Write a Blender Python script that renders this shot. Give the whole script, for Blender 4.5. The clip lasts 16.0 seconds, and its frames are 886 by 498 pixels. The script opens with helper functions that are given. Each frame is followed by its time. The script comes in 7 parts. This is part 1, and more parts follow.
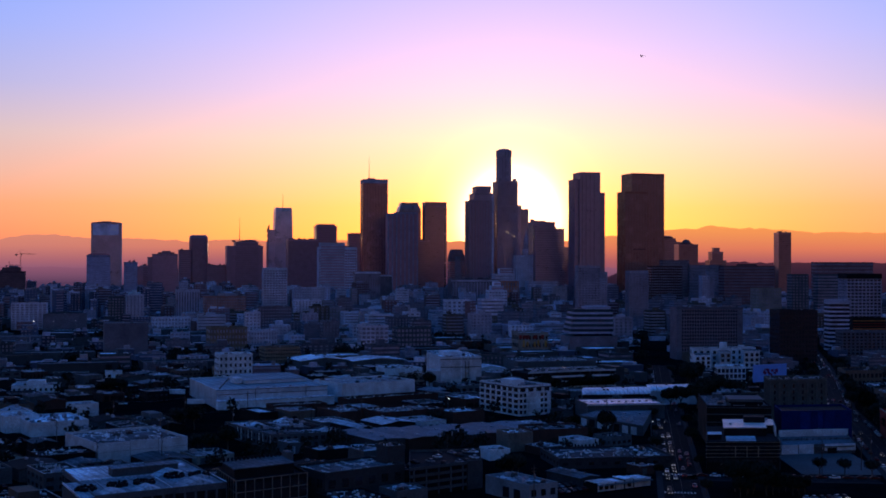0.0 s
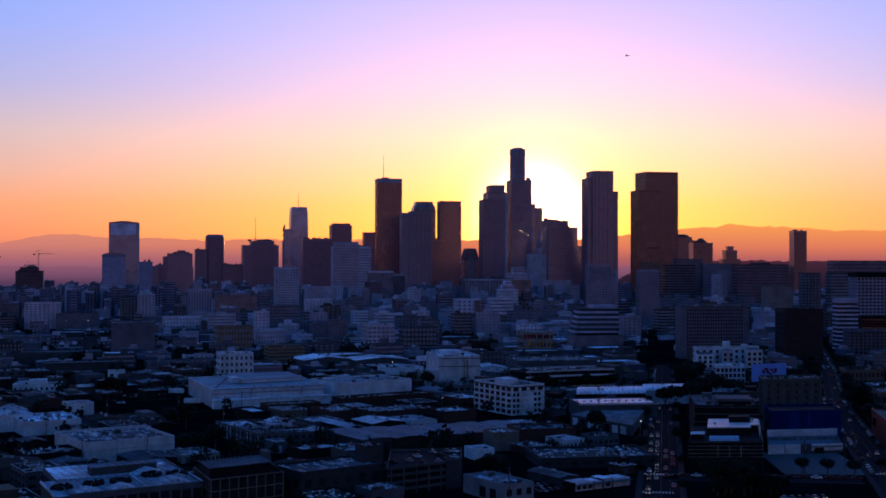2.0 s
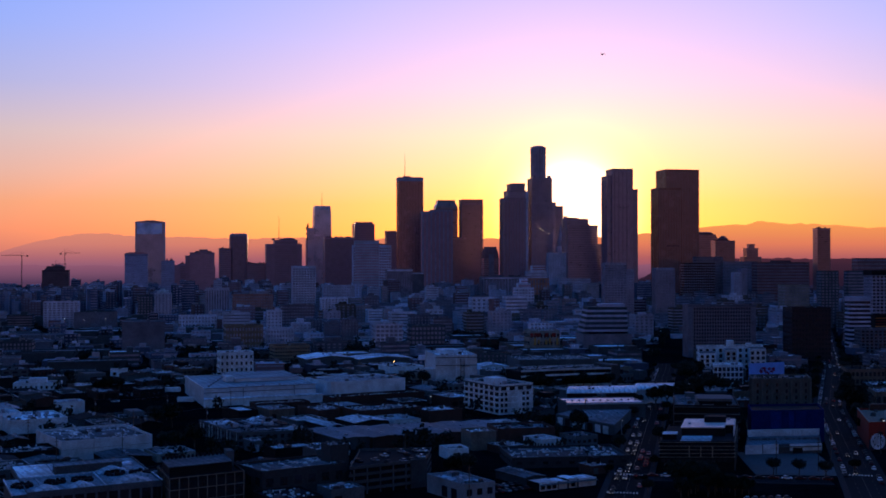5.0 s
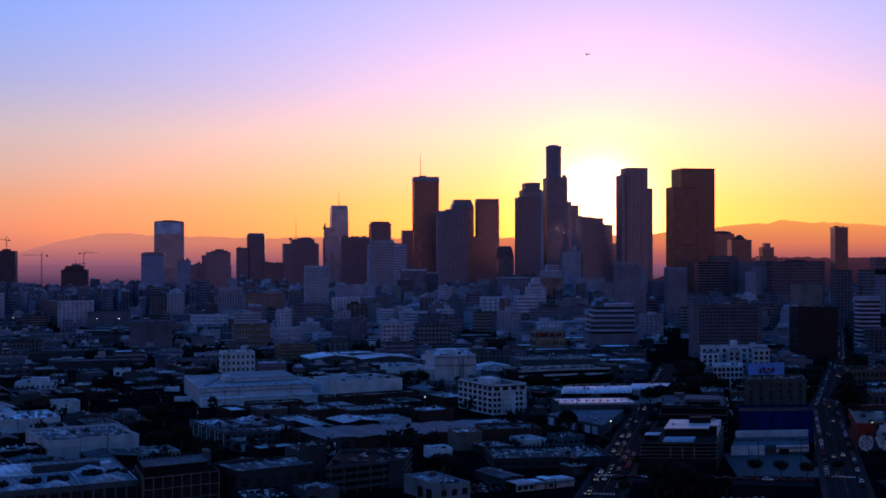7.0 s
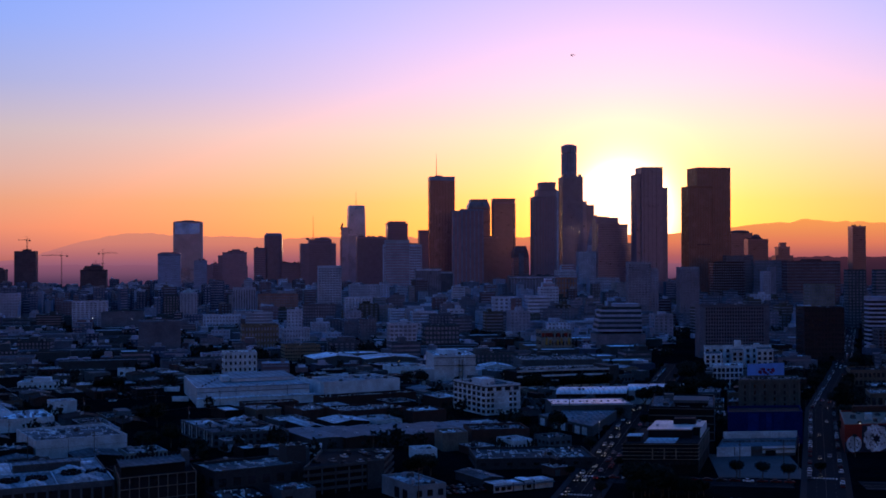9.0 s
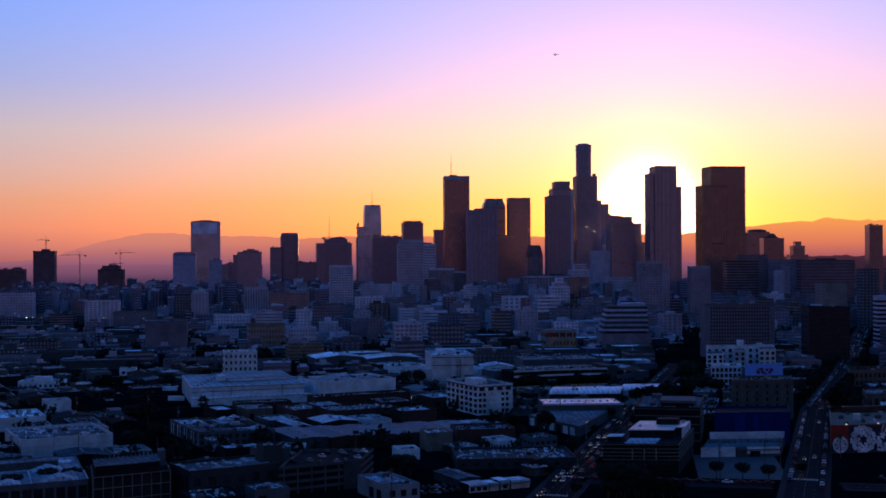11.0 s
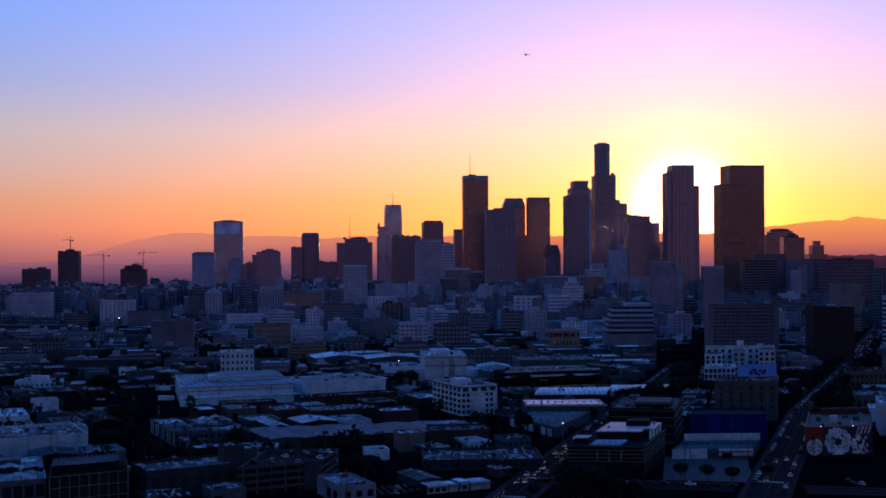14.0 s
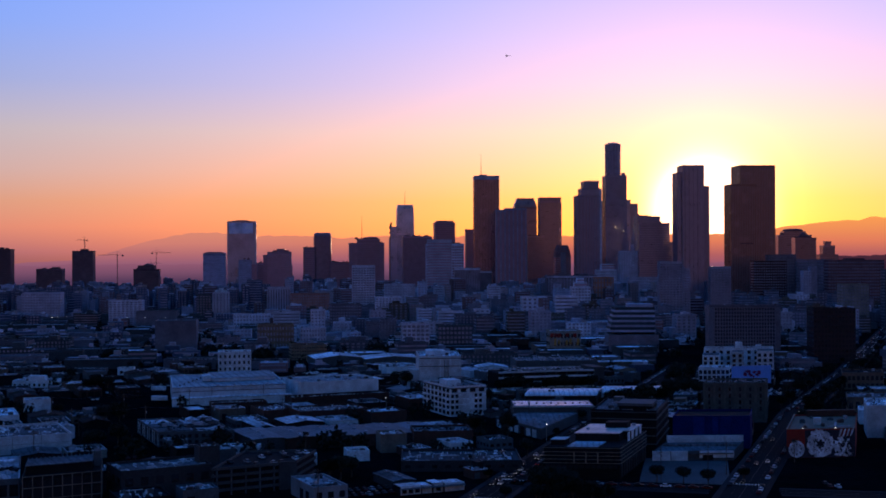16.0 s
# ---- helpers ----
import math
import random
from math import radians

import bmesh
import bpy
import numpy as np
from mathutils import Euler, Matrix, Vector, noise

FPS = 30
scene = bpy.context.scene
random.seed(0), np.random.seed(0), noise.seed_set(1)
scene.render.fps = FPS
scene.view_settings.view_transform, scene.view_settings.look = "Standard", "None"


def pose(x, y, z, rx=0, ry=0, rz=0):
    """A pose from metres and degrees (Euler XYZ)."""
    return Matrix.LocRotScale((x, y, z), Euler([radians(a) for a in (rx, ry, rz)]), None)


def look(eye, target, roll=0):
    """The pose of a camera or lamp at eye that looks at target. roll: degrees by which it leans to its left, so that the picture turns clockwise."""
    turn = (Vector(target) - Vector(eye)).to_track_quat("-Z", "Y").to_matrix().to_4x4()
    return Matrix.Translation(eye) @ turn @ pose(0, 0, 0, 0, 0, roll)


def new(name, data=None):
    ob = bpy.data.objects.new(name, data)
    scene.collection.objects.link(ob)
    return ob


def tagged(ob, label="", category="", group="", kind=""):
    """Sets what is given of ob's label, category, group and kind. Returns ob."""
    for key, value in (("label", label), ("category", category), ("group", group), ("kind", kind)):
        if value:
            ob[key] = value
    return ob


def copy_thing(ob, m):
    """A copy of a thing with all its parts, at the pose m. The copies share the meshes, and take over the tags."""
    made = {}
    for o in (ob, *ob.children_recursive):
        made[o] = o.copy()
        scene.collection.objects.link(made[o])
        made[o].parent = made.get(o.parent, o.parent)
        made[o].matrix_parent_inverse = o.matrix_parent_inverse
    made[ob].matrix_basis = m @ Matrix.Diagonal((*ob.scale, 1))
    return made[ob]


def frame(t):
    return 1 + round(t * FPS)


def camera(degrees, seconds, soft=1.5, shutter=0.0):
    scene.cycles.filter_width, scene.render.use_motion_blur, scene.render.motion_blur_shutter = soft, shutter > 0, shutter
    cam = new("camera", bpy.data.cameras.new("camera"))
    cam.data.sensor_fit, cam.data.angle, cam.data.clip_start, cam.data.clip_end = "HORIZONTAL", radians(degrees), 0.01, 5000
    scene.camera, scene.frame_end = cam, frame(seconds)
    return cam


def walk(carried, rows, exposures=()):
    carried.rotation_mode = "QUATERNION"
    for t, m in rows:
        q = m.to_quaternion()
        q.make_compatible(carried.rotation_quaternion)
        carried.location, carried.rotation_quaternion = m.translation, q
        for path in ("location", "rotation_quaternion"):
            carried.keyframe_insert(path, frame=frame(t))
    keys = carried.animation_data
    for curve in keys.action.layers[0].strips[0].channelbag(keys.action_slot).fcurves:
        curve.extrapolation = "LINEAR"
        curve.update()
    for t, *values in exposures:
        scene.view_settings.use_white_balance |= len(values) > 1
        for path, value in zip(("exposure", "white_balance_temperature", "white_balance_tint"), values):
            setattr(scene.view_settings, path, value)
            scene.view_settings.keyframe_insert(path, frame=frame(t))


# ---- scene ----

# ======================= camera =======================
cam = camera(39.91, 16.0, soft=1.7)


def eye(x, y, z, turn, tilt, lean):
    a, b = radians(turn), radians(tilt)
    aim = (x - math.sin(a) * math.cos(b) * 100, y + math.cos(a) * math.cos(b) * 100, z + math.sin(b) * 100)
    return look((x, y, z), aim, lean)


walk(cam, [
    (0.0, eye(0.0, 0.0, 91.61, -7.113, 0.667, 0.184)),
    (1.0, eye(8.8, -1.9, 92.01, -6.564, 0.639, 0.143)),
    (2.0, eye(18.1, -3.7, 92.20, -6.008, 0.606, 0.095)),
    (3.0, eye(27.7, -5.5, 92.68, -5.484, 0.568, 0.043)),
    (4.0, eye(37.3, -6.7, 92.89, -4.907, 0.536, 0.000)),
    (6.5, eye(61.7, -8.5, 93.52, -3.426, 0.478, -0.066)),
    (7.5, eye(71.5, -9.9, 93.93, -2.811, 0.462, -0.097)),
    (8.5, eye(81.3, -11.0, 94.34, -2.211, 0.449, -0.131)),
    (9.0, eye(85.9, -11.4, 94.45, -1.916, 0.442, -0.146)),
    (11.5, eye(110.8, -11.8, 94.80, -0.480, 0.403, -0.211)),
    (12.5, eye(120.7, -11.8, 94.95, 0.058, 0.394, -0.230)),
    (13.5, eye(131.0, -11.6, 95.12, 0.596, 0.390, -0.235)),
    (14.5, eye(141.2, -11.6, 95.39, 1.083, 0.386, -0.229)),
    (15.5, eye(150.7, -11.6, 95.79, 1.553, 0.382, -0.214)),
    (16.0, eye(155.1, -11.7, 95.92, 1.802, 0.379, -0.207)),
])

# ======================= world and sun =======================
SUN_AZ, SUN_EL = radians(10.34), radians(2.03)
SUN_DIR = Vector((math.sin(SUN_AZ) * math.cos(SUN_EL), math.cos(SUN_AZ) * math.cos(SUN_EL), math.sin(SUN_EL)))


def lin(r, g, b, k=1.0):
    f = [(c / 255 / 12.92 if c <= 10 else ((c / 255 + 0.055) / 1.055) ** 2.4) * k for c in (r, g, b)]
    return (*f, 1.0)


def nodes_of(tree):
    tree.nodes.clear()

    def add(kind, **props):
        n = tree.nodes.new(kind)
        for k, v in props.items():
            if k == "operation":
                n.operation = v
            elif k == "blend_type":
                n.blend_type = v
            elif k == "data_type":
                n.data_type = v
        return n
    return add


def ramp_of(add, stops, mode="LINEAR"):
    n = add("ShaderNodeValToRGB")
    n.color_ramp.interpolation = mode
    e = n.color_ramp.elements
    while len(e) > 1:
        e.remove(e[-1])
    e[0].position, e[0].color = stops[0]
    for p, c in stops[1:]:
        e.new(p).color = c
    return n


def build_world():
    world = bpy.data.worlds.new("dusk_sky")
    world.use_nodes = True
    scene.world = world
    tree = world.node_tree
    add = nodes_of(tree)
    link = tree.links.new

    def maths(op, a, b=None, clamp=False):
        n = add("ShaderNodeMath", operation=op)
        n.use_clamp = clamp
        for i, v in enumerate((a, b)):
            if v is None:
                continue
            if isinstance(v, (int, float)):
                n.inputs[i].default_value = v
            else:
                link(v, n.inputs[i])
        return n.outputs[0]

    co = add("ShaderNodeTexCoord")
    xyz = add("ShaderNodeSeparateXYZ")
    link(co.outputs["Generated"], xyz.inputs[0])
    dot = add("ShaderNodeVectorMath", operation="DOT_PRODUCT")
    link(co.outputs["Generated"], dot.inputs[0])
    dot.inputs[1].default_value = SUN_DIR
    away = maths("DIVIDE", maths("ARCCOSINE", maths("MINIMUM", dot.outputs["Value"], 1.0)), radians(1))
    height = maths("DIVIDE", maths("ARCSINE", xyz.outputs["Z"]), radians(1))
    hfac = maths("DIVIDE", maths("ADD", height, 2.0), 42.0, True)

    def at(el):
        return (el + 2.0) / 42.0
    west = ramp_of(add, [
        (at(-2), lin(50, 28, 48)), (at(-0.8), lin(96, 54, 76)), (at(0.3), lin(186, 87, 98)), (at(1.4), lin(230, 114, 90)),
        (at(2.6), lin(230, 129, 102)), (at(4.0), lin(222, 152, 146)), (at(5.8), lin(203, 172, 190)),
        (at(8.0), lin(168, 168, 231)), (at(10.5), lin(144, 165, 249)), (at(13), lin(124, 160, 255)),
        (at(19), lin(12, 70, 164)), (at(40), lin(0, 87, 177))])
    side = ramp_of(add, [
        (at(-2), lin(40, 26, 50)), (at(-0.8), lin(70, 44, 72)), (at(0.3), lin(132, 84, 120)), (at(1.4), lin(184, 110, 122)),
        (at(2.6), lin(178, 128, 132)), (at(4.0), lin(166, 145, 166)), (at(5.8), lin(160, 156, 182)),
        (at(8.0), lin(122, 147, 214)), (at(10.5), lin(98, 147, 242)), (at(13), lin(90, 147, 252)),
        (at(19), lin(10, 68, 162)), (at(40), lin(0, 87, 177))])
    east = ramp_of(add, [
        (at(-2), lin(6, 8, 18)), (at(-0.3), lin(30, 26, 54)), (at(1), lin(112, 68, 98)), (at(2.6), lin(186, 92, 84)), (at(4.2), lin(150, 80, 82)), (at(6.0), lin(58, 52, 86)), (at(8.2), lin(14, 38, 86)), (at(10.5), lin(0, 32, 78)),
        (at(19), lin(0, 40, 88)), (at(40), lin(0, 87, 177))])
    link(hfac, west.inputs[0])
    link(hfac, side.inputs[0])
    link(hfac, east.inputs[0])
    near = add("ShaderNodeMix", data_type="RGBA")
    link(maths("DIVIDE", maths("SUBTRACT", away, 13.0), 24.0, True), near.inputs["Factor"])
    link(west.outputs[0], near.inputs["A"])
    link(side.outputs[0], near.inputs["B"])
    turn = maths("DIVIDE", maths("SUBTRACT", 105.0, away), 60.0, True)
    mix = add("ShaderNodeMix", data_type="RGBA")
    link(turn, mix.inputs["Factor"])
    link(east.outputs[0], mix.inputs["A"])
    link(near.outputs["Result"], mix.inputs["B"])
    # light scattered round the sun
    halo = ramp_of(add, [
        (0.0, (3.0, 2.8, 2.2, 1)), (0.055, (2.4, 2.2, 1.6, 1)), (0.085, (1.0, 0.60, 0.26, 1)), (0.125, (0.44, 0.09, 0.04, 1)),
        (0.19, (0.25, 0.02, 0.03, 1)), (0.30, (0.12, 0.0, 0.02, 1)), (0.45, (0.05, 0.0, 0.022, 1)), (0.65, (0.012, 0.0, 0.012, 1)),
        (1.0, (0, 0, 0, 1))], "B_SPLINE")
    link(maths("DIVIDE", away, 32.0, True), halo.inputs[0])
    glow = add("ShaderNodeMix", data_type="RGBA", blend_type="ADD")
    glow.inputs["Factor"].default_value = 1.0
    link(mix.outputs["Result"], glow.inputs["A"])
    link(halo.outputs[0], glow.inputs["B"])
    bg = add("ShaderNodeBackground")
    link(glow.outputs["Result"], bg.inputs["Color"])
    bg.inputs["Strength"].default_value = 0.95
    sky = add("ShaderNodeTexSky")
    sky.sky_type = "NISHITA"
    sky.sun_disc = False
    sky.sun_elevation, sky.sun_rotation = SUN_EL, SUN_AZ
    air = add("ShaderNodeBackground")
    link(sky.outputs[0], air.inputs["Color"])
    air.inputs["Strength"].default_value = 0.05
    both = add("ShaderNodeAddShader")
    link(bg.outputs[0], both.inputs[0])
    link(air.outputs[0], both.inputs[1])
    out = add("ShaderNodeOutputWorld")
    link(both.outputs[0], out.inputs["Surface"])


build_world()
sun = new("sun", bpy.data.lights.new("sun", "SUN"))
sun.data.energy, sun.data.angle, sun.data.color = 0.5, radians(0.53), (1.0, 0.62, 0.32)
sun.matrix_world = look(SUN_DIR * 3000, (0, 0, 0))


# ======================= materials =======================
def surface(name, tone, rough=0.7, metal=0.0, grain=0.35, stain=0.35, scale=0.25, bump=0.15, vary=0.25, spec=0.2, pieces=False, seams=0.0):
    """A plain surface with fine grain, broad stains and a tone of its own for every object."""
    m = bpy.data.materials.new(name)
    m.use_nodes = True
    tree = m.node_tree
    add = nodes_of(tree)
    link = tree.links.new
    co = add("ShaderNodeTexCoord")
    info = add("ShaderNodeObjectInfo")
    jig = add("ShaderNodeVectorMath", operation="ADD")
    link(co.outputs["Object"], jig.inputs[0])
    comb = add("ShaderNodeCombineXYZ")
    mul = add("ShaderNodeMath", operation="MULTIPLY")
    link(info.outputs["Random"], mul.inputs[0])
    mul.inputs[1].default_value = 300.0
    link(mul.outputs[0], comb.inputs[0])
    link(mul.outputs[0], comb.inputs[1])
    link(comb.outputs[0], jig.inputs[1])
    fine = add("ShaderNodeTexNoise")
    fine.inputs["Scale"].default_value, fine.inputs["Detail"].default_value = scale * 8, 4
    broad = add("ShaderNodeTexNoise")
    broad.inputs["Scale"].default_value, broad.inputs["Detail"].default_value = scale * 0.45, 6
    broad.inputs["Roughness"].default_value = 0.65
    link(jig.outputs[0], fine.inputs["Vector"])
    link(jig.outputs[0], broad.inputs["Vector"])

    def ranged(socket, lo, hi, f0=0.3, f1=0.7):
        r = add("ShaderNodeMapRange")
        link(socket, r.inputs["Value"])
        for k, v in (("From Min", f0), ("From Max", f1), ("To Min", lo), ("To Max", hi)):
            r.inputs[k].default_value = v
        return r.outputs[0]

    def times(a, b):
        n = add("ShaderNodeMath", operation="MULTIPLY")
        link(a, n.inputs[0])
        link(b, n.inputs[1])
        return n.outputs[0]
    k = times(ranged(fine.outputs[0], 1 - grain, 1 + grain * 0.6), ranged(broad.outputs[0], 1 - stain, 1 + stain * 0.7))
    k = times(k, ranged(info.outputs["Random"], 1 - vary, 1 + vary, 0, 1))
    if seams:
        wave = add("ShaderNodeTexWave")
        wave.inputs["Scale"].default_value, wave.inputs["Distortion"].default_value = seams, 0.6
        wave.inputs["Detail"].default_value, wave.inputs["Detail Scale"].default_value = 3.0, 0.4
        link(jig.outputs[0], wave.inputs["Vector"])
        k = times(k, ranged(wave.outputs[1], 0.72, 1.06, 0.0, 0.35))
    if pieces:
        k = times(k, ranged(add("ShaderNodeNewGeometry").outputs["Random Per Island"], 0.45, 1.35, 0, 1))
    col = add("ShaderNodeVectorMath", operation="SCALE")
    col.inputs[0].default_value = tone
    link(k, col.inputs["Scale"])
    bsdf = add("ShaderNodeBsdfPrincipled")
    link(col.outputs[0], bsdf.inputs["Base Color"])
    link(ranged(broad.outputs[0], rough * 0.8, min(1.0, rough * 1.2)), bsdf.inputs["Roughness"])
    bsdf.inputs["Metallic"].default_value = metal
    bsdf.inputs["Specular IOR Level"].default_value = spec
    b = add("ShaderNodeBump")
    b.inputs["Strength"].default_value, b.inputs["Distance"].default_value = bump, 0.1
    link(fine.outputs[0], b.inputs["Height"])
    link(b.outputs[0], bsdf.inputs["Normal"])
    out = add("ShaderNodeOutputMaterial")
    link(bsdf.outputs[0], out.inputs["Surface"])
    return m


def glowing(name, tone, strength):
    m = bpy.data.materials.new(name)
    m.use_nodes = True
    add = nodes_of(m.node_tree)
    e = add("ShaderNodeEmission")
    e.inputs["Color"].default_value = (*tone, 1)
    e.inputs["Strength"].default_value = strength
    out = add("ShaderNodeOutputMaterial")
    m.node_tree.links.new(e.outputs[0], out.inputs["Surface"])
    return m


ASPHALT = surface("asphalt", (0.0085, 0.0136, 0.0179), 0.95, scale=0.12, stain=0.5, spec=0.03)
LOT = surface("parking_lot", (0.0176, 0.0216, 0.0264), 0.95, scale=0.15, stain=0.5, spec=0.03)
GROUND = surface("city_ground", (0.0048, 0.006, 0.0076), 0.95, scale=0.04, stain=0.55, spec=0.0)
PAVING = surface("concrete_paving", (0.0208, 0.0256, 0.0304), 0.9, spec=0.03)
WORNPAINT = surface("worn_lane_paint", (0.12, 0.125, 0.12), 0.9, stain=0.8, spec=0.05)
PAINT = surface("road_paint", (0.6, 0.6, 0.55), 0.7)
PLASTER = surface("white_plaster", (0.60, 0.73, 0.78), 0.8, stain=0.4, spec=0.2)
CREAM = surface("cream_plaster", (0.221, 0.217, 0.187), 0.8)
GREY = surface("grey_concrete", (0.0858, 0.109, 0.121), 0.85)
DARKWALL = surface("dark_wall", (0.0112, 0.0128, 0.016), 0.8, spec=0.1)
TAN = surface("tan_stone", (0.12, 0.1, 0.08), 0.8)
BRICK = surface("brick", (0.0713, 0.039, 0.033), 0.85, scale=0.6, grain=0.45)
OLIVE = surface("weathered_tan_brick", (0.108, 0.124, 0.116), 0.85, scale=0.5)
REDWALL = surface("red_wall", (0.22, 0.03, 0.022), 0.8)
BLUEWALL = surface("blue_wall", (0.0017, 0.0153, 0.102), 0.8, spec=0.05)
ROOF_W = surface("white_roof_coating", (0.70, 0.84, 0.92), 0.7, scale=0.12, grain=0.5, stain=0.75, spec=0.16, seams=0.09)
ROOF_M = surface("weathered_roof_sheet", (0.357, 0.442, 0.493), 0.7, scale=0.12, grain=0.5, stain=0.75, spec=0.12, seams=0.12)
ROOF_G = surface("grey_roof_felt", (0.117, 0.148, 0.168), 0.85, scale=0.12, grain=0.5, stain=0.75, spec=0.05, seams=0.1)
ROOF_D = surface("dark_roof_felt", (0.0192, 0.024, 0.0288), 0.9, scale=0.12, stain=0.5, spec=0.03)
# Whitened tone holds part of the sky's sheen; the rest is reflected.
METALROOF = surface("galvanised_sheen_roof", (0.74, 0.88, 0.98), 0.32, 0.35, scale=0.2, stain=0.5, bump=0.06, seams=0.2)
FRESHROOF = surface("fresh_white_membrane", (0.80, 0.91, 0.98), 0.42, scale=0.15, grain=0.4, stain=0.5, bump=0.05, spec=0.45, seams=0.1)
GALV = surface("galvanised_steel", (0.323, 0.37, 0.418), 0.65, 0.15)
STEEL = surface("dark_steel", (0.08, 0.08, 0.085), 0.5, 0.6)
WOOD = surface("pole_wood", (0.12, 0.085, 0.06), 0.9, scale=1.0)
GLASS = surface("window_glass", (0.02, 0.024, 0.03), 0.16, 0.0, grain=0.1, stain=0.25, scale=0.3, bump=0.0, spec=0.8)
# Skyline tones lifted and warmed: sunset haze is mixed into the base colours.
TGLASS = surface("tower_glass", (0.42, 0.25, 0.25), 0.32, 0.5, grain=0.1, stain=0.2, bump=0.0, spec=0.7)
GRANITE = surface("brown_granite", (0.46, 0.19, 0.14), 0.25, scale=0.15, spec=0.8)
ROSE = surface("rose_granite", (0.44, 0.27, 0.25), 0.3, scale=0.15, spec=0.8)
PALE = surface("pale_stone", (0.403, 0.401, 0.493), 0.6, scale=0.15)
BRONZE = surface("bronze_panel", (0.34, 0.22, 0.24), 0.25, 0.7, scale=0.15)
# White stone of the distant blocks, paled in its base colour for haze.
WSTONE = surface("hazed_white_stone", (0.618, 0.633, 0.738), 0.8, scale=0.15)
# Far panes lightened in colour, so distance haze softens their contrast.
FARGLASS = surface("hazed_window", (0.255, 0.237, 0.3), 0.3, grain=0.2, stain=0.4, scale=0.2, bump=0.0, spec=0.6)
TAUPE = surface("taupe_concrete", (0.194, 0.18, 0.213), 0.8, scale=0.15)
# Distance haze and mirrored sky put into a pale diffuse tone.
HAZEGLASS = surface("haze_pale_glass", (0.78, 0.64, 0.74), 0.3, 0.35, grain=0.15, stain=0.35, scale=0.05, bump=0.0, spec=0.7)
OCHRE = surface("ochre_brick", (0.255, 0.2, 0.14), 0.8, scale=0.4)
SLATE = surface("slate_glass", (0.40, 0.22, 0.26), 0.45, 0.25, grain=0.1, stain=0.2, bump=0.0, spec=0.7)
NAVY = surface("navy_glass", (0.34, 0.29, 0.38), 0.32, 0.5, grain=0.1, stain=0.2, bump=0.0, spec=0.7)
MAUVE = surface("mauve_granite", (0.34, 0.28, 0.35), 0.35, scale=0.15, spec=0.7)
DUSKSTONE = surface("dark_brown_stone", (0.20, 0.115, 0.12), 0.85, scale=0.15, spec=0.1)
BLUEBAND = surface("lighter_blue_paint", (0.0034, 0.0272, 0.17), 0.8, spec=0.05)
GREYBLUE = surface("blue_grey_render", (0.16, 0.168, 0.208), 0.8, scale=0.15)
TEALGREY = surface("teal_grey_concrete", (0.06, 0.076, 0.084), 0.85)
LEAF = surface("leaves", (0.00935, 0.0153, 0.00935), 0.7, scale=2.0)
BARK = surface("bark", (0.09, 0.07, 0.05), 0.9, scale=2.0)
# Distant wall tones carry haze: lifted in the centre, bluer at left.
CITYWALL = [surface("city_wall_pale", (0.62, 0.652, 0.757), 0.8, pieces=True), surface("city_wall_tan", (0.404, 0.355, 0.365), 0.8, pieces=True),
            surface("city_wall_grey", (0.374, 0.404, 0.51), 0.8, pieces=True), surface("city_wall_brick", (0.209, 0.129, 0.136), 0.85, pieces=True),
            surface("city_wall_slate", (0.106, 0.129, 0.2), 0.85, pieces=True)]
CITYROOF = surface("city_roof", (0.224, 0.28, 0.336), 0.85, scale=0.1, stain=0.5, pieces=True, spec=0.05)
CANOPY = surface("tree_canopy", (0.0127, 0.0187, 0.011), 0.8, scale=0.5, pieces=True)
CARPAINT = [surface("car_white", (0.72, 0.78, 0.82), 0.4, vary=0.1, spec=0.25), surface("car_silver", (0.24, 0.27, 0.30), 0.45, 0.0, vary=0.1, spec=0.15),
            surface("car_black", (0.015, 0.015, 0.018), 0.5, vary=0.1, spec=0.15), surface("car_red", (0.10, 0.012, 0.012), 0.55, vary=0.1, spec=0.15)]
CARGLASS = surface("car_window", (0.015, 0.018, 0.022), 0.5, bump=0.0, spec=0.15)
RUBBER = surface("tyre_rubber", (0.02, 0.02, 0.02), 0.8)
LAMP = glowing("lamp_glow", (1.0, 0.93, 0.8), 6.0)
WARM = glowing("warm_lamp_glow", (1.0, 0.55, 0.15), 14.0)
HEAD = glowing("headlight_glow", (0.97, 0.97, 1.0), 1.3)
TAIL = glowing("tail_glow", (1.0, 0.05, 0.02), 0.5)


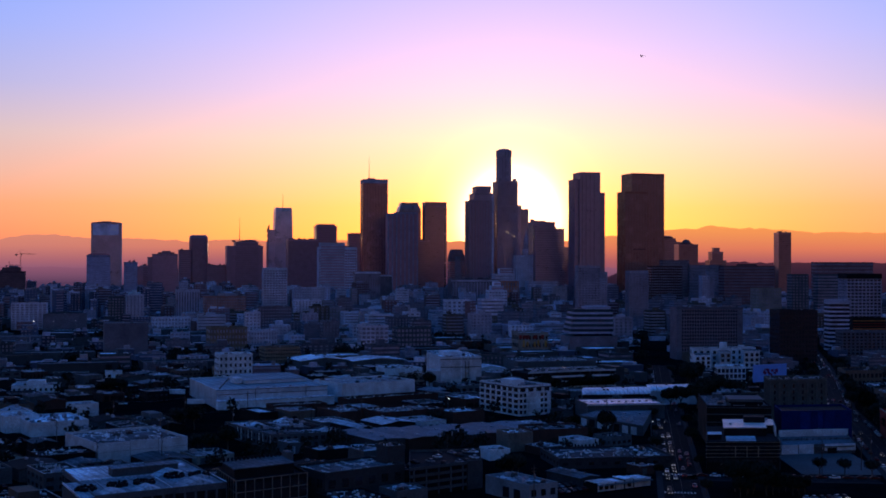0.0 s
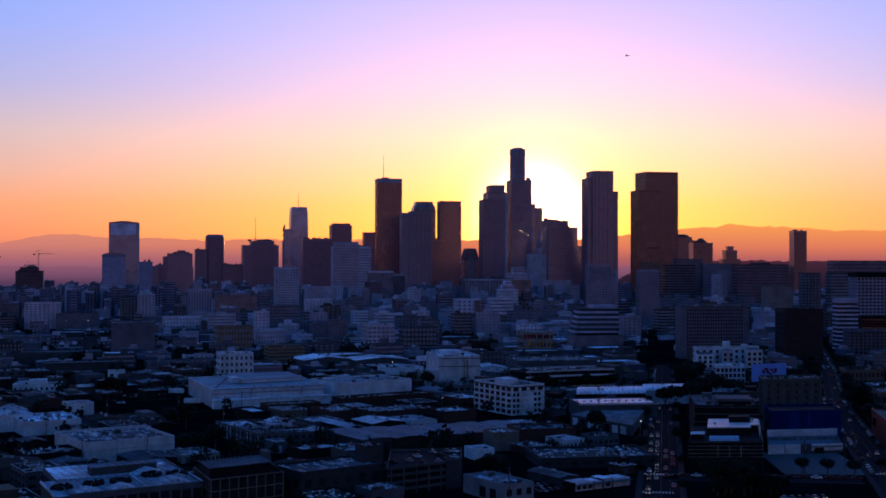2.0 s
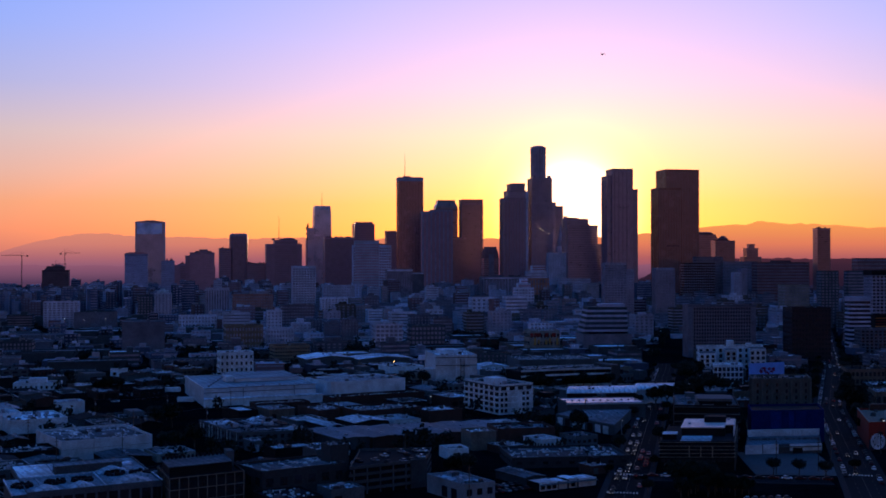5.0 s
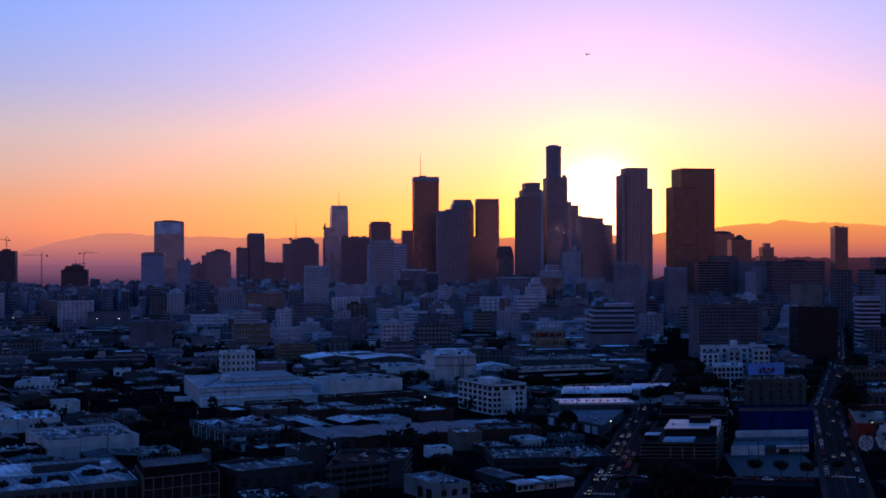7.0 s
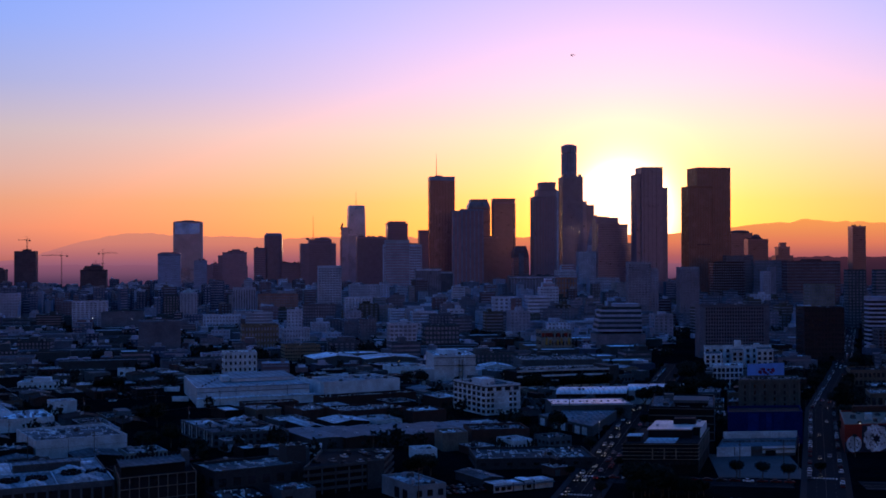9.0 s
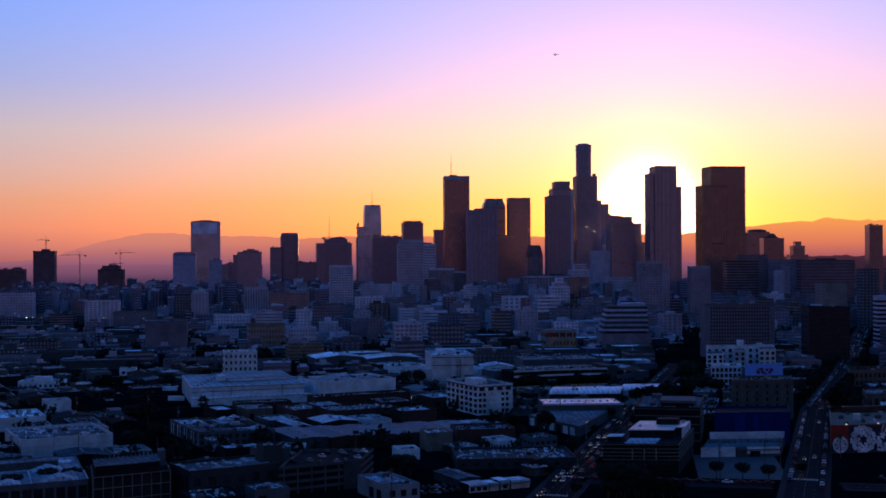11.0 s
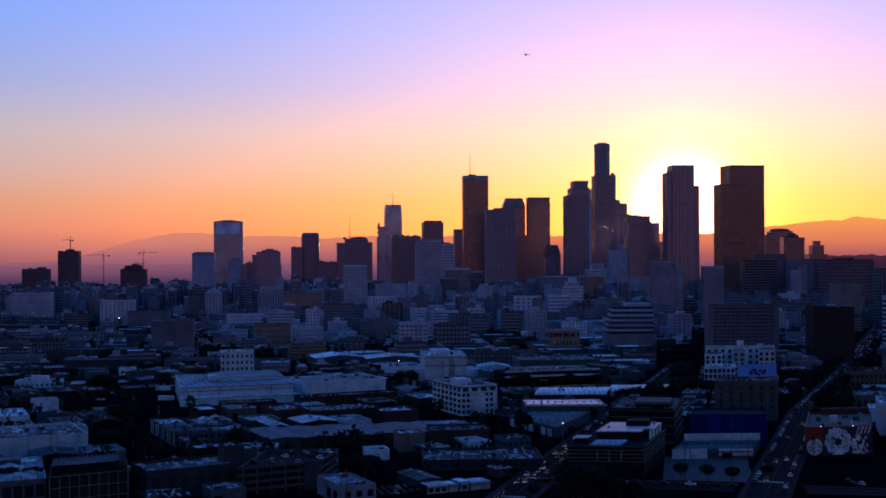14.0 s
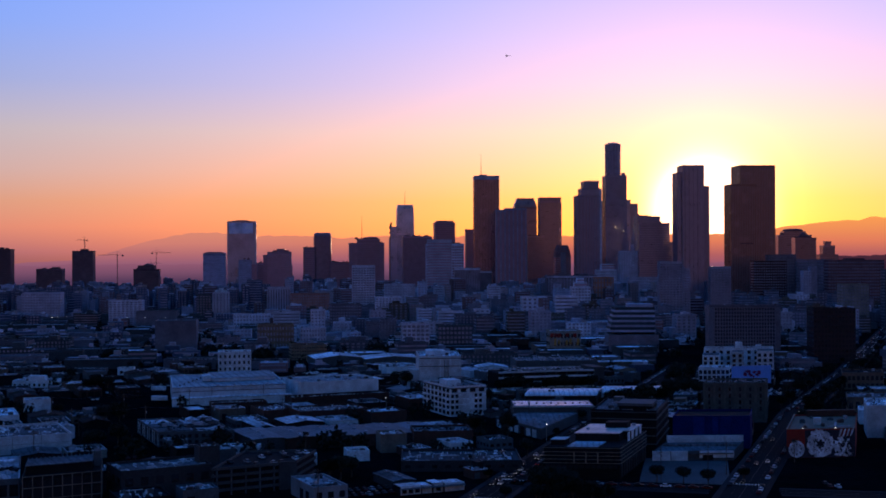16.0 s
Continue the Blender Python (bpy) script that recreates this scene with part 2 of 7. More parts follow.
# ======================= mesh helpers =======================
class Build:
    def __init__(self):
        self.v, self.f = [], []

    def box(self, x0, y0, z0, x1, y1, z1):
        n = len(self.v)
        self.v += [(x0, y0, z0), (x1, y0, z0), (x1, y1, z0), (x0, y1, z0), (x0, y0, z1), (x1, y0, z1), (x1, y1, z1), (x0, y1, z1)]
        self.f += [tuple(n + i for i in q) for q in ((3, 2, 1, 0), (4, 5, 6, 7), (0, 1, 5, 4), (1, 2, 6, 5), (2, 3, 7, 6), (3, 0, 4, 7))]
        return self

    def mid(self, cx, cy, z0, w, d, z1):
        return self.box(cx - w / 2, cy - d / 2, z0, cx + w / 2, cy + d / 2, z1)

    def loft(self, rings, cap=True):
        """Skin over rings of points, each ring with the same count."""
        n, k = len(self.v), len(rings[0])
        for r in rings:
            self.v += [tuple(p) for p in r]
        for i in range(len(rings) - 1):
            for j in range(k):
                a, b = n + i * k + j, n + i * k + (j + 1) % k
                self.f.append((a, b, b + k, a + k))
        if cap:
            self.f.append(tuple(n + j for j in reversed(range(k))))
            self.f.append(tuple(n + (len(rings) - 1) * k + j for j in range(k)))
        return self

    def tube(self, p, q, r0, r1=None, k=6):
        p, q = Vector(p), Vector(q)
        r1 = r0 if r1 is None else r1
        axis = (q - p).normalized()
        side = axis.orthogonal().normalized()
        up = axis.cross(side)
        ring = [side * math.cos(2 * math.pi * j / k) + up * math.sin(2 * math.pi * j / k) for j in range(k)]
        return self.loft([[p + c * r0 for c in ring], [q + c * r1 for c in ring]])

    def shell(self, w, d, h, parapet=0.9, t=0.35):
        """Walls with a parapet, open above the roof."""
        def ring(s, z):
            return [(-w / 2 + s, -d / 2 + s, z), (w / 2 - s, -d / 2 + s, z), (w / 2 - s, d / 2 - s, z), (-w / 2 + s, d / 2 - s, z)]
        return self.loft([ring(0, 0), ring(0, h), ring(t, h), ring(t, h - parapet)], cap=False)


def part(name, b, material, parent, label="", kind=""):
    me = bpy.data.meshes.new(name)
    me.from_pydata(b.v, [], b.f)
    me.materials.append(material)
    ob = new(name, me)
    ob.parent = parent
    return tagged(ob, label, "", "", kind)


def thing(name, x, y, a, label, category, group="", z=0.0, kind=""):
    ob = new(name)
    ob.empty_display_size = 1.0
    ob.matrix_world = pose(x, y, z, 0, 0, a)
    return tagged(ob, label, category, group, kind)


def solid(name, b, material, label, category, kind="", m=None):
    me = bpy.data.meshes.new(name)
    me.from_pydata(b.v, [], b.f)
    me.materials.append(material)
    ob = new(name, me)
    if m is not None:
        ob.matrix_world = m
    return tagged(ob, label, category, "", kind)


TAKEN = []


def rect(x, y, w, d, a, grow=0.0):
    c, s = math.cos(radians(a)), math.sin(radians(a))
    w, d = w / 2 + grow, d / 2 + grow
    return [(x + u * c - v * s, y + u * s + v * c) for u, v in ((-w, -d), (w, -d), (w, d), (-w, d))]


def overlap(p, q):
    for poly in (p, q):
        for i in range(4):
            ax, ay = poly[i][1] - poly[(i + 1) % 4][1], poly[(i + 1) % 4][0] - poly[i][0]
            u = [ax * x + ay * y for x, y in p]
            v = [ax * x + ay * y for x, y in q]
            if max(u) < min(v) or max(v) < min(u):
                return False
    return True


def claim(x, y, w, d, a, grow=1.5):
    TAKEN.append(rect(x, y, w, d, a, grow))


def is_free(x, y, w, d, a):
    r = rect(x, y, w, d, a)
    return not any(overlap(r, q) for q in TAKEN if abs(q[0][0] - x) < 260 and abs(q[0][1] - y) < 260)


# ======================= ground =======================
def terrain(y):
    """The plain is flat and climbs slowly behind the towers."""
    k = max(0.0, (y - 2700) / 2100)
    return 62 * k * k * (3 - 2 * k) if k < 1 else 62


def build_ground():
    b = Build()
    xs = [-9000, -4000, -2500, -1500, -800, -300, 0, 300, 800, 1500, 2500, 4000, 9000]
    ys = [-9000, -3000, -500, 0, 400, 800, 1400, 2000, 2700, 2900, 3100, 3300, 3500, 3700, 3900, 4100, 4300, 4500, 4700, 4900, 9000]
    for y in ys:
        for x in xs:
            b.v.append((x, y, terrain(y)))
    k = len(xs)
    for j in range(len(ys) - 1):
        for i in range(k - 1):
            b.f.append((j * k + i, j * k + i + 1, (j + 1) * k + i + 1, (j + 1) * k + i))
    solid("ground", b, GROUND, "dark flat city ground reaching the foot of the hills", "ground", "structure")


build_ground()


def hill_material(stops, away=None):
    """Hazy distance painted as glow: colour by height, and paler far from the sunset, as air light fills the valley."""
    m = bpy.data.materials.new("hazy_hills_glow")
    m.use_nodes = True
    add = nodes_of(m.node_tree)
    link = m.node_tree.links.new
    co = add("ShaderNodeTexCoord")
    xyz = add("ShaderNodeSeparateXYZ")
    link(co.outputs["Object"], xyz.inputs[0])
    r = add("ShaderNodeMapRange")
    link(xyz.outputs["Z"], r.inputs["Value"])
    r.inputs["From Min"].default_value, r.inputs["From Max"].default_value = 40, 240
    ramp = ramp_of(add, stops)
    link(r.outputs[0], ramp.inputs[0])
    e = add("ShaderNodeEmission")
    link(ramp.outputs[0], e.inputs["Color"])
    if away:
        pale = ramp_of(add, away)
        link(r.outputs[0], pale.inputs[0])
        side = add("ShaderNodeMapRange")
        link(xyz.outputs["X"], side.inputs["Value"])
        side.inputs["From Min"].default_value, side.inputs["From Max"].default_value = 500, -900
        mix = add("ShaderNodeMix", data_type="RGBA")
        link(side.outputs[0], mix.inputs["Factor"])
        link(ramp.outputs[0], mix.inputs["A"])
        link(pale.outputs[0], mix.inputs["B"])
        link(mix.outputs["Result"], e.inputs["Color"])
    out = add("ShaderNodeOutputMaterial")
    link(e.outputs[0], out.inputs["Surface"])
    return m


def build_hills():
    """Ridges far behind the city, as a curved range with a crest and slopes."""
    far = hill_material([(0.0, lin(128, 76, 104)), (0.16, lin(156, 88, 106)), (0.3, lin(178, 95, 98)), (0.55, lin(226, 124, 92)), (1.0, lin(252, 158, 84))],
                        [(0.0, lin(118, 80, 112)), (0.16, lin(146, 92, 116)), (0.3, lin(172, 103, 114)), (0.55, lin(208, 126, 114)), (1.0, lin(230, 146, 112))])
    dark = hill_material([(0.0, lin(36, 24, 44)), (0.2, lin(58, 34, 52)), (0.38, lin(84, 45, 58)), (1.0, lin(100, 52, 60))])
    # Colours of an added backdrop strip that stands in for horizon haze.
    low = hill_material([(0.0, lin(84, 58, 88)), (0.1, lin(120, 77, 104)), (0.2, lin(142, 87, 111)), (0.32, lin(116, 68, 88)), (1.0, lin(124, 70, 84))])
    for layer, (dist, gain, seed) in enumerate(((4780, 1.0, 3.0), (4640, 0.62, 11.0), (3110, 0.0, 23.0), (3070, -1.0, 37.0))):
        b = Build()
        n, k = 420, 4
        for i in range(n):
            az = -46 + 100 * i / (n - 1)
            el = 1.02 + 0.62 * math.exp(-((az - 18.6) / 5.0) ** 2) + 0.22 * math.exp(-((az + 12.2) / 2.6) ** 2) + 0.36 * math.exp(-((az - 27) / 5) ** 2) + 0.10 * math.exp(-((az - 18.6) / 0.4) ** 2)
            el -= 1.3 / (1 + math.exp((az + 16.0) / 1.2))
            el += 0.10 * noise.noise(Vector((az * 0.45, seed, 0))) + 0.07 * noise.noise(Vector((az * 1.7, seed, 5))) + 0.045 * noise.noise(Vector((az * 4.0, seed, 9))) + 0.02 * noise.noise(Vector((az * 11.0, seed, 2)))
            top = 92 + dist * math.tan(radians(max(el * gain, -0.25)))
            if gain < 0.0:
                top = 30 + 66 / (1 + math.exp((13.6 - az) / 0.6)) + 4 * noise.noise(Vector((az * 0.8, seed, 0))) + 3 * noise.noise(Vector((az * 4, seed, 0))) + 2 * noise.noise(Vector((az * 14, seed, 0)))
            if gain == 0.0:
                top = 80 + 5 * noise.noise(Vector((az * 0.5, seed, 0))) + 3 * noise.noise(Vector((az * 2.2, seed, 0))) + 1.5 * noise.noise(Vector((az * 9, seed, 0)))
            s, c = math.sin(radians(az)), math.cos(radians(az))
            for j, (dr, f) in enumerate(((-60, 0.0), (-30, 0.55), (0, 1.0), (40, 0.0))):
                foot = 40 if gain > 0 else 0
                z = foot + (top - foot) * f
                b.v.append((78 + (dist + dr) * s, (dist + dr) * c, z))
        for i in range(n - 1):
            for j in range(k - 1):
                a = i * k + j
                b.f.append((a, a + 1, a + k + 1, a + k))
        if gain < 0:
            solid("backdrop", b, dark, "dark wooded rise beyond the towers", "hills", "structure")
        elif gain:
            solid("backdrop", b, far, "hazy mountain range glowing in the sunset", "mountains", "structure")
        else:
            solid("backdrop", b, low, "low mauve backdrop painted as horizon haze behind the city", "hills", "structure")


build_hills()


# ======================= buildings =======================
def sheared(b, k):
    if k:
        b.v = [(x + k * y, y, z) for x, y, z in b.v]
    return b


def rooftop(parent, w, d, z, rng, count, mat=None, k=0.0):
    """Air handlers, vents and a hatch standing on a roof."""
    for i in range(count):
        uw, ud, uh = rng.uniform(1.2, 3.4), rng.uniform(1.2, 2.6), rng.uniform(0.7, 1.7)
        x, y = rng.uniform(-w / 2 + 2.5, w / 2 - 2.5), rng.uniform(-d / 2 + 2.5, d / 2 - 2.5)
        x += k * y
        b = Build().mid(x, y, z, uw, ud, z + 0.25).mid(x, y, z + 0.25, uw * 0.92, ud * 0.9, z + uh)
        b.mid(x, y, z + uh, uw * 0.55, ud * 0.6, z + uh + 0.3)
        part("rooftop_unit", b, mat or rng.choice((GALV, GALV, GREY, STEEL)), parent)


def roof_clutter(parent, w, d, z, rng, n, k=0.0):
    """Pipe runs, kerbed skylights, vents and flues scattered on a flat roof."""
    b = Build()
    for i in range(n):
        x, y = rng.uniform(-w / 2 + 1.2, w / 2 - 1.2), rng.uniform(-d / 2 + 1.2, d / 2 - 1.2)
        pick = rng.random()
        if pick < 0.4:
            r = rng.uniform(0.3, 0.7)
            b.mid(x, y, z, r, r, z + rng.uniform(0.5, 1.3))
        elif pick < 0.65:
            b.mid(x, y, z, rng.uniform(0.8, 2.0), rng.uniform(0.8, 1.6), z + rng.uniform(0.3, 0.6))
        elif pick < 0.85:
            run = min(rng.uniform(3, 9), (w / 2 - abs(x)) * 1.8)
            b.mid(x, y, z + 0.2, max(run, 0.5), 0.22, z + 0.42)
        else:
            run = min(rng.uniform(3, 9), (d / 2 - abs(y)) * 1.8)
            b.mid(x, y, z + 0.2, 0.22, max(run, 0.5), z + 0.42)
    part("roof_clutter", sheared(b, k), rng.choice((GALV, PLASTER, PLASTER, ROOF_W, DARKWALL)), parent, "", "stuff")


def facade_openings(b, w, d, z0, z1, cols, rows, dcols, fill=(0.62, 0.6), proud=0.06):
    """Window panes on the front and side faces, in rows and columns."""
    ww, hh = w / max(cols, 1), (z1 - z0) / max(rows, 1)
    for r in range(rows):
        za = z0 + hh * r + hh * (1 - fill[1]) / 2
        zb = za + hh * fill[1]
        for c in range(cols):
            x = -w / 2 + ww * (c + 0.5)
            b.box(x - ww * fill[0] / 2, -d / 2 - proud, za, x + ww * fill[0] / 2, -d / 2 + 0.1, zb)
        dd = d / max(dcols, 1)
        for c in range(dcols):
            y = -d / 2 + dd * (c + 0.5)
            for sx in (-1, 1):
                x0, x1 = sorted((sx * (w / 2 + proud), sx * (w / 2 - 0.1)))
                b.box(x0, y - dd * fill[0] / 2, za, x1, y + dd * fill[0] / 2, zb)
    return b


def windows(t, w, d, z0, z1, cols, rows, dcols, fill, skew=0.0, mat=None, proud=0.06):
    """Single windows on the front and both sides, each one an object that shares its mesh with its like."""
    hh = (z1 - z0) / rows
    zh = hh * fill[1]
    spots = []
    if cols:
        fw = w / cols * fill[0]
        spots += [(0, -w / 2 + w * (c + 0.5) / cols, -d / 2) for c in range(cols)]
    if dcols:
        sw = d / dcols * fill[0]
        spots += [(sx, sx * w / 2, -d / 2 + d * (c + 0.5) / dcols) for c in range(dcols) for sx in (-1, 1)]
    shapes = {}
    for side, x, y in spots:
        if side not in shapes:
            b = Build().box(-fw / 2, -proud, 0, fw / 2, 0.1, zh) if side == 0 else Build().box(min(0, side * proud), -sw / 2, 0, max(0, side * proud), sw / 2, zh)
            me = bpy.data.meshes.new("window")
            me.from_pydata(sheared(b, skew).v, [], b.f)
            me.materials.append(mat or GLASS)
            shapes[side] = me
        for r in range(rows):
            ob = new("window", shapes[side])
            ob.parent = t
            ob.location = (x + skew * y, y, z0 + hh * r + hh * (1 - fill[1]) / 2)


def frame_grid(b, w, d, h, cols, rows, pier=0.7, band=0.7, proud=0.3):
    """Concrete piers and bands that stand proud of the front and the sides."""
    dc = max(1, round(cols * d / w))
    for c in range(cols + 1):
        x = -w / 2 + w * c / cols
        b.box(x - pier / 2, -d / 2 - proud, 0, x + pier / 2, -d / 2, h)
    for c in range(dc + 1):
        y = -d / 2 + d * c / dc
        for sx in (-1, 1):
            x0, x1 = sorted((sx * w / 2, sx * (w / 2 + proud)))
            b.box(x0, y - pier / 2, 0, x1, y + pier / 2, h)
    for r in range(1, rows + 1):
        z = h * r / rows
        b.box(-w / 2 - proud * 0.8, -d / 2 - proud * 0.8, z - band, w / 2 + proud * 0.8, -d / 2, z)
        for sx in (-1, 1):
            x0, x1 = sorted((sx * w / 2, sx * (w / 2 + proud * 0.8)))
            b.box(x0, -d / 2, z - band, x1, d / 2, z)
    return b


def flat_building(name, label, category, x, y, w, d, h, a, wall=None, roof=None, units=4, rows=0, cols=0, fill=(0.6, 0.55), skew=0.0,
                  parapet=0.9, group="", base=0.0, trim=True, keep=True, unit_mat=None, glass=None):
    """A box-shaped building with a parapet and coping, a recessed roof, plant on top and windows."""
    rng = random.Random(int(x * 31 + y * 7))
    if keep:
        claim(x, y, w + abs(skew) * d * 0.5, d, a, 1.0)
    t = thing(name, x, y, a, label, category, group, terrain(y))
    walls = part("wall", sheared(Build().shell(w, d, h, parapet), skew), wall or PLASTER, t)
    top = part("roof", sheared(Build().box(-w / 2 + 0.3, -d / 2 + 0.3, h - parapet - 0.3, w / 2 - 0.3, d / 2 - 0.3, h - parapet), skew), roof or ROOF_W, t)
    if trim:
        b = Build()
        for x0, y0, x1, y1 in ((-w / 2, -d / 2, w / 2, -d / 2 + 0.4), (-w / 2, d / 2 - 0.4, w / 2, d / 2), (-w / 2, -d / 2 + 0.4, -w / 2 + 0.4, d / 2 - 0.4), (w / 2 - 0.4, -d / 2 + 0.4, w / 2, d / 2 - 0.4)):
            b.box(x0 - 0.06, y0 - 0.06, h + 0.004, x1 + 0.06, y1 + 0.06, h + 0.16)
        part("coping", sheared(b, skew), ROOF_M if name == "low_building" and rng.random() < 0.6 else wall or PLASTER, walls)
    rooftop(top, w, d, h - parapet, rng, units, unit_mat, skew)
    if units and y < 1050:
        roof_clutter(top, w, d, h - parapet, random.Random(int(x * 13 + y * 5)), int(10 + w * d / 26), skew)
    if rows and cols:
        dc = max(1, round(cols * d / w))
        if y < 610 and rows * (cols + 2 * dc) < 80:
            windows(walls, w, d, base + (1.0 if rows == 1 else 0.0), h - parapet - 0.3, cols, rows, dc, fill, skew, glass)
            return t
        part("window_grid", sheared(facade_openings(Build(), w, d, base, h - parapet - 0.3, cols, rows, dc, fill), skew), glass or GLASS, walls, "", "stuff")
    return t


# ---- towers of the skyline ----
def tower(name, label, x, y, a, tiers, body=TGLASS, skin=GRANITE, floor=4.0, style="bands", top=False, depth=0.0):
    """An office tower of stacked tiers (width, depth, z0, z1, shift x, shift y), with spandrels or piers set proud of the glass."""
    t = thing(name, x, y, a, label, "skyscraper", "", terrain(y))
    far = y > 2000
    for n_tier, (w, d, z0, z1, sx, sy) in enumerate(tiers):
        sy += 0.17 * n_tier
        claim(x + sx, y + sy, w, d, a, 3)
        shaft = part("glass_body", Build().mid(sx, sy, z0, w - 0.4, d - 0.4, z1 - 0.5), body, t)
        b = Build()
        if style in ("bands", "grid"):
            n = max(1, int((z1 - z0) / floor))
            for i in range(n):
                z = z0 + (z1 - z0) * i / n
                b.mid(sx, sy, z, w - (0.2 if far else 0.0), d - (0.2 if far else 0.0), z + floor * 0.42)
        if style == "ribs":
            n = max(3, round(w / 7.5))
            for i in range(n + 1):
                b.mid(sx - w / 2 + w * i / n, sy - d / 2, z0, 2.4, 1.6, z1)
        if style in ("piers", "grid"):
            n = max(3, round(w / (3.0 if style == "piers" else 4.5)))
            for i in range(n + 1):
                px = sx - w / 2 + w * i / n
                for py in (sy - d / 2, sy + d / 2):
                    b.mid(px, py, z0, 1.1, 0.9, z1)
            n = max(3, round(d / (3.0 if style == "piers" else 4.5)))
            for i in range(n + 1):
                py = sy - d / 2 + d * i / n
                for px in (sx - w / 2, sx + w / 2):
                    b.mid(px, py, z0, 0.9, 1.1, z1)
        if b.v:
            part("spandrel_band" if style == "bands" else "pier_grid", b, body if far and style == "bands" else skin, shaft, "", "stuff")
        part("crown", Build().mid(sx, sy, z1 - 3.5, w + 0.12, d + 0.12, z1), skin if not far or style != "bands" else body, shaft)
    w, d, z0, z1, sx, sy = tiers[0]
    if top:
        part("plant_room", Build().mid(sx, sy, z1, w * 0.55, d * 0.5, z1 + 3.5), skin, t)
    return t


def roof_plant(t, x, y, w, d, z, seed, n=7, tall=4.0, mat=None):
    """Cooling towers, lift overruns and screens crowded on a tower's roof."""
    rng = random.Random(seed)
    b = Build()
    for i in range(n):
        uw, ud = rng.uniform(0.06, 0.22) * w, rng.uniform(0.1, 0.3) * d
        u, v = x + rng.uniform(-0.5, 0.5) * (w - uw), y + rng.uniform(-0.5, 0.5) * (d - ud)
        b.mid(u, v, z - 0.2 - 0.03 * i, uw, ud, z + rng.uniform(0.25, 1.0) * tall)
    for i in range(3):
        u, v = x + rng.uniform(-0.45, 0.45) * w, y + rng.uniform(-0.4, 0.4) * d
        b.tube((u, v, z), (u, v, z + tall * rng.uniform(1.0, 1.8)), 0.25, 0.12, 5)
    return part("roof_plant", b, mat or DUSKSTONE, t, "", "stuff")


def drum(t, name, x, y, rings, mat, k=20, label=""):
    """A turned solid: rings of (radius, height)."""
    return part(name, Build().loft([ring_of(x, y, z, r, k) for r, z in rings]), mat, t, label)


def mast(t, x, y, z0, z1, r=0.7):
    b = Build().tube((x, y, z0), (x, y, z0 + (z1 - z0) * 0.5), r, r * 0.7).tube((x, y, z0 + (z1 - z0) * 0.5), (x, y, z1), r * 0.6, r * 0.25)
    return part("mast", b, STEEL, t, "thin steel antenna mast")


def ring_of(x, y, z, r, k=24):
    return [(x + r * math.cos(2 * math.pi * i / k), y + r * math.sin(2 * math.pi * i / k), z) for i in range(k)]


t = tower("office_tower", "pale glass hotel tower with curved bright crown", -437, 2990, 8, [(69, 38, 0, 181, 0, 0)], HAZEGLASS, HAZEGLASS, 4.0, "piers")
part("curved_roof", Build().loft([[(-34 + o, -18.5, z), (34 - o, -18.5, z), (34 - o, 18.5, z), (-34 + o, 18.5, z)] for o, z in ((0, 181.02), (0.8, 182.4), (16, 184), (26, 185.4))]), SLATE, t)
# The mirrored sky is painted here as a pale matt lilac.
part("crown_window", Build().box(-31, -19.9, 152, 28, -19.46, 178), surface("sky_lilac_screen", (0.86, 0.84, 0.98), 0.6, 0.0, grain=0.15, stain=0.4, scale=0.08, bump=0.0, spec=0.3), t, "crown window painted with its pale sky reflection")
# White strip added for the sunlit right edge of the tower.
part("edge_fin", Build().box(33.2, -21, 0, 36.0, -18.4, 181), WSTONE, t)
t = tower("office_tower", "blue glass residential block before a taller tower", -343, 2255, 8, [(41, 34, 0, 104, 0, 0), (24, 26, 0, 92, 56, 4)], surface("blue_grey_glass", (0.36, 0.36, 0.486), 0.75, 0.0, grain=0.15, bump=0.0, spec=0.2), SLATE, 4.0, "bands")
part("domed_cap", Build().loft([[(-20 + o, -16.6, z), (20 - o, -16.6, z), (20 - o, 16.6, z), (-20 + o, 16.6, z)] for o, z in ((0, 104.02), (2, 105.6), (8, 107.2))]), SLATE, t)
roof_plant(t, 56, 4, 22, 22, 92, 3, 6, 4)
part("rear_wing", Build().mid(68, 10, 0, 20, 22, 84), SLATE, t)
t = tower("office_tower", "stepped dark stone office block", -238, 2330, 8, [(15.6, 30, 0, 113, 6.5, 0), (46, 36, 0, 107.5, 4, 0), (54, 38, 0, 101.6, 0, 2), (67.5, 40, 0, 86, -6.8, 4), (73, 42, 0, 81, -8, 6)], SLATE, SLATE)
roof_plant(t, 4, 0, 40, 28, 107.5, 5, 8, 3)
roof_plant(t, -34, 4, 14, 28, 86, 6, 6, 3.5)
t = tower("office_tower", "slender dark tower with rounded shoulders", -199, 2700, 8, [(33, 34, 0, 147, 0, 0), (26, 30, 0, 119, -30, -6), (46, 34, 0, 86, 38, 0)], SLATE, SLATE)
part("rounded_body", Build().loft([[(math.copysign(abs(math.cos(u)) ** 0.5, math.cos(u)) * r, math.copysign(abs(math.sin(u)) ** 0.5, math.sin(u)) * r, z) for u in [2 * math.pi * (i + 0.5) / 20 for i in range(20)]] for r, z in ((20, 0), (20, 144), (19, 148), (16, 151))]), SLATE, t)
roof_plant(t, -30, -6, 24, 24, 119, 8, 5, 2.5)
roof_plant(t, 38, 0, 42, 26, 86, 9, 9, 3.5)
t = tower("office_tower", "broad dark tower with a thin antenna", -101, 2700, 8, [(50, 40, 0, 137, 4, 0), (78, 44, 0, 128, 0, 2)], SLATE, SLATE)
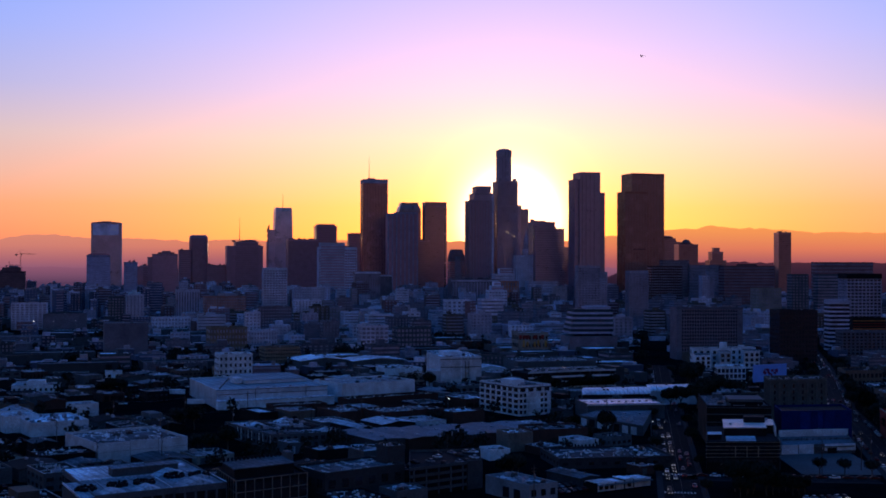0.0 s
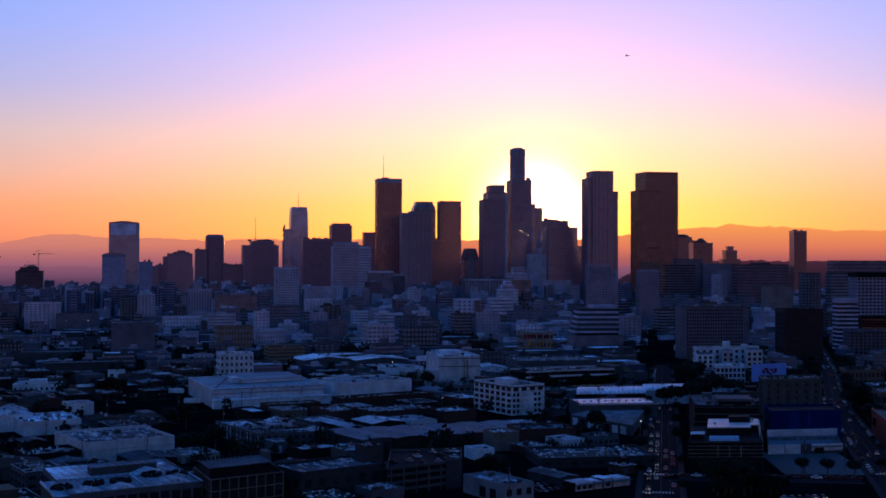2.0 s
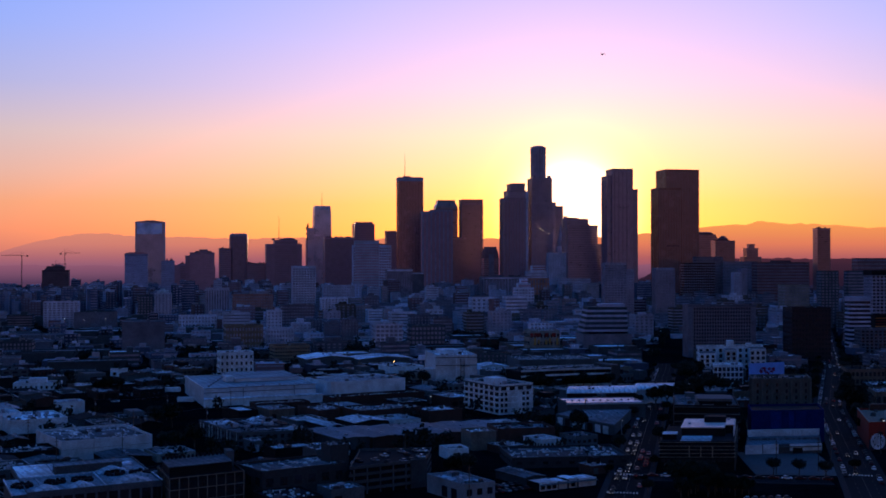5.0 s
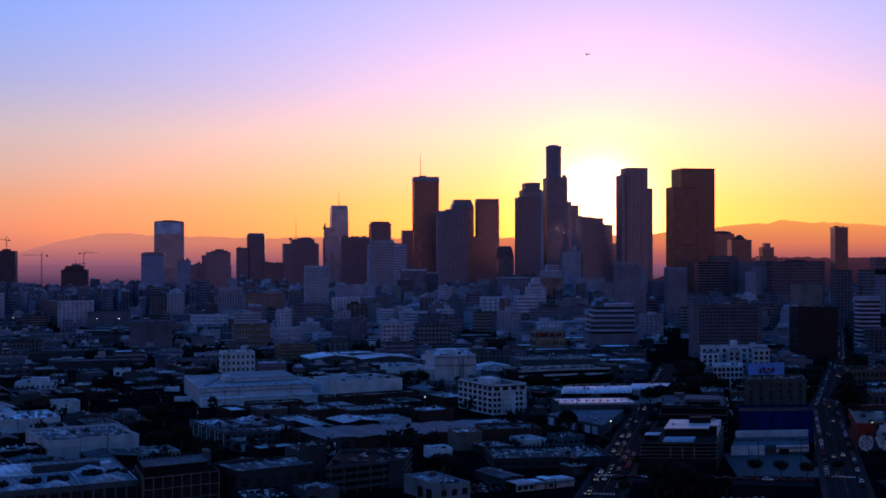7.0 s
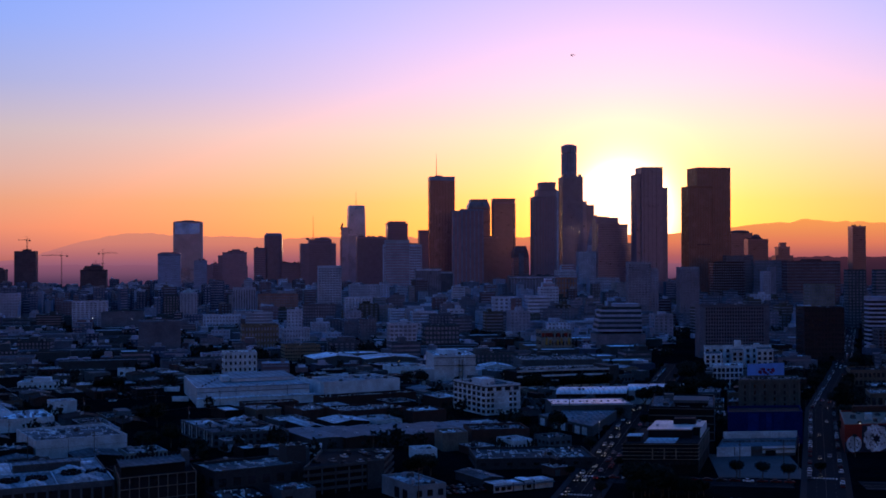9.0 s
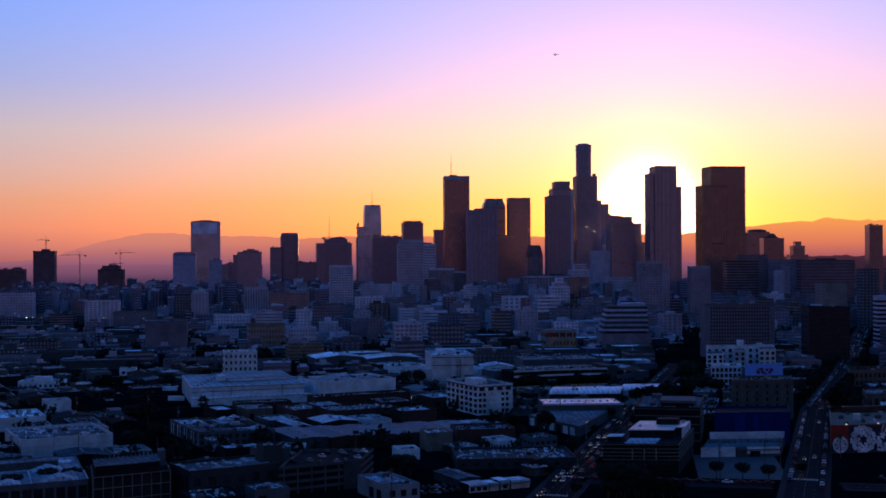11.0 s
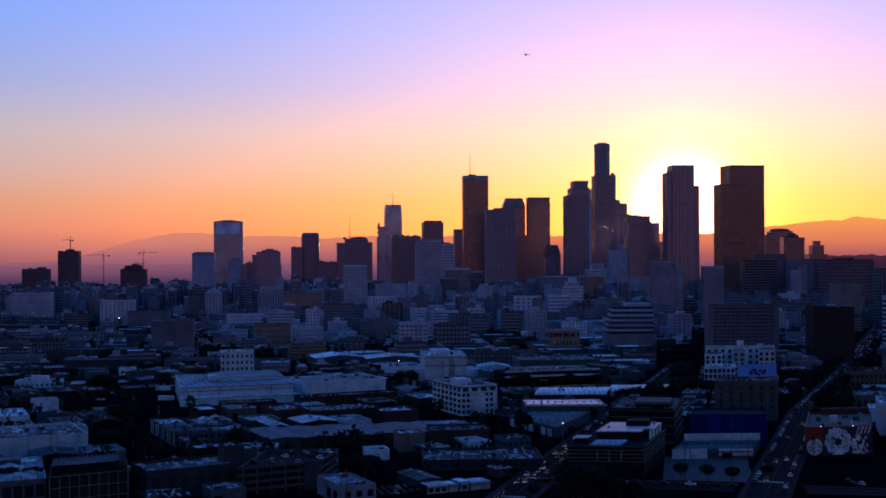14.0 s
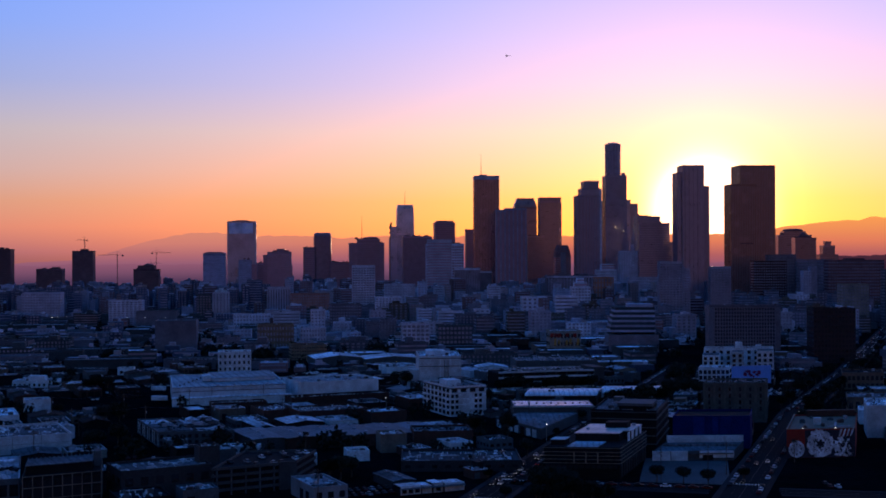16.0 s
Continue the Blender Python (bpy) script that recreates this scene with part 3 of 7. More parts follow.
drum(t, "roof_drum", 12, 0, ((15, 136.6), (15, 139), (11, 141), (4, 142)), DUSKSTONE, 16)
roof_plant(t, -12, 0, 30, 30, 137, 12, 8, 4)
roof_plant(t, 32, 2, 12, 30, 128, 13, 5, 3)
mast(t, -10, 0, 137, 190)
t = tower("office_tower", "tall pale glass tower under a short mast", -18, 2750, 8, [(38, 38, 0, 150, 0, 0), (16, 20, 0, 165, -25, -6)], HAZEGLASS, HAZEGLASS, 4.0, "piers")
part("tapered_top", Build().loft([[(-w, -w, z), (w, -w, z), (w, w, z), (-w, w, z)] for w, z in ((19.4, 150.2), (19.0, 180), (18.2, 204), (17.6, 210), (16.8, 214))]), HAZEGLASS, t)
for i in range(9):
    part("hoist_frame", Build().box(-36 + (i % 3) * 1.6, -12 + i, 138 + i * 3.5, -33.2 + (i % 3) * 1.6, -9 + i, 141 + i * 4.2), STEEL, t)
part("scaffold_wing", Build().box(-36.5, -14, 0, -19.6, 2, 138), SLATE, t)
mast(t, 0, 0, 214, 245)
t = tower("office_tower", "wide dark slab tower with a flat top", 22, 2500, 8, [(60, 34, 0, 139, 0, 0)], SLATE, SLATE)
roof_plant(t, 0, 0, 54, 26, 139, 21, 9, 3)
t = tower("office_tower", "square brown tower with a flat top", 74, 2650, 8, [(36, 36, 0, 175, 0, 0), (44, 40, 0, 171, 0, 0)], SLATE, SLATE)
t = tower("office_tower", "pale gridded office slab with many windows", 86, 2285, 4, [(44, 30, 0, 128, -10, 0), (70, 36, 0, 121, 0, 4)], SLATE, WSTONE, 5.0, "grid")
part("roof_ledge", Build().mid(-10, 0, 128, 46, 32, 129.2), WSTONE, t)
roof_plant(t, 8, 2, 50, 24, 121, 23, 8, 3)
tower("office_tower", "narrow dark tower between taller ones", 136, 2600, 6, [(30, 30, 0, 155, 0, 0)], SLATE, SLATE)
t = tower("office_tower", "tall dark slab tower with pale top band and antenna", 165, 2440, 4, [(49, 36, 0, 258, 0, 0)], TGLASS, BRONZE, 4.0, "piers")
part("sign_band", Build().mid(0, 0, 250, 50.4, 37.4, 257), PALE, t, "pale band below the roof")
part("roof_plant", Build().mid(-6, 0, 258, 14, 12, 261), SLATE, t)
mast(t, -10, 0, 258, 305)
tower("office_tower", "twin brown tower with upright stone ribs", 211, 2340, 4, [(40, 40, 0, 189, 8, 0), (56, 36, 0, 186, 0, 0)], SLATE, PALE, 4.0, "ribs")
t = tower("office_tower", "tower with rounded shoulders and a flat cap", 247, 2570, 4, [(47, 40, 0, 200, 0, 0)], TGLASS, ROSE)
part("rounded_crown", Build().loft([[(-w, -d0, z), (w, -d0, z), (w, d0, z), (-w, d0, z)] for w, d0, z in ((23.4, 19.9, 200.02), (22.4, 19, 206), (20.0, 17.5, 211), (18.6, 16.5, 213), (17.6, 16, 219))]), ROSE, t)
t = tower("office_tower", "plain rectangular brown granite tower", 296, 2520, 4, [(45, 36, 0, 218, 0, 0), (34, 30, 0, 139, -30, -4)], TGLASS, GRANITE)
part("corner_notch", Build().box(17.6, -18.6, 0, 22.9, -17.4, 206), BRONZE, t)
part("top_slot", Build().box(-21.5, -18.5, 207, 21.5, -17.6, 211), SLATE, t)
roof_plant(t, -30, -4, 30, 24, 139, 27, 6, 3)
t = thing("office_tower", 303, 2230, 4, "small dark tower with an arched roof", "skyscraper")
claim(303, 2230, 32, 30, 4, 2)
part("glass_body", Build().mid(0, 0, 0, 28, 28, 96), TAUPE, t)
part("centre_bay", Build().box(-5, -14.9, 0, 5, -14.0, 104), TAUPE, t, "pale stone centre bay")
for i in range(24):
    part("spandrel_band", Build().box(-14.3, -14.3, 4 * i, 14.3, 14.3, 4 * i + 1.4), BRONZE, t)
arch = Build()
arch.loft([[(-14.4, -14.4, 96), (14.4, -14.4, 96), (14.4, 14.4, 96), (-14.4, 14.4, 96)], [(-12.5, -13, 106), (12.5, -13, 106), (12.5, 13, 106), (-12.5, 13, 106)],
           [(-9, -11, 117), (9, -11, 117), (9, 11, 117), (-9, 11, 117)]])
part("arched_roof", arch, DUSKSTONE, t)
t = tower("office_tower", "dark blue glass tower with stepped crown", 356, 2290, 4, [(27, 34, 0, 237, 3, 0), (42, 40, 0, 210, -3, 0), (34, 44, 0, 224, 2, 2)], NAVY, MAUVE, 4.0, "piers")
part("crown_cap", Build().mid(6.5, 0, 231, 23.6, 30, 237.6), SLATE, t)
# Bright reflection on the tower's side, laid on as a white strip.
part("corner_strip", Build().box(18.4, -20.6, 60, 22.6, -18.5, 222), WSTONE, t, "pale strip painted for the side's reflection")
for i in range(6):
    part("groove", Build().box(-20 + i * 6.4, -20.75, 20, -19.2 + i * 6.4, -20.4, 208), SLATE, t)
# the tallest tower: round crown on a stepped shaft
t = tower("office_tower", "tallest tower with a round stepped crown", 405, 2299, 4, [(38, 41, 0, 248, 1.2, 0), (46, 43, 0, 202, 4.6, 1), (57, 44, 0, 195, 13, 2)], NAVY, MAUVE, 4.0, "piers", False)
drum(t, "round_shaft", -1.6, 0, ((14.2, 244), (14.2, 293)), MAUVE, 24)
for i in range(16):
    a = 2 * math.pi * i / 16
    part("shaft_rib", Build().tube((-1.6 + 14.2 * math.cos(a), 14.2 * math.sin(a), 248), (-1.6 + 14.2 * math.cos(a), 14.2 * math.sin(a), 292), 0.7, k=6), MAUVE, t)
    part("crown_screen", Build().mid(-1.6 + 13.6 * math.cos(a), 13.6 * math.sin(a), 294.4, 2.6, 2.6, 307.6), MAUVE, t)
for sx, w0 in ((-14.5, 6), (14, 6)):
    part("corner_shoulder", Build().mid(1.2 + sx, -16, 248, w0, 6, 252.5), MAUVE, t)
part("lit_window", Build().box(-1.5, -21.9, 151, -0.3, -21.4, 152.2).box(2.2, -21.9, 148.5, 3.0, -21.4, 149.3).box(13.4, -21.9, 143, 14.6, -21.4, 144), glowing("lit_window_glow", (1.0, 0.8, 0.45), 2.0), t, "few lit office windows", "stuff")
drum(t, "round_crown", -1.6, 0, ((13.2, 293), (14.6, 294), (14.6, 306), (13.8, 307), (12.2, 307.2), (9.0, 310), (3.0, 310.8)), MAUVE, 24)
t = tower("office_tower", "dark tower with a lower flat wing", 452, 2150, 4, [(40, 36, 0, 166, -4, 6), (54, 40, 0, 154, 4, 0), (18, 30, 0, 121, 38, 0)], NAVY, MAUVE)
roof_plant(t, 6, 0, 44, 30, 154, 31, 7, 3.5)
roof_plant(t, -4, 6, 36, 28, 166, 32, 6, 2.5)
part("lift_tower", Build().mid(-21, 8, 0, 5, 10, 171), SLATE, t)
t = tower("office_tower", "tall angular glass tower with notched shoulders", 512, 2082, 4, [(36, 40, 0, 250, 0, 0), (44, 36, 0, 238, -4, 2), (50, 38, 0, 215, 3, 4)], NAVY, NAVY, 4.0, "piers")
for i in range(5):
    part("bay_rib", Build().box(-15 + i * 7.2, -20.9, 0, -13.6 + i * 7.2, -19.9, 244), NAVY, t)
part("east_wing", Build().mid(26.5, 6, 0, 3.4, 26, 150), NAVY, t)
t = tower("office_tower", "massive square tower of red granite", 633, 2150, 8, [(62, 46, 0, 254, 0, 0)], TGLASS, GRANITE, 4.0, "piers")
roof_plant(t, 8, 0, 30, 24, 254, 35, 5, 2.0, GRANITE)
t = tower("office_tower", "brown granite tower standing before a wider one", 598, 2095, 8, [(42, 34, 0, 218, 0, 0)], TGLASS, GRANITE, 4.0, "piers")
part("recessed_floor", Build().box(-6, -17.9, 116, 17, -17.1, 118.2), DUSKSTONE, t)
t = tower("office_tower", "dark apartment tower with a domed top", 746, 2245, 0, [(38, 28, 0, 129, 0, 0)], TGLASS, GRANITE)
drum(t, "roof_dome", 0, 0, ((9.4, 128.8), (9.4, 132.5), (7.2, 134), (5.6, 136.6), (2, 138)), DUSKSTONE, 12)
roof_plant(t, 0, 0, 34, 24, 129, 41, 8, 2.4)
t = tower("office_tower", "single distant apartment tower", 929, 2225, 0, [(25, 24, 0, 152, 0, 0)], TGLASS, ROSE)
roof_plant(t, 0, 0, 21, 20, 152, 45, 6, 3)
t = tower("office_tower", "round topped tower seen between others", 831, 2660, 0, [(46, 36, 0, 149, 0, 0), (72, 40, 0, 141, 0, 2)], TGLASS, GRANITE)
drum(t, "roof_dome", 0, 0, ((21, 148.8), (21, 152), (17, 153.8), (8, 154.8)), DUSKSTONE, 20)
roof_plant(t, 0, 0, 66, 34, 141, 43, 10, 5)
tower("office_tower", "small stepped grey tower", 731, 2040, 0, [(10, 12, 0, 120, 0, 0), (20, 20, 0, 113, 0, 0), (30, 24, 0, 98, 0, 0)], TGLASS, PALE)
t = tower("office_tower", "dark glass tower at the edge of the centre", -954, 2784, 8, [(44, 36, 0, 118, 0, 0)], DUSKSTONE, DUSKSTONE)
roof_plant(t, 0, 0, 40, 28, 118, 53, 8, 4)
t = tower("office_tower", "unfinished concrete tower below a crane", -786, 2850, 8, [(48, 36, 0, 113, 0, 0)], DUSKSTONE, DUSKSTONE)
part("roof_plant", Build().mid(2, 0, 113, 18, 14, 117), DUSKSTONE, t)
t = tower("office_tower", "low dark block in the haze behind cranes", -812, 2700, 8, [(56, 36, 0, 73, 0, 0)], DUSKSTONE, DUSKSTONE)
roof_plant(t, 0, 0, 50, 28, 73, 52, 8, 4)
t = tower("office_tower", "dark stepped block in the haze", -580, 2650, 8, [(36, 30, 0, 80, 0, 0), (54, 36, 0, 72, 0, 0)], DUSKSTONE, DUSKSTONE)
roof_plant(t, 0, 0, 46, 28, 72, 51, 10, 6)
drum(t, "roof_dome", 4, 0, ((11, 79.8), (10, 82), (5, 83.6)), DUSKSTONE, 14)
GREYSTONE = surface("grey_blue_stone", (0.42, 0.45, 0.58), 0.8, scale=0.15)
gridded = tower("office_tower", "grey gridded office block with a dark crown", 663, 1378, -4, [(41, 26, 0, 78, 8, 0)], GLASS, GREYSTONE, 3.8, "grid")
part("roof_fascia", Build().mid(8, 0, 75, 42.6, 27.6, 81), DARKWALL, gridded, "dark band round the flat roof")
tower("office_tower", "grey office block with dark window bands", 581, 1246, -4, [(22, 16, 0, 54, 0, 0)], GLASS, GREYSTONE, 4.2)
tower("office_tower", "grey apartment tower in the old centre", -24, 1835, 6, [(34, 26, 0, 84, 0, 0)], FARGLASS, WSTONE, 3.6, "grid")
tower("office_tower", "grey residential tower with small windows", 413, 1680, 0, [(31, 20, 0, 89, 2, 0), (12, 18, 0, 80, 22, 2)], FARGLASS, PALE, 3.4, "grid")
tower("office_tower", "concrete residential tower with blank sides", 476, 1645, 0, [(26, 20, 0, 82, 0, 0)], FARGLASS, PALE, 3.4, "grid")
# ======================= streets =======================
def street_point(p, q, s, side):
    """A point s metres along the street from p to q, side metres to its right."""
    u = (Vector(q) - Vector(p)).normalized()
    return p[0] + u.x * s + u.y * side, p[1] + u.y * s - u.x * side


def road(label, p, q, width, lanes=4):
    p, q = Vector(p), Vector(q)
    length = (q - p).length
    turn = math.degrees(math.atan2(q.y - p.y, q.x - p.x)) - 90
    n = max(1, int(length / 60))
    for i in range(n):
        f = (i + 0.5) / n
        claim(p.x + (q.x - p.x) * f, p.y + (q.y - p.y) * f, width + 6, length / n, turn, 0)
    m = pose(p.x, p.y, 0, 0, 0, turn)
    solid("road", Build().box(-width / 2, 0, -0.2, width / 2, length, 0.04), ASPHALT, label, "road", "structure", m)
    for sx in (-1, 1):
        x0, x1 = sorted((sx * width / 2, sx * (width / 2 + 2.6)))
        solid("pavement", Build().box(x0, 0, -0.2, x1, length, 0.18), PAVING, "concrete pavement with a raised kerb", "pavement", "structure", m)
    b = Build()
    for i in range(1, lanes):
        x = -width / 2 + width * i / lanes
        s = 0.0
        while s < min(length, 700):
            b.box(x - 0.08, s, 0.042, x + 0.08, s + (3 if i != lanes // 2 else 9), 0.05)
            s += 9.2
    solid("lane_marking", b, WORNPAINT, "painted lane lines on the road", "road marking", "stuff", m)


ST1 = ((140.0, 418.0), (330.0, 1070.0))
ST2 = ((241.0, 430.0), (346.0, 738.0))
ST3 = ((346.0, 738.0), (455.0, 1002.0))
ST4 = ((455.0, 1002.0), (689.0, 1612.0))
road("dark asphalt avenue lined with cars", *ST1, 15)
road("wide asphalt avenue with parked cars", *ST2, 15)
road("middle stretch of the wide avenue bending away", *ST3, 15)
road("distant stretch of the wide avenue", *ST4, 15)
road("asphalt cross street with queuing cars", (168.0, 508.0), (248.0, 492.0), 12)
road("asphalt side street with parked cars", (276.0, 488.0), (420.0, 462.0), 12)


def crosswalk(x, y, w, a):
    b = Build()
    n = int(w / 1.3)
    for i in range(n):
        b.box(-w / 2 + i * 1.3, -1.6, 0.052, -w / 2 + i * 1.3 + 0.65, 1.6, 0.06)
    solid("crosswalk", b, PAINT, "white painted crosswalk bars", "road marking", "stuff", pose(x, y, 0, 0, 0, a))


crosswalk(168, 515, 14, -16)
crosswalk(156, 474, 14, -16)
crosswalk(266, 505, 14, -18)


# ======================= low buildings =======================
def extra(t, name, b, mat, label="", skew=0.0, kind=""):
    return part(name, sheared(b, skew), mat, t, label, kind)


SK = 0.30
# left quarter
MEMBRANE = surface("pale_roof_membrane", (0.27, 0.34, 0.38), 0.8, scale=0.1, stain=0.45, spec=0.08, seams=0.06)
t = flat_building("warehouse", "long pale warehouse with a light flat roof and lean-to", "warehouse", -22.4, 830, 74, 88, 11.6, 20, PLASTER, MEMBRANE, 0, skew=0.08)
extra(t, "lean_to", Build().box(-37.5, -50, 0, 40, -44.1, 5.0), PLASTER, "", 0.08)
extra(t, "lean_to_roof", Build().box(-38, -50.4, 5.0, 40.4, -44.1, 5.4), ROOF_W, "", 0.08)
extra(t, "string_course", Build().box(-37.4, -44.2, 8.6, 37.4, -44.02, 8.95), STEEL, "", 0.08)
extra(t, "clerestory", Build().box(-10, -6, 11.1, 34, 40, 13.0), PLASTER, "raised white roof storey", 0.08)
extra(t, "clerestory_roof", Build().box(-10.5, -6.5, 13.0, 34.5, 40.5, 13.3), MEMBRANE, "", 0.08)
extra(t, "stair_head", Build().box(-16, -2, 11.1, -10.4, 10, 14.6), PLASTER, "", 0.08)
for i in range(7):
    extra(t, "roof_vent", Build().mid(-32 + i * 3.1, -30 + i * 9.5, 11.1, 1.0, 1.0, 12.0), STEEL, "", 0.08)
for i in range(4):
    extra(t, "roof_curb", Build().box(-8 + i * 11, -34, 11.1, -6.5 + i * 11, -31.6, 11.9), GALV, "", 0.08)
extra(t, "gutter", Build().box(-37.5, -44.35, 11.4, 37.5, -44.02, 11.7), STEEL, "", 0.08)
extra(t, "downpipe", Build().box(-12, -44.25, 5.4, -11.7, -44.02, 11.4), STEEL, "", 0.08)
extra(t, "downpipe", Build().box(22, -44.25, 5.4, 22.3, -44.02, 11.4), STEEL, "", 0.08)
t = flat_building("warehouse", "blank pale-walled warehouse with a plain grey roof", "warehouse", -77.6, 597, 43, 46, 9.4, 28, PLASTER, ROOF_G, 3)
extra(t, "wall_joint", Build().box(-21.4, -23.05, 5.4, 21.4, -22.9, 5.5).box(-6.6, -23.05, 0, -6.45, -22.9, 9.8).box(7, -23.05, 0, 7.15, -22.9, 9.8), GREY)
KL = 0.23
t = flat_building("loft_building", "low loft building with a concrete grid of dark windows", "building", -10.5, 467.1, 29.5, 28, 13.2, 30, DARKWALL, ROOF_D, 0, skew=KL)
windows(t, 29.5, 28, 0.4, 12.2, 8, 3, 7, (0.84, 0.78), KL)
extra(t, "concrete_frame", frame_grid(Build(), 29.5, 28, 13.2, 8, 3, 0.35, 0.35), CREAM, "pale concrete piers and bands", KL)
extra(t, "penthouse", Build().box(-13.8, -8, 12.3, 11.2, 10, 16.0), DARKWALL, "", KL)
extra(t, "penthouse_roof", Build().box(-14.2, -8.5, 16.0, 11.5, 10.5, 16.3), ROOF_G, "", KL)
for i in range(15):
    extra(t, "roof_fan", Build().tube((-13.4 + i * 1.7, 8.6, 16.3), (-13.4 + i * 1.7, 8.6, 17.5), 0.55, 0.45, 8), DARKWALL, "", KL)
extra(t, "stair_tower", Build().box(11.6, 2, 12.3, 14.4, 9, 18.4), GREY, "", KL)
t = flat_building("warehouse", "low dark warehouse with square openings below its eaves", "warehouse", 23, 484, 37, 24, 12, 31, surface("dark_teal_wall", (0.035, 0.045, 0.05), 0.85), ROOF_G, 1)
windows(t, 37, 24, 5.5, 9.5, 6, 1, 3, (0.5, 0.8), 0)
flat_building("warehouse", "white flat-roofed building with many roof vents", "warehouse", -128, 681, 30, 35, 7.5, 26, PLASTER, ROOF_W, 16)
flat_building("warehouse", "small white block beside a yard", "warehouse", -121, 738, 15, 14, 9, 26, PLASTER, ROOF_W, 1)
flat_building("warehouse", "white corner warehouse with a sloping gable", "warehouse", -148, 690, 18, 25, 9, 26, PLASTER, ROOF_W, 2)
flat_building("warehouse", "dark low shed with a felt roof", "warehouse", -103, 571, 25, 22, 6, 26, DARKWALL, ROOF_D, 1)
KW = 0.10
WORN = surface("worn_pale_roof", (0.216, 0.324, 0.378), 0.75, grain=0.5, stain=0.7, scale=0.15, spec=0.1, seams=0.08)
t = flat_building("warehouse", "large low building with pitched skylights on a pale roof", "warehouse", -55, 470.1, 48.4, 61, 11.4, 26.1, GREY, WORN, 0, skew=KW, parapet=0.4)
windows(t, 48.4, 61, 4.4, 9.8, 12, 1, 12, (0.78, 0.84), KW)
wing = extra(t, "side_wing", Build().box(-29.2, -30.5, 0, -24.26, 1.5, 10.9), GREY, "", KW)
part("side_wing_roof", sheared(Build().box(-29.2, -30.5, 10.9, -24.26, 1.5, 11.0), KW), WORN, wing)
part("side_wing_edge", sheared(Build().box(-29.5, -30.8, 10.7, -29.21, 1.8, 11.5), KW), ROOF_W, wing)
for x0, y0, w0, d0, rise in ((7, -30, 14, 10, 2.2), (-9, -29.5, 9, 9, 1.6), (-21.5, -29.5, 9, 9, 1.4), (5, -3, 12, 9, 1.8), (15, -17, 8.5, 7, 1.2)):
    extra(t, "skylight", Build().loft([[(x0, y0, 11.0), (x0 + w0, y0, 11.0), (x0 + w0, y0 + d0, 11.0), (x0, y0 + d0, 11.0)], [(x0 + w0 * 0.46, y0 + 1, 11.0 + rise), (x0 + w0 * 0.54, y0 + 1, 11.0 + rise), (x0 + w0 * 0.54, y0 + d0 - 1, 11.0 + rise), (x0 + w0 * 0.46, y0 + d0 - 1, 11.0 + rise)]]), ROOF_M, "", KW)
clere = extra(t, "raised_roof", Build().box(-10.2, 5, 11.0, 15.5, 12, 13.9), TEALGREY, "long raised roof storey", KW)
part("raised_roof_cap", sheared(Build().box(-10.5, 4.6, 13.9, 15.9, 12.4, 14.1), KW), ROOF_G, clere)
extra(t, "white_roof", Build().box(-23.6, 2, 11.0, -10.8, 29.8, 11.35), ROOF_W, "low white roof panel", KW)
extra(t, "white_roof", Build().box(-10.4, 13, 11.0, 8, 29.8, 11.3), ROOF_M, "low white roof panel", KW)
extra(t, "coping_strip", Build().box(23.9, -30.4, 11.57, 24.3, -12, 11.8), ROOF_W, "white side parapet", KW)
rng = random.Random(31)
for cx, cy in ((-24.2, -15.3), (-12.4, -13.3), (-2.6, -13.5), (10.8, -6.1), (20, -8.7)):
    n = 22
    for i in range(n):
        u = 2 * math.pi * i / n
        x, y, r = cx + 3.3 * math.cos(u) + rng.uniform(-0.5, 0.5), cy + 3.4 * math.sin(u) + rng.uniform(-0.6, 0.6), rng.uniform(0.5, 1.0)
        extra(t, "roof_fan", Build().tube((x, y, 11.0), (x, y, 11.0 + rng.uniform(0.7, 1.5)), r, r * 0.8, 8), DARKWALL, "", KW)
for i in range(9):
    cx, cy, w0, d0 = rng.uniform(12, 20), rng.uniform(15, 26), rng.uniform(2, 7), rng.uniform(2, 6)
    extra(t, "roof_patch", Build().mid(cx, cy, 11.004 + 0.01 * i, w0, d0, 11.05 + 0.012 * i), ROOF_W if i % 3 else ROOF_M, "fresh white roof coating", KW)
for u0, v0, u1, v1 in ((-18.4, -30, -17.9, 1.5), (3.5, -30, 4.0, 1), (-23.8, 1.5, 23.8, 1.9)):
    extra(t, "roof_ridge", Build().box(u0, v0, 11.0, u1, v1, 11.4), ROOF_M, "", KW)
flat_building("warehouse", "long brick warehouse with a dark parapet wall", "warehouse", 62, 772, 66, 14, 8, 27, BRICK, ROOF_D, 2)
flat_building("warehouse", "square brick workshop with a pale roof", "warehouse", 31, 711, 20, 28, 7, 27, BRICK, ROOF_G, 5)
flat_building("warehouse", "brick warehouse with air plant on its roof", "warehouse", 64, 702, 41, 26, 8, 27, BRICK, ROOF_G, 8)
flat_building("warehouse", "low brick shed with a pale roof", "warehouse", 97, 700, 22, 20, 7, 27, BRICK, ROOF_W, 3)
flat_building("warehouse", "flat workshop with a light roof and skylights", "warehouse", 50, 831, 56, 40, 12.4, 27, PLASTER, MEMBRANE, 12)


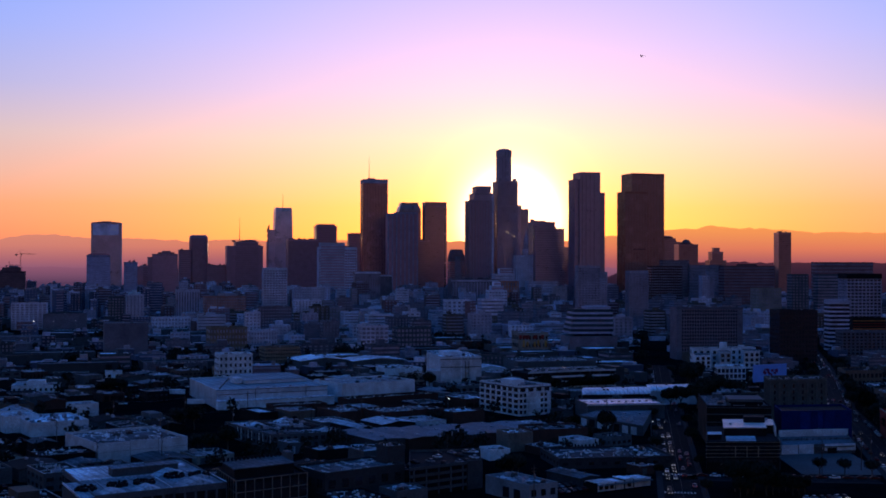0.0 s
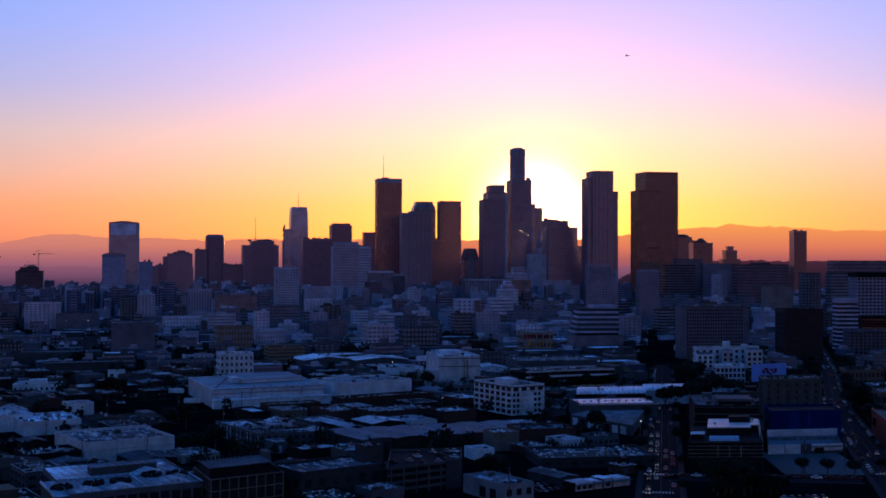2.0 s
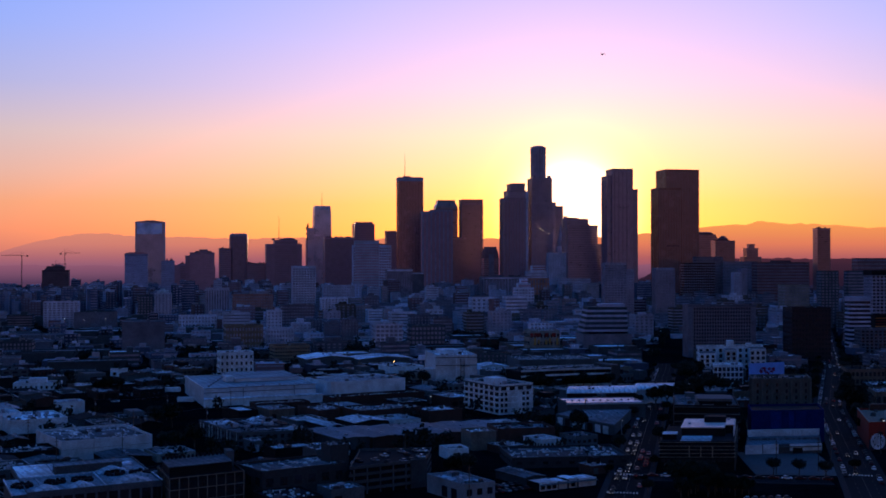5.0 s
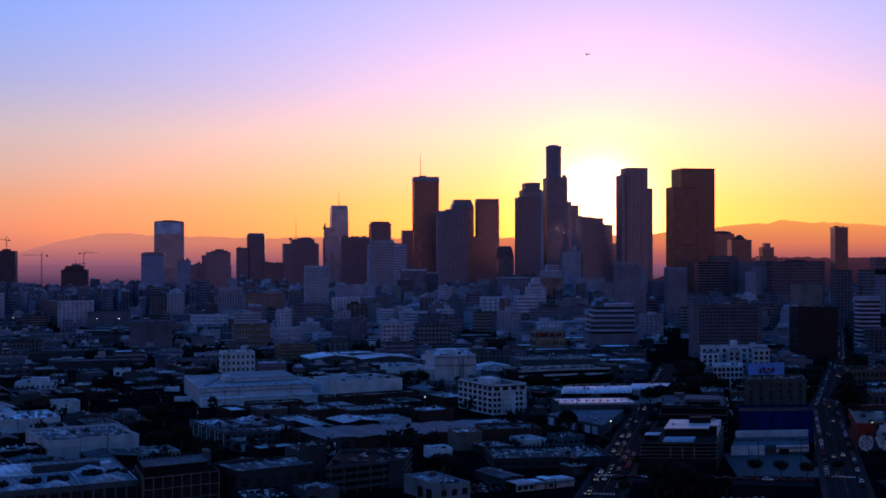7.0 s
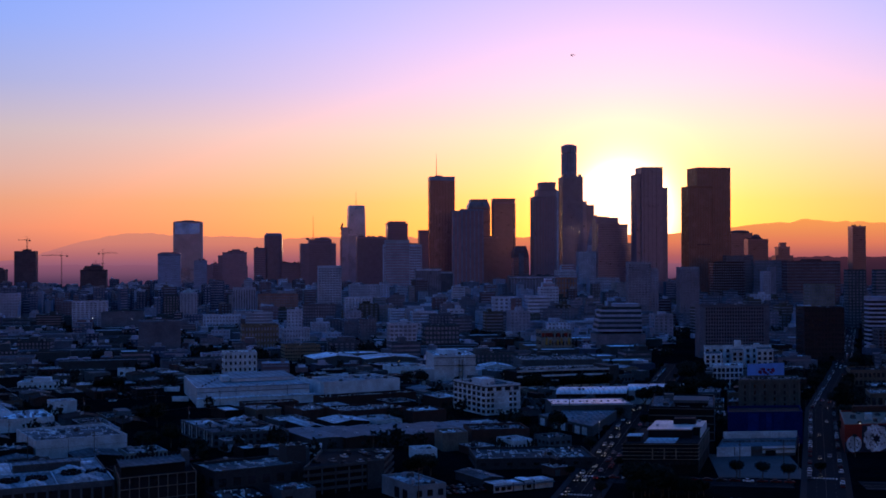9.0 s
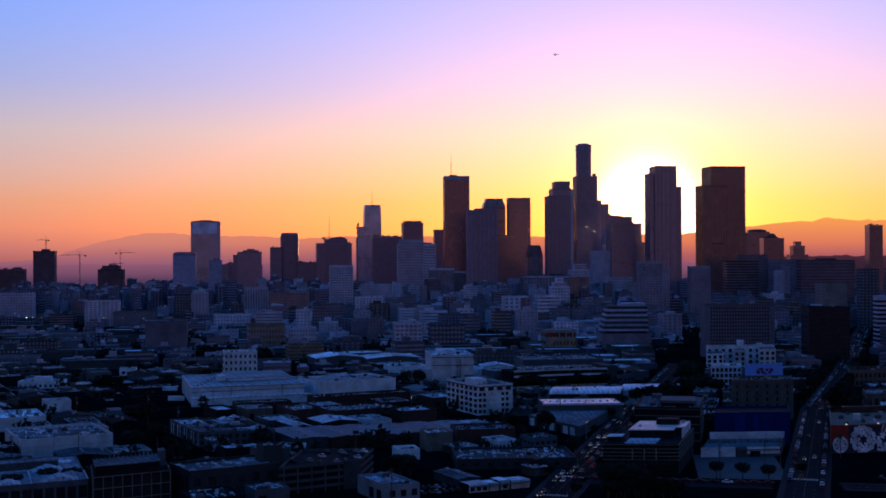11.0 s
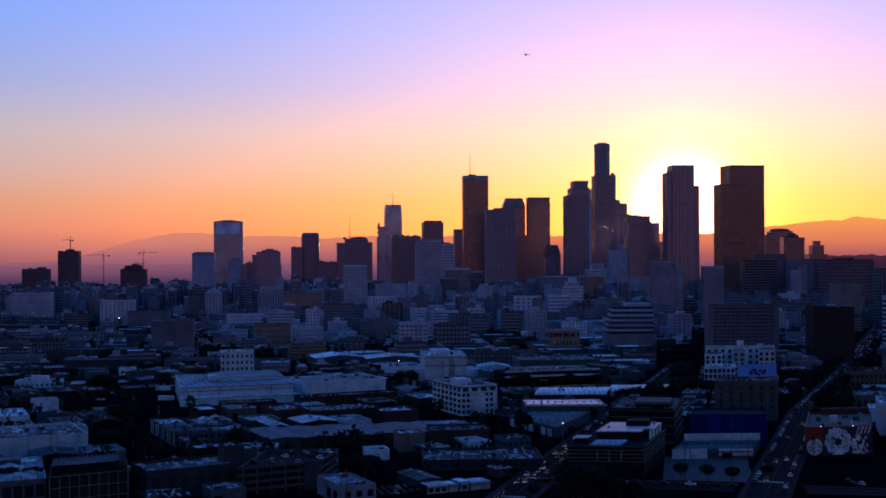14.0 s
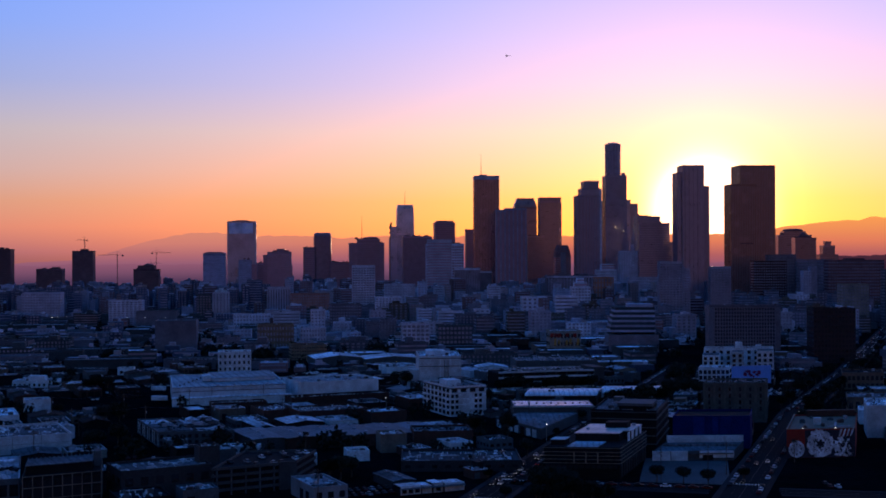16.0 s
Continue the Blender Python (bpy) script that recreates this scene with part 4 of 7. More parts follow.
def gabled(label, x, y, w, d, h, rise, a, wall, roofing, skew=0.0, name="shed", keep=True):
    """A long shed under a low gabled roof; the ridge runs away from the front."""
    if keep:
        claim(x, y, w, d, a, 1.0)
    t = thing(name, x, y, a, label, "shed", "", terrain(y))
    extra(t, "wall", Build().loft([[(-w / 2, -d / 2, 0), (w / 2, -d / 2, 0), (w / 2, d / 2, 0), (-w / 2, d / 2, 0)], [(-w / 2, -d / 2, h), (w / 2, -d / 2, h), (w / 2, d / 2, h), (-w / 2, d / 2, h)],
                                   [(-0.1, -d / 2, h + rise), (0.1, -d / 2, h + rise), (0.1, d / 2, h + rise), (-0.1, d / 2, h + rise)]]), wall, "", skew)
    for sx in (-1, 1):
        e, o = sx * (w / 2 + 0.4), 0.12
        b = Build().loft([[(0, -d / 2 - 0.4, h + rise + o), (e, -d / 2 - 0.4, h + o - 0.1), (e, d / 2 + 0.4, h + o - 0.1), (0, d / 2 + 0.4, h + rise + o)],
                          [(0, -d / 2 - 0.4, h + rise + o + 0.15), (e, -d / 2 - 0.4, h + o + 0.05), (e, d / 2 + 0.4, h + o + 0.05), (0, d / 2 + 0.4, h + rise + o + 0.15)]])
        extra(t, "roof_slope", b, roofing, "", skew)
    rng = random.Random(int(x + y))
    for i in range(3):
        py = -d / 2 + d * (i + 0.5) / 3
        extra(t, "ridge_vent", Build().mid(rng.uniform(-2, 2), py, h + rise - 0.3, 1.2, 2.2, h + rise + 0.9), GALV, "", skew)
    return t


SHEDROOF = surface("dull_shed_roof", (0.15, 0.20, 0.235), 0.75, scale=0.12, stain=0.5, spec=0.1, seams=0.15)
for i in range(6):
    x, y = 40 + 16.5 * i, 612 + 4.5 * i
    gabled("long shed with a very shallow grey roof", x, y, 16.9, 40, 5.6, 0.5, 27, BRICK if i % 2 else TEALGREY, SHEDROOF)
flat_building("warehouse", "low shed with a bright white roof", "warehouse", -18, 718, 12, 26, 6, 27, DARKWALL, ROOF_W, 0)
gabled("small white gabled shed behind a workshop", 0, 671, 11, 16, 4.6, 1.6, 27, GREY, ROOF_W)
gabled("long sloping pale roof over a dark shed", 33, 651, 9, 32, 5.4, 1.2, 27, DARKWALL, ROOF_M)
flat_building("warehouse", "long dark brick row with arched openings", "warehouse", 4, 741, 34, 14, 7, 20, BRICK, ROOF_D, 2, 1, 8, (0.5, 0.6))
claim(-45, 705, 30, 230, 10.7, 0)
claim(-100, 775, 66, 60, 10, 0)
claim(-45, 537, 30, 22, 27, 0)
claim(-12, 779, 90, 14, 20, 0)
flat_building("warehouse", "small dark workshop with a pale parapet", "warehouse", 19, 564, 21, 14, 7, 27, DARKWALL, ROOF_W, 3)
flat_building("warehouse", "blank pale stair block", "warehouse", 35, 538, 14, 14, 10, 27, GREY, ROOF_W, 2)
KO = -0.26
t = flat_building("loft_building", "old workshop covered in roof vents and ducts", "building", -2.9, 631.9, 38, 54, 7.6, 12, GREY, ROOF_G, 18, skew=KO, parapet=0.5)
windows(t, 38, 54, 0.6, 6.8, 11, 2, 13, (0.5, 0.6), KO)
rng = random.Random(77)
for u0, v0, u1, v1, m in ((-18, 10, -6, 25, ROOF_M), (-16, -8, -2, 6, ROOF_G), (2, 8, 12, 24, ROOF_M), (0, -24, 16, -12, ROOF_M), (-17, -25, -9, -12, ROOF_G)):
    extra(t, "roof_patch", Build().box(u0, v0, 7.104, u1, v1, 7.16), m, "recoated stretch of roof", KO)
for u0, v0, u1, v1 in ((-5, 12, -1, 22), (13.5, -2, 17.5, 14), (-1, -8, 10, -4)):
    extra(t, "light_well", Build().box(u0, v0, 7.1, u1, v1, 7.5), DARKWALL, "dark roof light well", KO)
for i in range(13):
    v0 = -27 + 54 * (i + 0.5) / 13
    if i % 3 != 1:
        extra(t, "pale_surround", Build().box(-19.2, v0 - 1.4, 0.8, -19.03, v0 - 1.0, 6.9), PLASTER, "", KO)
for u0, v0 in ((5, 25), (8, -16), (-12, 17)):
    extra(t, "roof_hood", Build().loft([[(u0, v0 - 6, 7.1), (u0 + 8, v0 - 6, 7.1), (u0 + 8, v0, 7.1), (u0, v0, 7.1)], [(u0 + 3.8, v0 - 5, 8.7), (u0 + 4.2, v0 - 5, 8.7), (u0 + 4.2, v0 - 1, 8.7), (u0 + 3.8, v0 - 1, 8.7)]]), ROOF_W, "", KO)
flat_building("warehouse", "small white-walled shop with a blank front", "warehouse", 95.5, 567, 10.5, 12, 5, 15, PLASTER, ROOF_G, 1)
flat_building("warehouse", "red-walled workshop with a pale roof", "warehouse", 134, 616, 30, 22, 8, 8, BRICK, ROOF_G, 4)
flat_building("warehouse", "small tan block with a lamp on its wall", "warehouse", 110, 594, 13, 15, 9, 14, CREAM, ROOF_G, 3)
t = flat_building("warehouse", "long low shop row under a grey roof", "warehouse", 145, 551, 54, 33, 4.8, 3, surface("dark_slate_wall", (0.04, 0.05, 0.058), 0.85), surface("dull_teal_felt", (0.055, 0.078, 0.094), 0.85, scale=0.12, stain=0.4, spec=0.05, seams=0.1), 2, 1, 9, (0.4, 0.5))
t = flat_building("warehouse", "small white workshop with two dark openings", "warehouse", 90.1, 472.5, 14, 28, 7.2, 27, surface("dull_white_wall", (0.24, 0.30, 0.33), 0.85), ROOF_W, 7)
extra(t, "loading_door", Build().box(-7.1, -8.5, 0.5, -6.9, -4.5, 4.6), DARKWALL)
extra(t, "loading_door", Build().box(-7.1, -1.5, 0.5, -6.9, 2.5, 4.6), DARKWALL)
windows(t, 14, 28, 2.2, 5.8, 3, 1, 0, (0.5, 0.7), 0)
extra(t, "roof_patch", Build().box(-5, -10, 6.31, 4, -3, 6.36), ROOF_D)

# garage in front
GQ = [(46.5, 475.5), (77.5, 493.5), (82.0, 524.0), (51.0, 522.0)]


def quad_garage(label, corners, h, decks, rail):
    """Open parking decks on a four-cornered plot that narrows to the back."""
    cx, cy = sum(p[0] for p in corners) / 4, sum(p[1] for p in corners) / 4

    def ring(f, z):
        return [((px - cx) * f, (py - cy) * f, z) for px, py in corners]
    t = thing("parking_garage", cx, cy, 0, label, "garage")
    claim(cx, cy, 38, 66, 8, 0)
    part("core", Build().loft([ring(0.96, 0), ring(0.96, h - 1.4)]), DARKWALL, t)
    for i in range(1, decks + 1):
        z = h * i / decks
        part("deck", Build().loft([ring(1.0, z - 1.4), ring(1.0, z - 1.1)]), LOT, t)
        part("deck_parapet", Build().loft([ring(1.004, z - rail), ring(1.004, z), ring(0.99, z), ring(0.99, z - rail)], cap=False), TEALGREY, t)
    for i in range(6):
        f = (i + 0.3) / 5.8
        px, py = ((1 - f) * corners[0][k] + f * corners[1][k] for k in (0, 1))
        part("column", Build().mid((px - cx) * 0.985, (py - cy) * 0.985, 0, 0.6, 0.6, h - 1.5), GREY, t)
    ends = []
    for f in (0.8, 1.01):
        px, py = ((1 - f) * corners[0][k] + f * corners[1][k] for k in (0, 1))
        ends.append(((px - cx) * 1.03, (py - cy) * 1.03))
    (ax, ay), (bx, by) = ends
    part("stair_wall", Build().loft([[(ax, ay, z), (bx, by, z), (bx * 0.94, by * 0.94, z), (ax * 0.94, ay * 0.94, z)] for z in (0, h + 0.1)]), TEALGREY, t, "blank concrete end wall")
    return t


quad_garage("grey concrete parking garage with cars on its roof", GQ, 11.5, 4, 1.2)
flat_building("warehouse", "low white row of units with dark square openings", "warehouse", 37.5, 581, 18, 8, 4.6, -3, PLASTER, ROOF_W, 3, 1, 6, (0.5, 0.5), parapet=0.3)
flat_building("warehouse", "plain pale block behind a garage", "warehouse", 71.5, 556, 12, 12, 5, 14, PLASTER, ROOF_W, 2)
claim(56, 548, 24, 30, 10, 0)
t = flat_building("stair_block", "tall blank concrete stair block beside a garage", "building", 40.5, 494, 8.5, 8, 18, 29, TEALGREY, ROOF_G, 1)
claim(96, 512, 30, 44, 20, 0)
DECK = []

# middle
t = flat_building("apartment_building", "pale concrete apartment block with deep square windows", "building", 137.9, 744.4, 24, 42, 18.2, 25, PLASTER, ROOF_G, 8, 0, 0)
windows(t, 24, 42, 14.0, 17.3, 4, 1, 0, (0.62, 0.72), 0)
for r in range(4):
    for u in (-10.3, -7.4, 5.2, 8.2):
        extra(t, "window", Build().box(u - 0.95, -21.08, 1.3 + 3.34 * r, u + 0.95, -20.9, 3.3 + 3.34 * r), GLASS)
windows(t, 24, 42, 0.5, 17.2, 0, 5, 7, (0.66, 0.66), 0)
for i in range(4):
    for z in (3.5, 9.9):
        extra(t, "balcony", Build().box(-13.3, -20 + i * 12, z, -12.02, -16.4 + i * 12, z + 1.0), PLASTER)
for i in range(1, 5):
    z = 0.5 + 3.34 * i
    extra(t, "floor_ledge", Build().box(-12.25, -21.2, z - 0.2, 12.25, -21.0, z + 0.2).box(-12.3, -21, z - 0.2, -12.0, 21, z + 0.2), PLASTER)
extra(t, "cornice", Build().box(-12.5, -21.5, 16.6, 12.5, -21.0, 17.2).box(-12.5, -21, 16.6, -12.0, 21, 17.2), GREY)
extra(t, "penthouse", Build().box(-9, -10, 17.3, 0, 2, 20.9), PLASTER)
extra(t, "penthouse", Build().box(3, 6, 17.3, 9, 14, 20.2), GREY)
gabled("pale shed under a low gabled roof behind a garage", 163, 1003, 26, 22, 5.0, 2.2, 8, PLASTER, ROOF_W)
t = flat_building("warehouse", "tall white windowless building with a rounded end", "building", 122, 912, 31, 48, 23, 6, PLASTER, ROOF_W, 6)
extra(t, "rounded_end", Build().loft([[(-15 + 9 * math.cos(u), -24 + 9 + 9 * math.sin(u), z) for u in [math.pi * 2 * i / 20 for i in range(20)]] for z in (0, 13)]), PLASTER)
for i in range(5):
    extra(t, "pilaster", Build().box(-15 + i * 7.4, -24.25, 0, -14.4 + i * 7.4, -24.0, 22.4), PLASTER)
extra(t, "ledge", Build().box(-15.6, -24.3, 15.2, 15.6, -24.0, 15.7), GREY)
extra(t, "ledge", Build().box(-15.6, -24.3, 21.0, 15.6, -24.0, 21.5), GREY)
extra(t, "penthouse", Build().box(-9, -6, 22.1, 5, 12, 25.5), PLASTER)
extra(t, "fire_stair", Build().box(3, -25.2, 3, 3.2, -24.3, 20).box(5.6, -25.2, 3, 5.8, -24.3, 20).box(3.2, -25.1, 7, 5.6, -24.3, 7.2).box(3.2, -25.1, 11, 5.6, -24.3, 11.2).box(3.2, -25.1, 15, 5.6, -24.3, 15.1), STEEL)
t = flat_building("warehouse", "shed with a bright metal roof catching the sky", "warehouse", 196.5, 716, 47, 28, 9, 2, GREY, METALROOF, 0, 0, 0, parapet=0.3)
glint = random.Random(77)
GLINTMETAL = surface("glint_sheet_metal", (0.80, 0.92, 1.0), 0.3, 0.5, scale=0.4, stain=0.45, bump=0.05, seams=0.35)
for i in range(11):
    x0 = -22 + i * 4.3
    extra(t, "roof_vent", Build().mid(x0, -1, 8.7, 1.2, 1.2, 9.4), GALV)
# Scattered bright sheets added as glints of sky on the roof.
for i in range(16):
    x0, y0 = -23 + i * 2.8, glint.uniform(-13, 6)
    extra(t, "roof_sheet", Build().box(x0, y0, 8.7 + 0.01 * (i % 3), x0 + glint.uniform(1.2, 3.0), y0 + glint.uniform(2, 5), 8.78 + 0.01 * (i % 3)), GLINTMETAL if i % 3 else FRESHROOF)
extra(t, "front_eave", Build().box(-24.0, -14.8, 8.2, 24.0, -14.07, 8.9), PLASTER, "pale sheet metal eave")
WQ = [(163.0, 679.0), (186.0, 630.5), (210.5, 696.5), (178.0, 698.5)]


def corner_workshop(label, corners, h):
    """A low four-cornered workshop that narrows to a street corner, with loading doors along one wall."""
    cx, cy = sum(p[0] for p in corners) / 4, sum(p[1] for p in corners) / 4
    t = thing("warehouse", cx, cy, 0, label, "warehouse")
    claim(cx, cy, 34, 62, -12, 0)

    def ring(f, z):
        return [((px - cx) * f, (py - cy) * f, z) for px, py in corners]
    walls = part("wall", Build().loft([ring(1.0, 0), ring(1.0, h)]), TEALGREY, t)
    top = part("roof", Build().loft([ring(0.985, h + 0.004), ring(0.985, h + 0.12)]), ROOF_G, t)
    part("coping", Build().loft([ring(1.004, h - 0.3), ring(1.004, h + 0.35), ring(0.986, h + 0.35), ring(0.986, h - 0.3)], cap=False), GREY, walls)
    (ax, ay), (bx, by) = ((p[0] - cx, p[1] - cy) for p in corners[:2])
    length = math.hypot(bx - ax, by - ay)
    ux, uy = (bx - ax) / length, (by - ay) / length
    for i in range(7):
        s0 = 2.0 + i * 7.0
        p0, p1 = [(ax + ux * s, ay + uy * s) for s in (s0, s0 + 4.6)]
        q1, q0 = (p1[0] + uy * 0.12, p1[1] - ux * 0.12), (p0[0] + uy * 0.12, p0[1] - ux * 0.12)
        part("loading_door", Build().loft([[(*p0, z), (*p1, z), (*q1, z), (*q0, z)] for z in (0.1, 4.2)]), DARKWALL if i in (1, 4) else PLASTER, walls)
    rng = random.Random(5)
    for i in range(10):
        f, g = rng.uniform(0.15, 0.85), rng.uniform(0.2, 0.8)
        x, y = ((1 - g) * ((1 - f) * corners[0][k] + f * corners[1][k]) + g * ((1 - f) * corners[3][k] + f * corners[2][k]) for k in (0, 1))
        w0, d0 = rng.uniform(0.8, 2.4), rng.uniform(0.8, 2.0)
        part("roof_unit", Build().mid(x - cx, y - cy, h + 0.12, w0, d0, h + rng.uniform(0.6, 1.4)), GALV, top)
    return t


corner_workshop("low workshop with pale loading doors on a street corner", WQ, 5.4)


def barrel_hall(label, x, y, w, d, h, rise, wall, skew):
    """A hall under a shallow curved roof whose slope faces the front."""
    claim(x, y, w + abs(skew) * d * 0.5, d, 2, 1.0)
    t = thing("hall", x, y, 2, label, "hall")
    extra(t, "wall", Build().box(-w / 2, -d / 2, 0, w / 2, d / 2, h), wall, "", skew)
    arc = [(-d / 2 * math.cos(math.pi * i / 10) * 1.03, h + 0.05 + rise * math.sin(math.pi * i / 10)) for i in range(11)]
    edge = arc + [(q, z - 0.3) for q, z in reversed(arc)]
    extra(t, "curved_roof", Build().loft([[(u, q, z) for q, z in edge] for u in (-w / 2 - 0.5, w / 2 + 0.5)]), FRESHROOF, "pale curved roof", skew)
    for i in range(1, 6):
        u = -w / 2 + w * i / 6
        extra(t, "roof_seam", Build().loft([[(u + o, q, z + 0.04) for q, z in arc] + [(u + o, q, z - 0.1) for q, z in reversed(arc)] for o in (-0.15, 0.15)]), ROOF_M, "", skew)
    rng = random.Random(int(x))
    for i in range(6):
        u, k = rng.uniform(-w * 0.42, w * 0.42), rng.randint(2, 6)
        q, z = arc[k]
        extra(t, "roof_vent", Build().mid(u, q, z - 0.2, 1.4, 1.2, z + 0.8), STEEL, "", skew)
    extra(t, "end_wall", Build().loft([[(u, q, z - 0.31) for q, z in arc] for u in (-w / 2, -w / 2 + 0.3)]), wall, "", skew)
    return t


barrel_hall("dark hall under a broad white curved roof", 208, 765, 44, 28, 9.5, 2.4, DARKWALL, SK)
barrel_hall("white shop under a broad pale curved roof", 252, 784, 36, 24, 9, 2.6, PLASTER, SK)
flat_building("warehouse", "wide grey hall with a huge flat roof", "building", 214, 1000, 66, 50, 12, 4, GREY, ROOF_G, 4)


def curved_garage(label, x, y, a, length, d, h, decks, sag):
    """Open parking decks along a gently curved front, each with a pale parapet."""
    claim(x, y, length, d + 6, a, 1.0)
    t = thing("parking_garage", x, y, a, label, "garage")

    def strip(y0, y1, z0, z1, n=12):
        rings = []
        for i in range(n + 1):
            f = i / n
            u, bow = length * (f - 0.5), sag * (4 * f * (1 - f) - 0.5)
            rings.append([(u, y0 + bow, z0), (u, y1 + bow, z0), (u, y1 + bow, z1), (u, y0 + bow, z1)])
        return Build().loft(rings)
    part("core", strip(-d / 2 + 1.2, d / 2 - 0.5, 0, h - 1.5), DARKWALL, t)
    for i in range(1, decks + 1):
        z = h * i / decks
        part("deck", strip(-d / 2, d / 2, z - 1.45, z - 1.1), LOT, t)
        part("deck_parapet", strip(-d / 2 - 0.25, -d / 2 - 0.004, z - 1.3, z), PLASTER, t)
        part("deck_parapet", strip(d / 2 + 0.004, d / 2 + 0.25, z - 1.3, z), PLASTER, t)
    for i in range(9):
        f = (i + 0.5) / 9
        u, bow = length * (f - 0.5), sag * (4 * f * (1 - f) - 0.5)
        part("column", Build().mid(u, -d / 2 + 0.4 + bow, 0, 0.6, 0.6, h - 1.5), GREY, t)
    part("ramp_head", Build().box(length / 2 + 0.1, -d / 2 + 1, 0, length / 2 + 9, d / 2 - 1, h + 1.2), TEALGREY, t)
    return t


curved_garage("long white parking garage with open decks and rooftop cars", 197, 872, 17, 72, 26, 15, 4, 3.0)
DECK.append((197, 872, 17, 70, 24, 0.0, 13.95))
gabled("broad hall under a pale curved roof", 24, 1081, 44, 40, 7, 2.5, 18, GREY, ROOF_W, 0, "hall")
gabled("hall with white roof and small monitors", 73, 1075, 49, 35, 7, 2.0, 15, GREY, ROOF_W, 0, "hall")
flat_building("warehouse", "low white supply building", "warehouse", 88, 992, 30, 25, 7, 20, PLASTER, ROOF_W, 4)
flat_building("loft_building", "white building with a row of square windows", "building", -44, 966, 26, 22, 21, 12, PLASTER, ROOF_W, 4, 4, 7, (0.4, 0.5))
t = flat_building("office_building", "ochre building with lit rows of small windows", "building", -10, 1141, 33, 25, 14, 15, OCHRE, ROOF_D, 4, 4, 14, (0.6, 0.4))
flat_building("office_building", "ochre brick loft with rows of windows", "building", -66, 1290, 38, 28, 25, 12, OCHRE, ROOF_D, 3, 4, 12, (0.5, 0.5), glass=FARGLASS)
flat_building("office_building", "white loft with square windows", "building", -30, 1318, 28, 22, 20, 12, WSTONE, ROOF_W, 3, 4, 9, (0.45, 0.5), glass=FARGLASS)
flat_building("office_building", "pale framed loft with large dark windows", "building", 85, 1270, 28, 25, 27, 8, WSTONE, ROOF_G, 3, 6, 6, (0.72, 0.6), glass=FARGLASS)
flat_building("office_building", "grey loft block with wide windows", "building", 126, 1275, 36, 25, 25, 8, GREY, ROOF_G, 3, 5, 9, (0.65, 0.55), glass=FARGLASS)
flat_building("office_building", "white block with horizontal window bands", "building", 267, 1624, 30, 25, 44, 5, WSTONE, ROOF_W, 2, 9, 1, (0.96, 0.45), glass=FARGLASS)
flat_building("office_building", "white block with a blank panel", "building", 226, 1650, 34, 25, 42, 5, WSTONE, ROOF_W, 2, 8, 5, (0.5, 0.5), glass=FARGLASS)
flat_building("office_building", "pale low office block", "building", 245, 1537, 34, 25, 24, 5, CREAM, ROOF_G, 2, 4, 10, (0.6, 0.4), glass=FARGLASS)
t = flat_building("office_building", "building with yellow and red painted panels", "building", 235, 1188, 30, 26, 24, 5, CREAM, ROOF_W, 4, 3, 9, (0.6, 0.5))
YELLOW = surface("yellow_wall", (0.42, 0.26, 0.07), 0.7)
for i in range(8):
    x0 = -14.6 + i * 3.7
    extra(t, "painted_panel", Build().box(x0, -13.25, 9 + (i % 3), x0 + 2.2, -13.08, 15 + (i % 2) * 1.5), YELLOW if i % 3 else CREAM)
    if i % 2 == 0 or i < 3:
        extra(t, "painted_panel", Build().box(x0, -13.25, 18, x0 + 3.2, -13.08, 21.5), REDWALL)
flat_building("office_building", "pale old office block with many windows", "building", 27, 1887, 47, 25, 54, 8, WSTONE, ROOF_G, 2, 13, 12, (0.45, 0.5), glass=FARGLASS)
flat_building("office_building", "white setback office block", "building", 23, 1712, 37, 22, 40, 8, WSTONE, ROOF_W, 2, 12, 8, (0.45, 0.5), glass=FARGLASS)
flat_building("office_building", "broad brown brick office block", "building", -93, 1745, 56, 40, 44, 8, surface("rust_brick", (0.36, 0.2, 0.17), 0.8), ROOF_D, 4, 11, 16, (0.45, 0.5), glass=FARGLASS)
flat_building("office_building", "tan office block with rows of windows", "building", -21, 1560, 40, 30, 36, 8, TAUPE, ROOF_G, 3, 9, 12, (0.5, 0.5), glass=FARGLASS)
flat_building("office_building", "pale office block with upright piers", "building", -150, 1820, 34, 25, 52, 8, PALE, ROOF_G, 2, 1, 9, (0.5, 0.9), glass=FARGLASS)
flat_building("office_building", "long white low block", "building", -156, 1635, 50, 20, 20, 10, WSTONE, ROOF_W, 4, 4, 12, (0.5, 0.5), glass=FARGLASS)
flat_building("office_building", "blank tan windowless block", "building", -165, 1262, 42, 40, 31, 10, GREYBLUE, ROOF_G, 2, glass=FARGLASS)
t = flat_building("office_building", "white art deco tower with a stepped top", "building", -209, 1685, 23, 22, 48, 10, WSTONE, ROOF_W, 0, 12, 5, (0.35, 0.75), glass=FARGLASS)
extra(t, "stepped_top", Build().box(-8, -8, 47, 8, 8, 51).box(-3, -4, 51, 3, 4, 54), PLASTER)
flat_building("office_building", "grey slab beside a white tower", "building", -234, 1690, 20, 22, 45, 10, GREY, ROOF_G, 1, 12, 5, (0.5, 0.5), glass=FARGLASS)
tower("office_tower", "pale blank slab tower with few windows", 414, 2145, 4, [(35, 16, 0, 106, 0, 0)], WSTONE, WSTONE, 5.0, "piers", False)
flat_building("office_building", "broad tan block with square windows", "building", 629, 1562, 33, 26, 60, 0, CREAM, ROOF_G, 3, 14, 9, (0.5, 0.5), glass=FARGLASS)
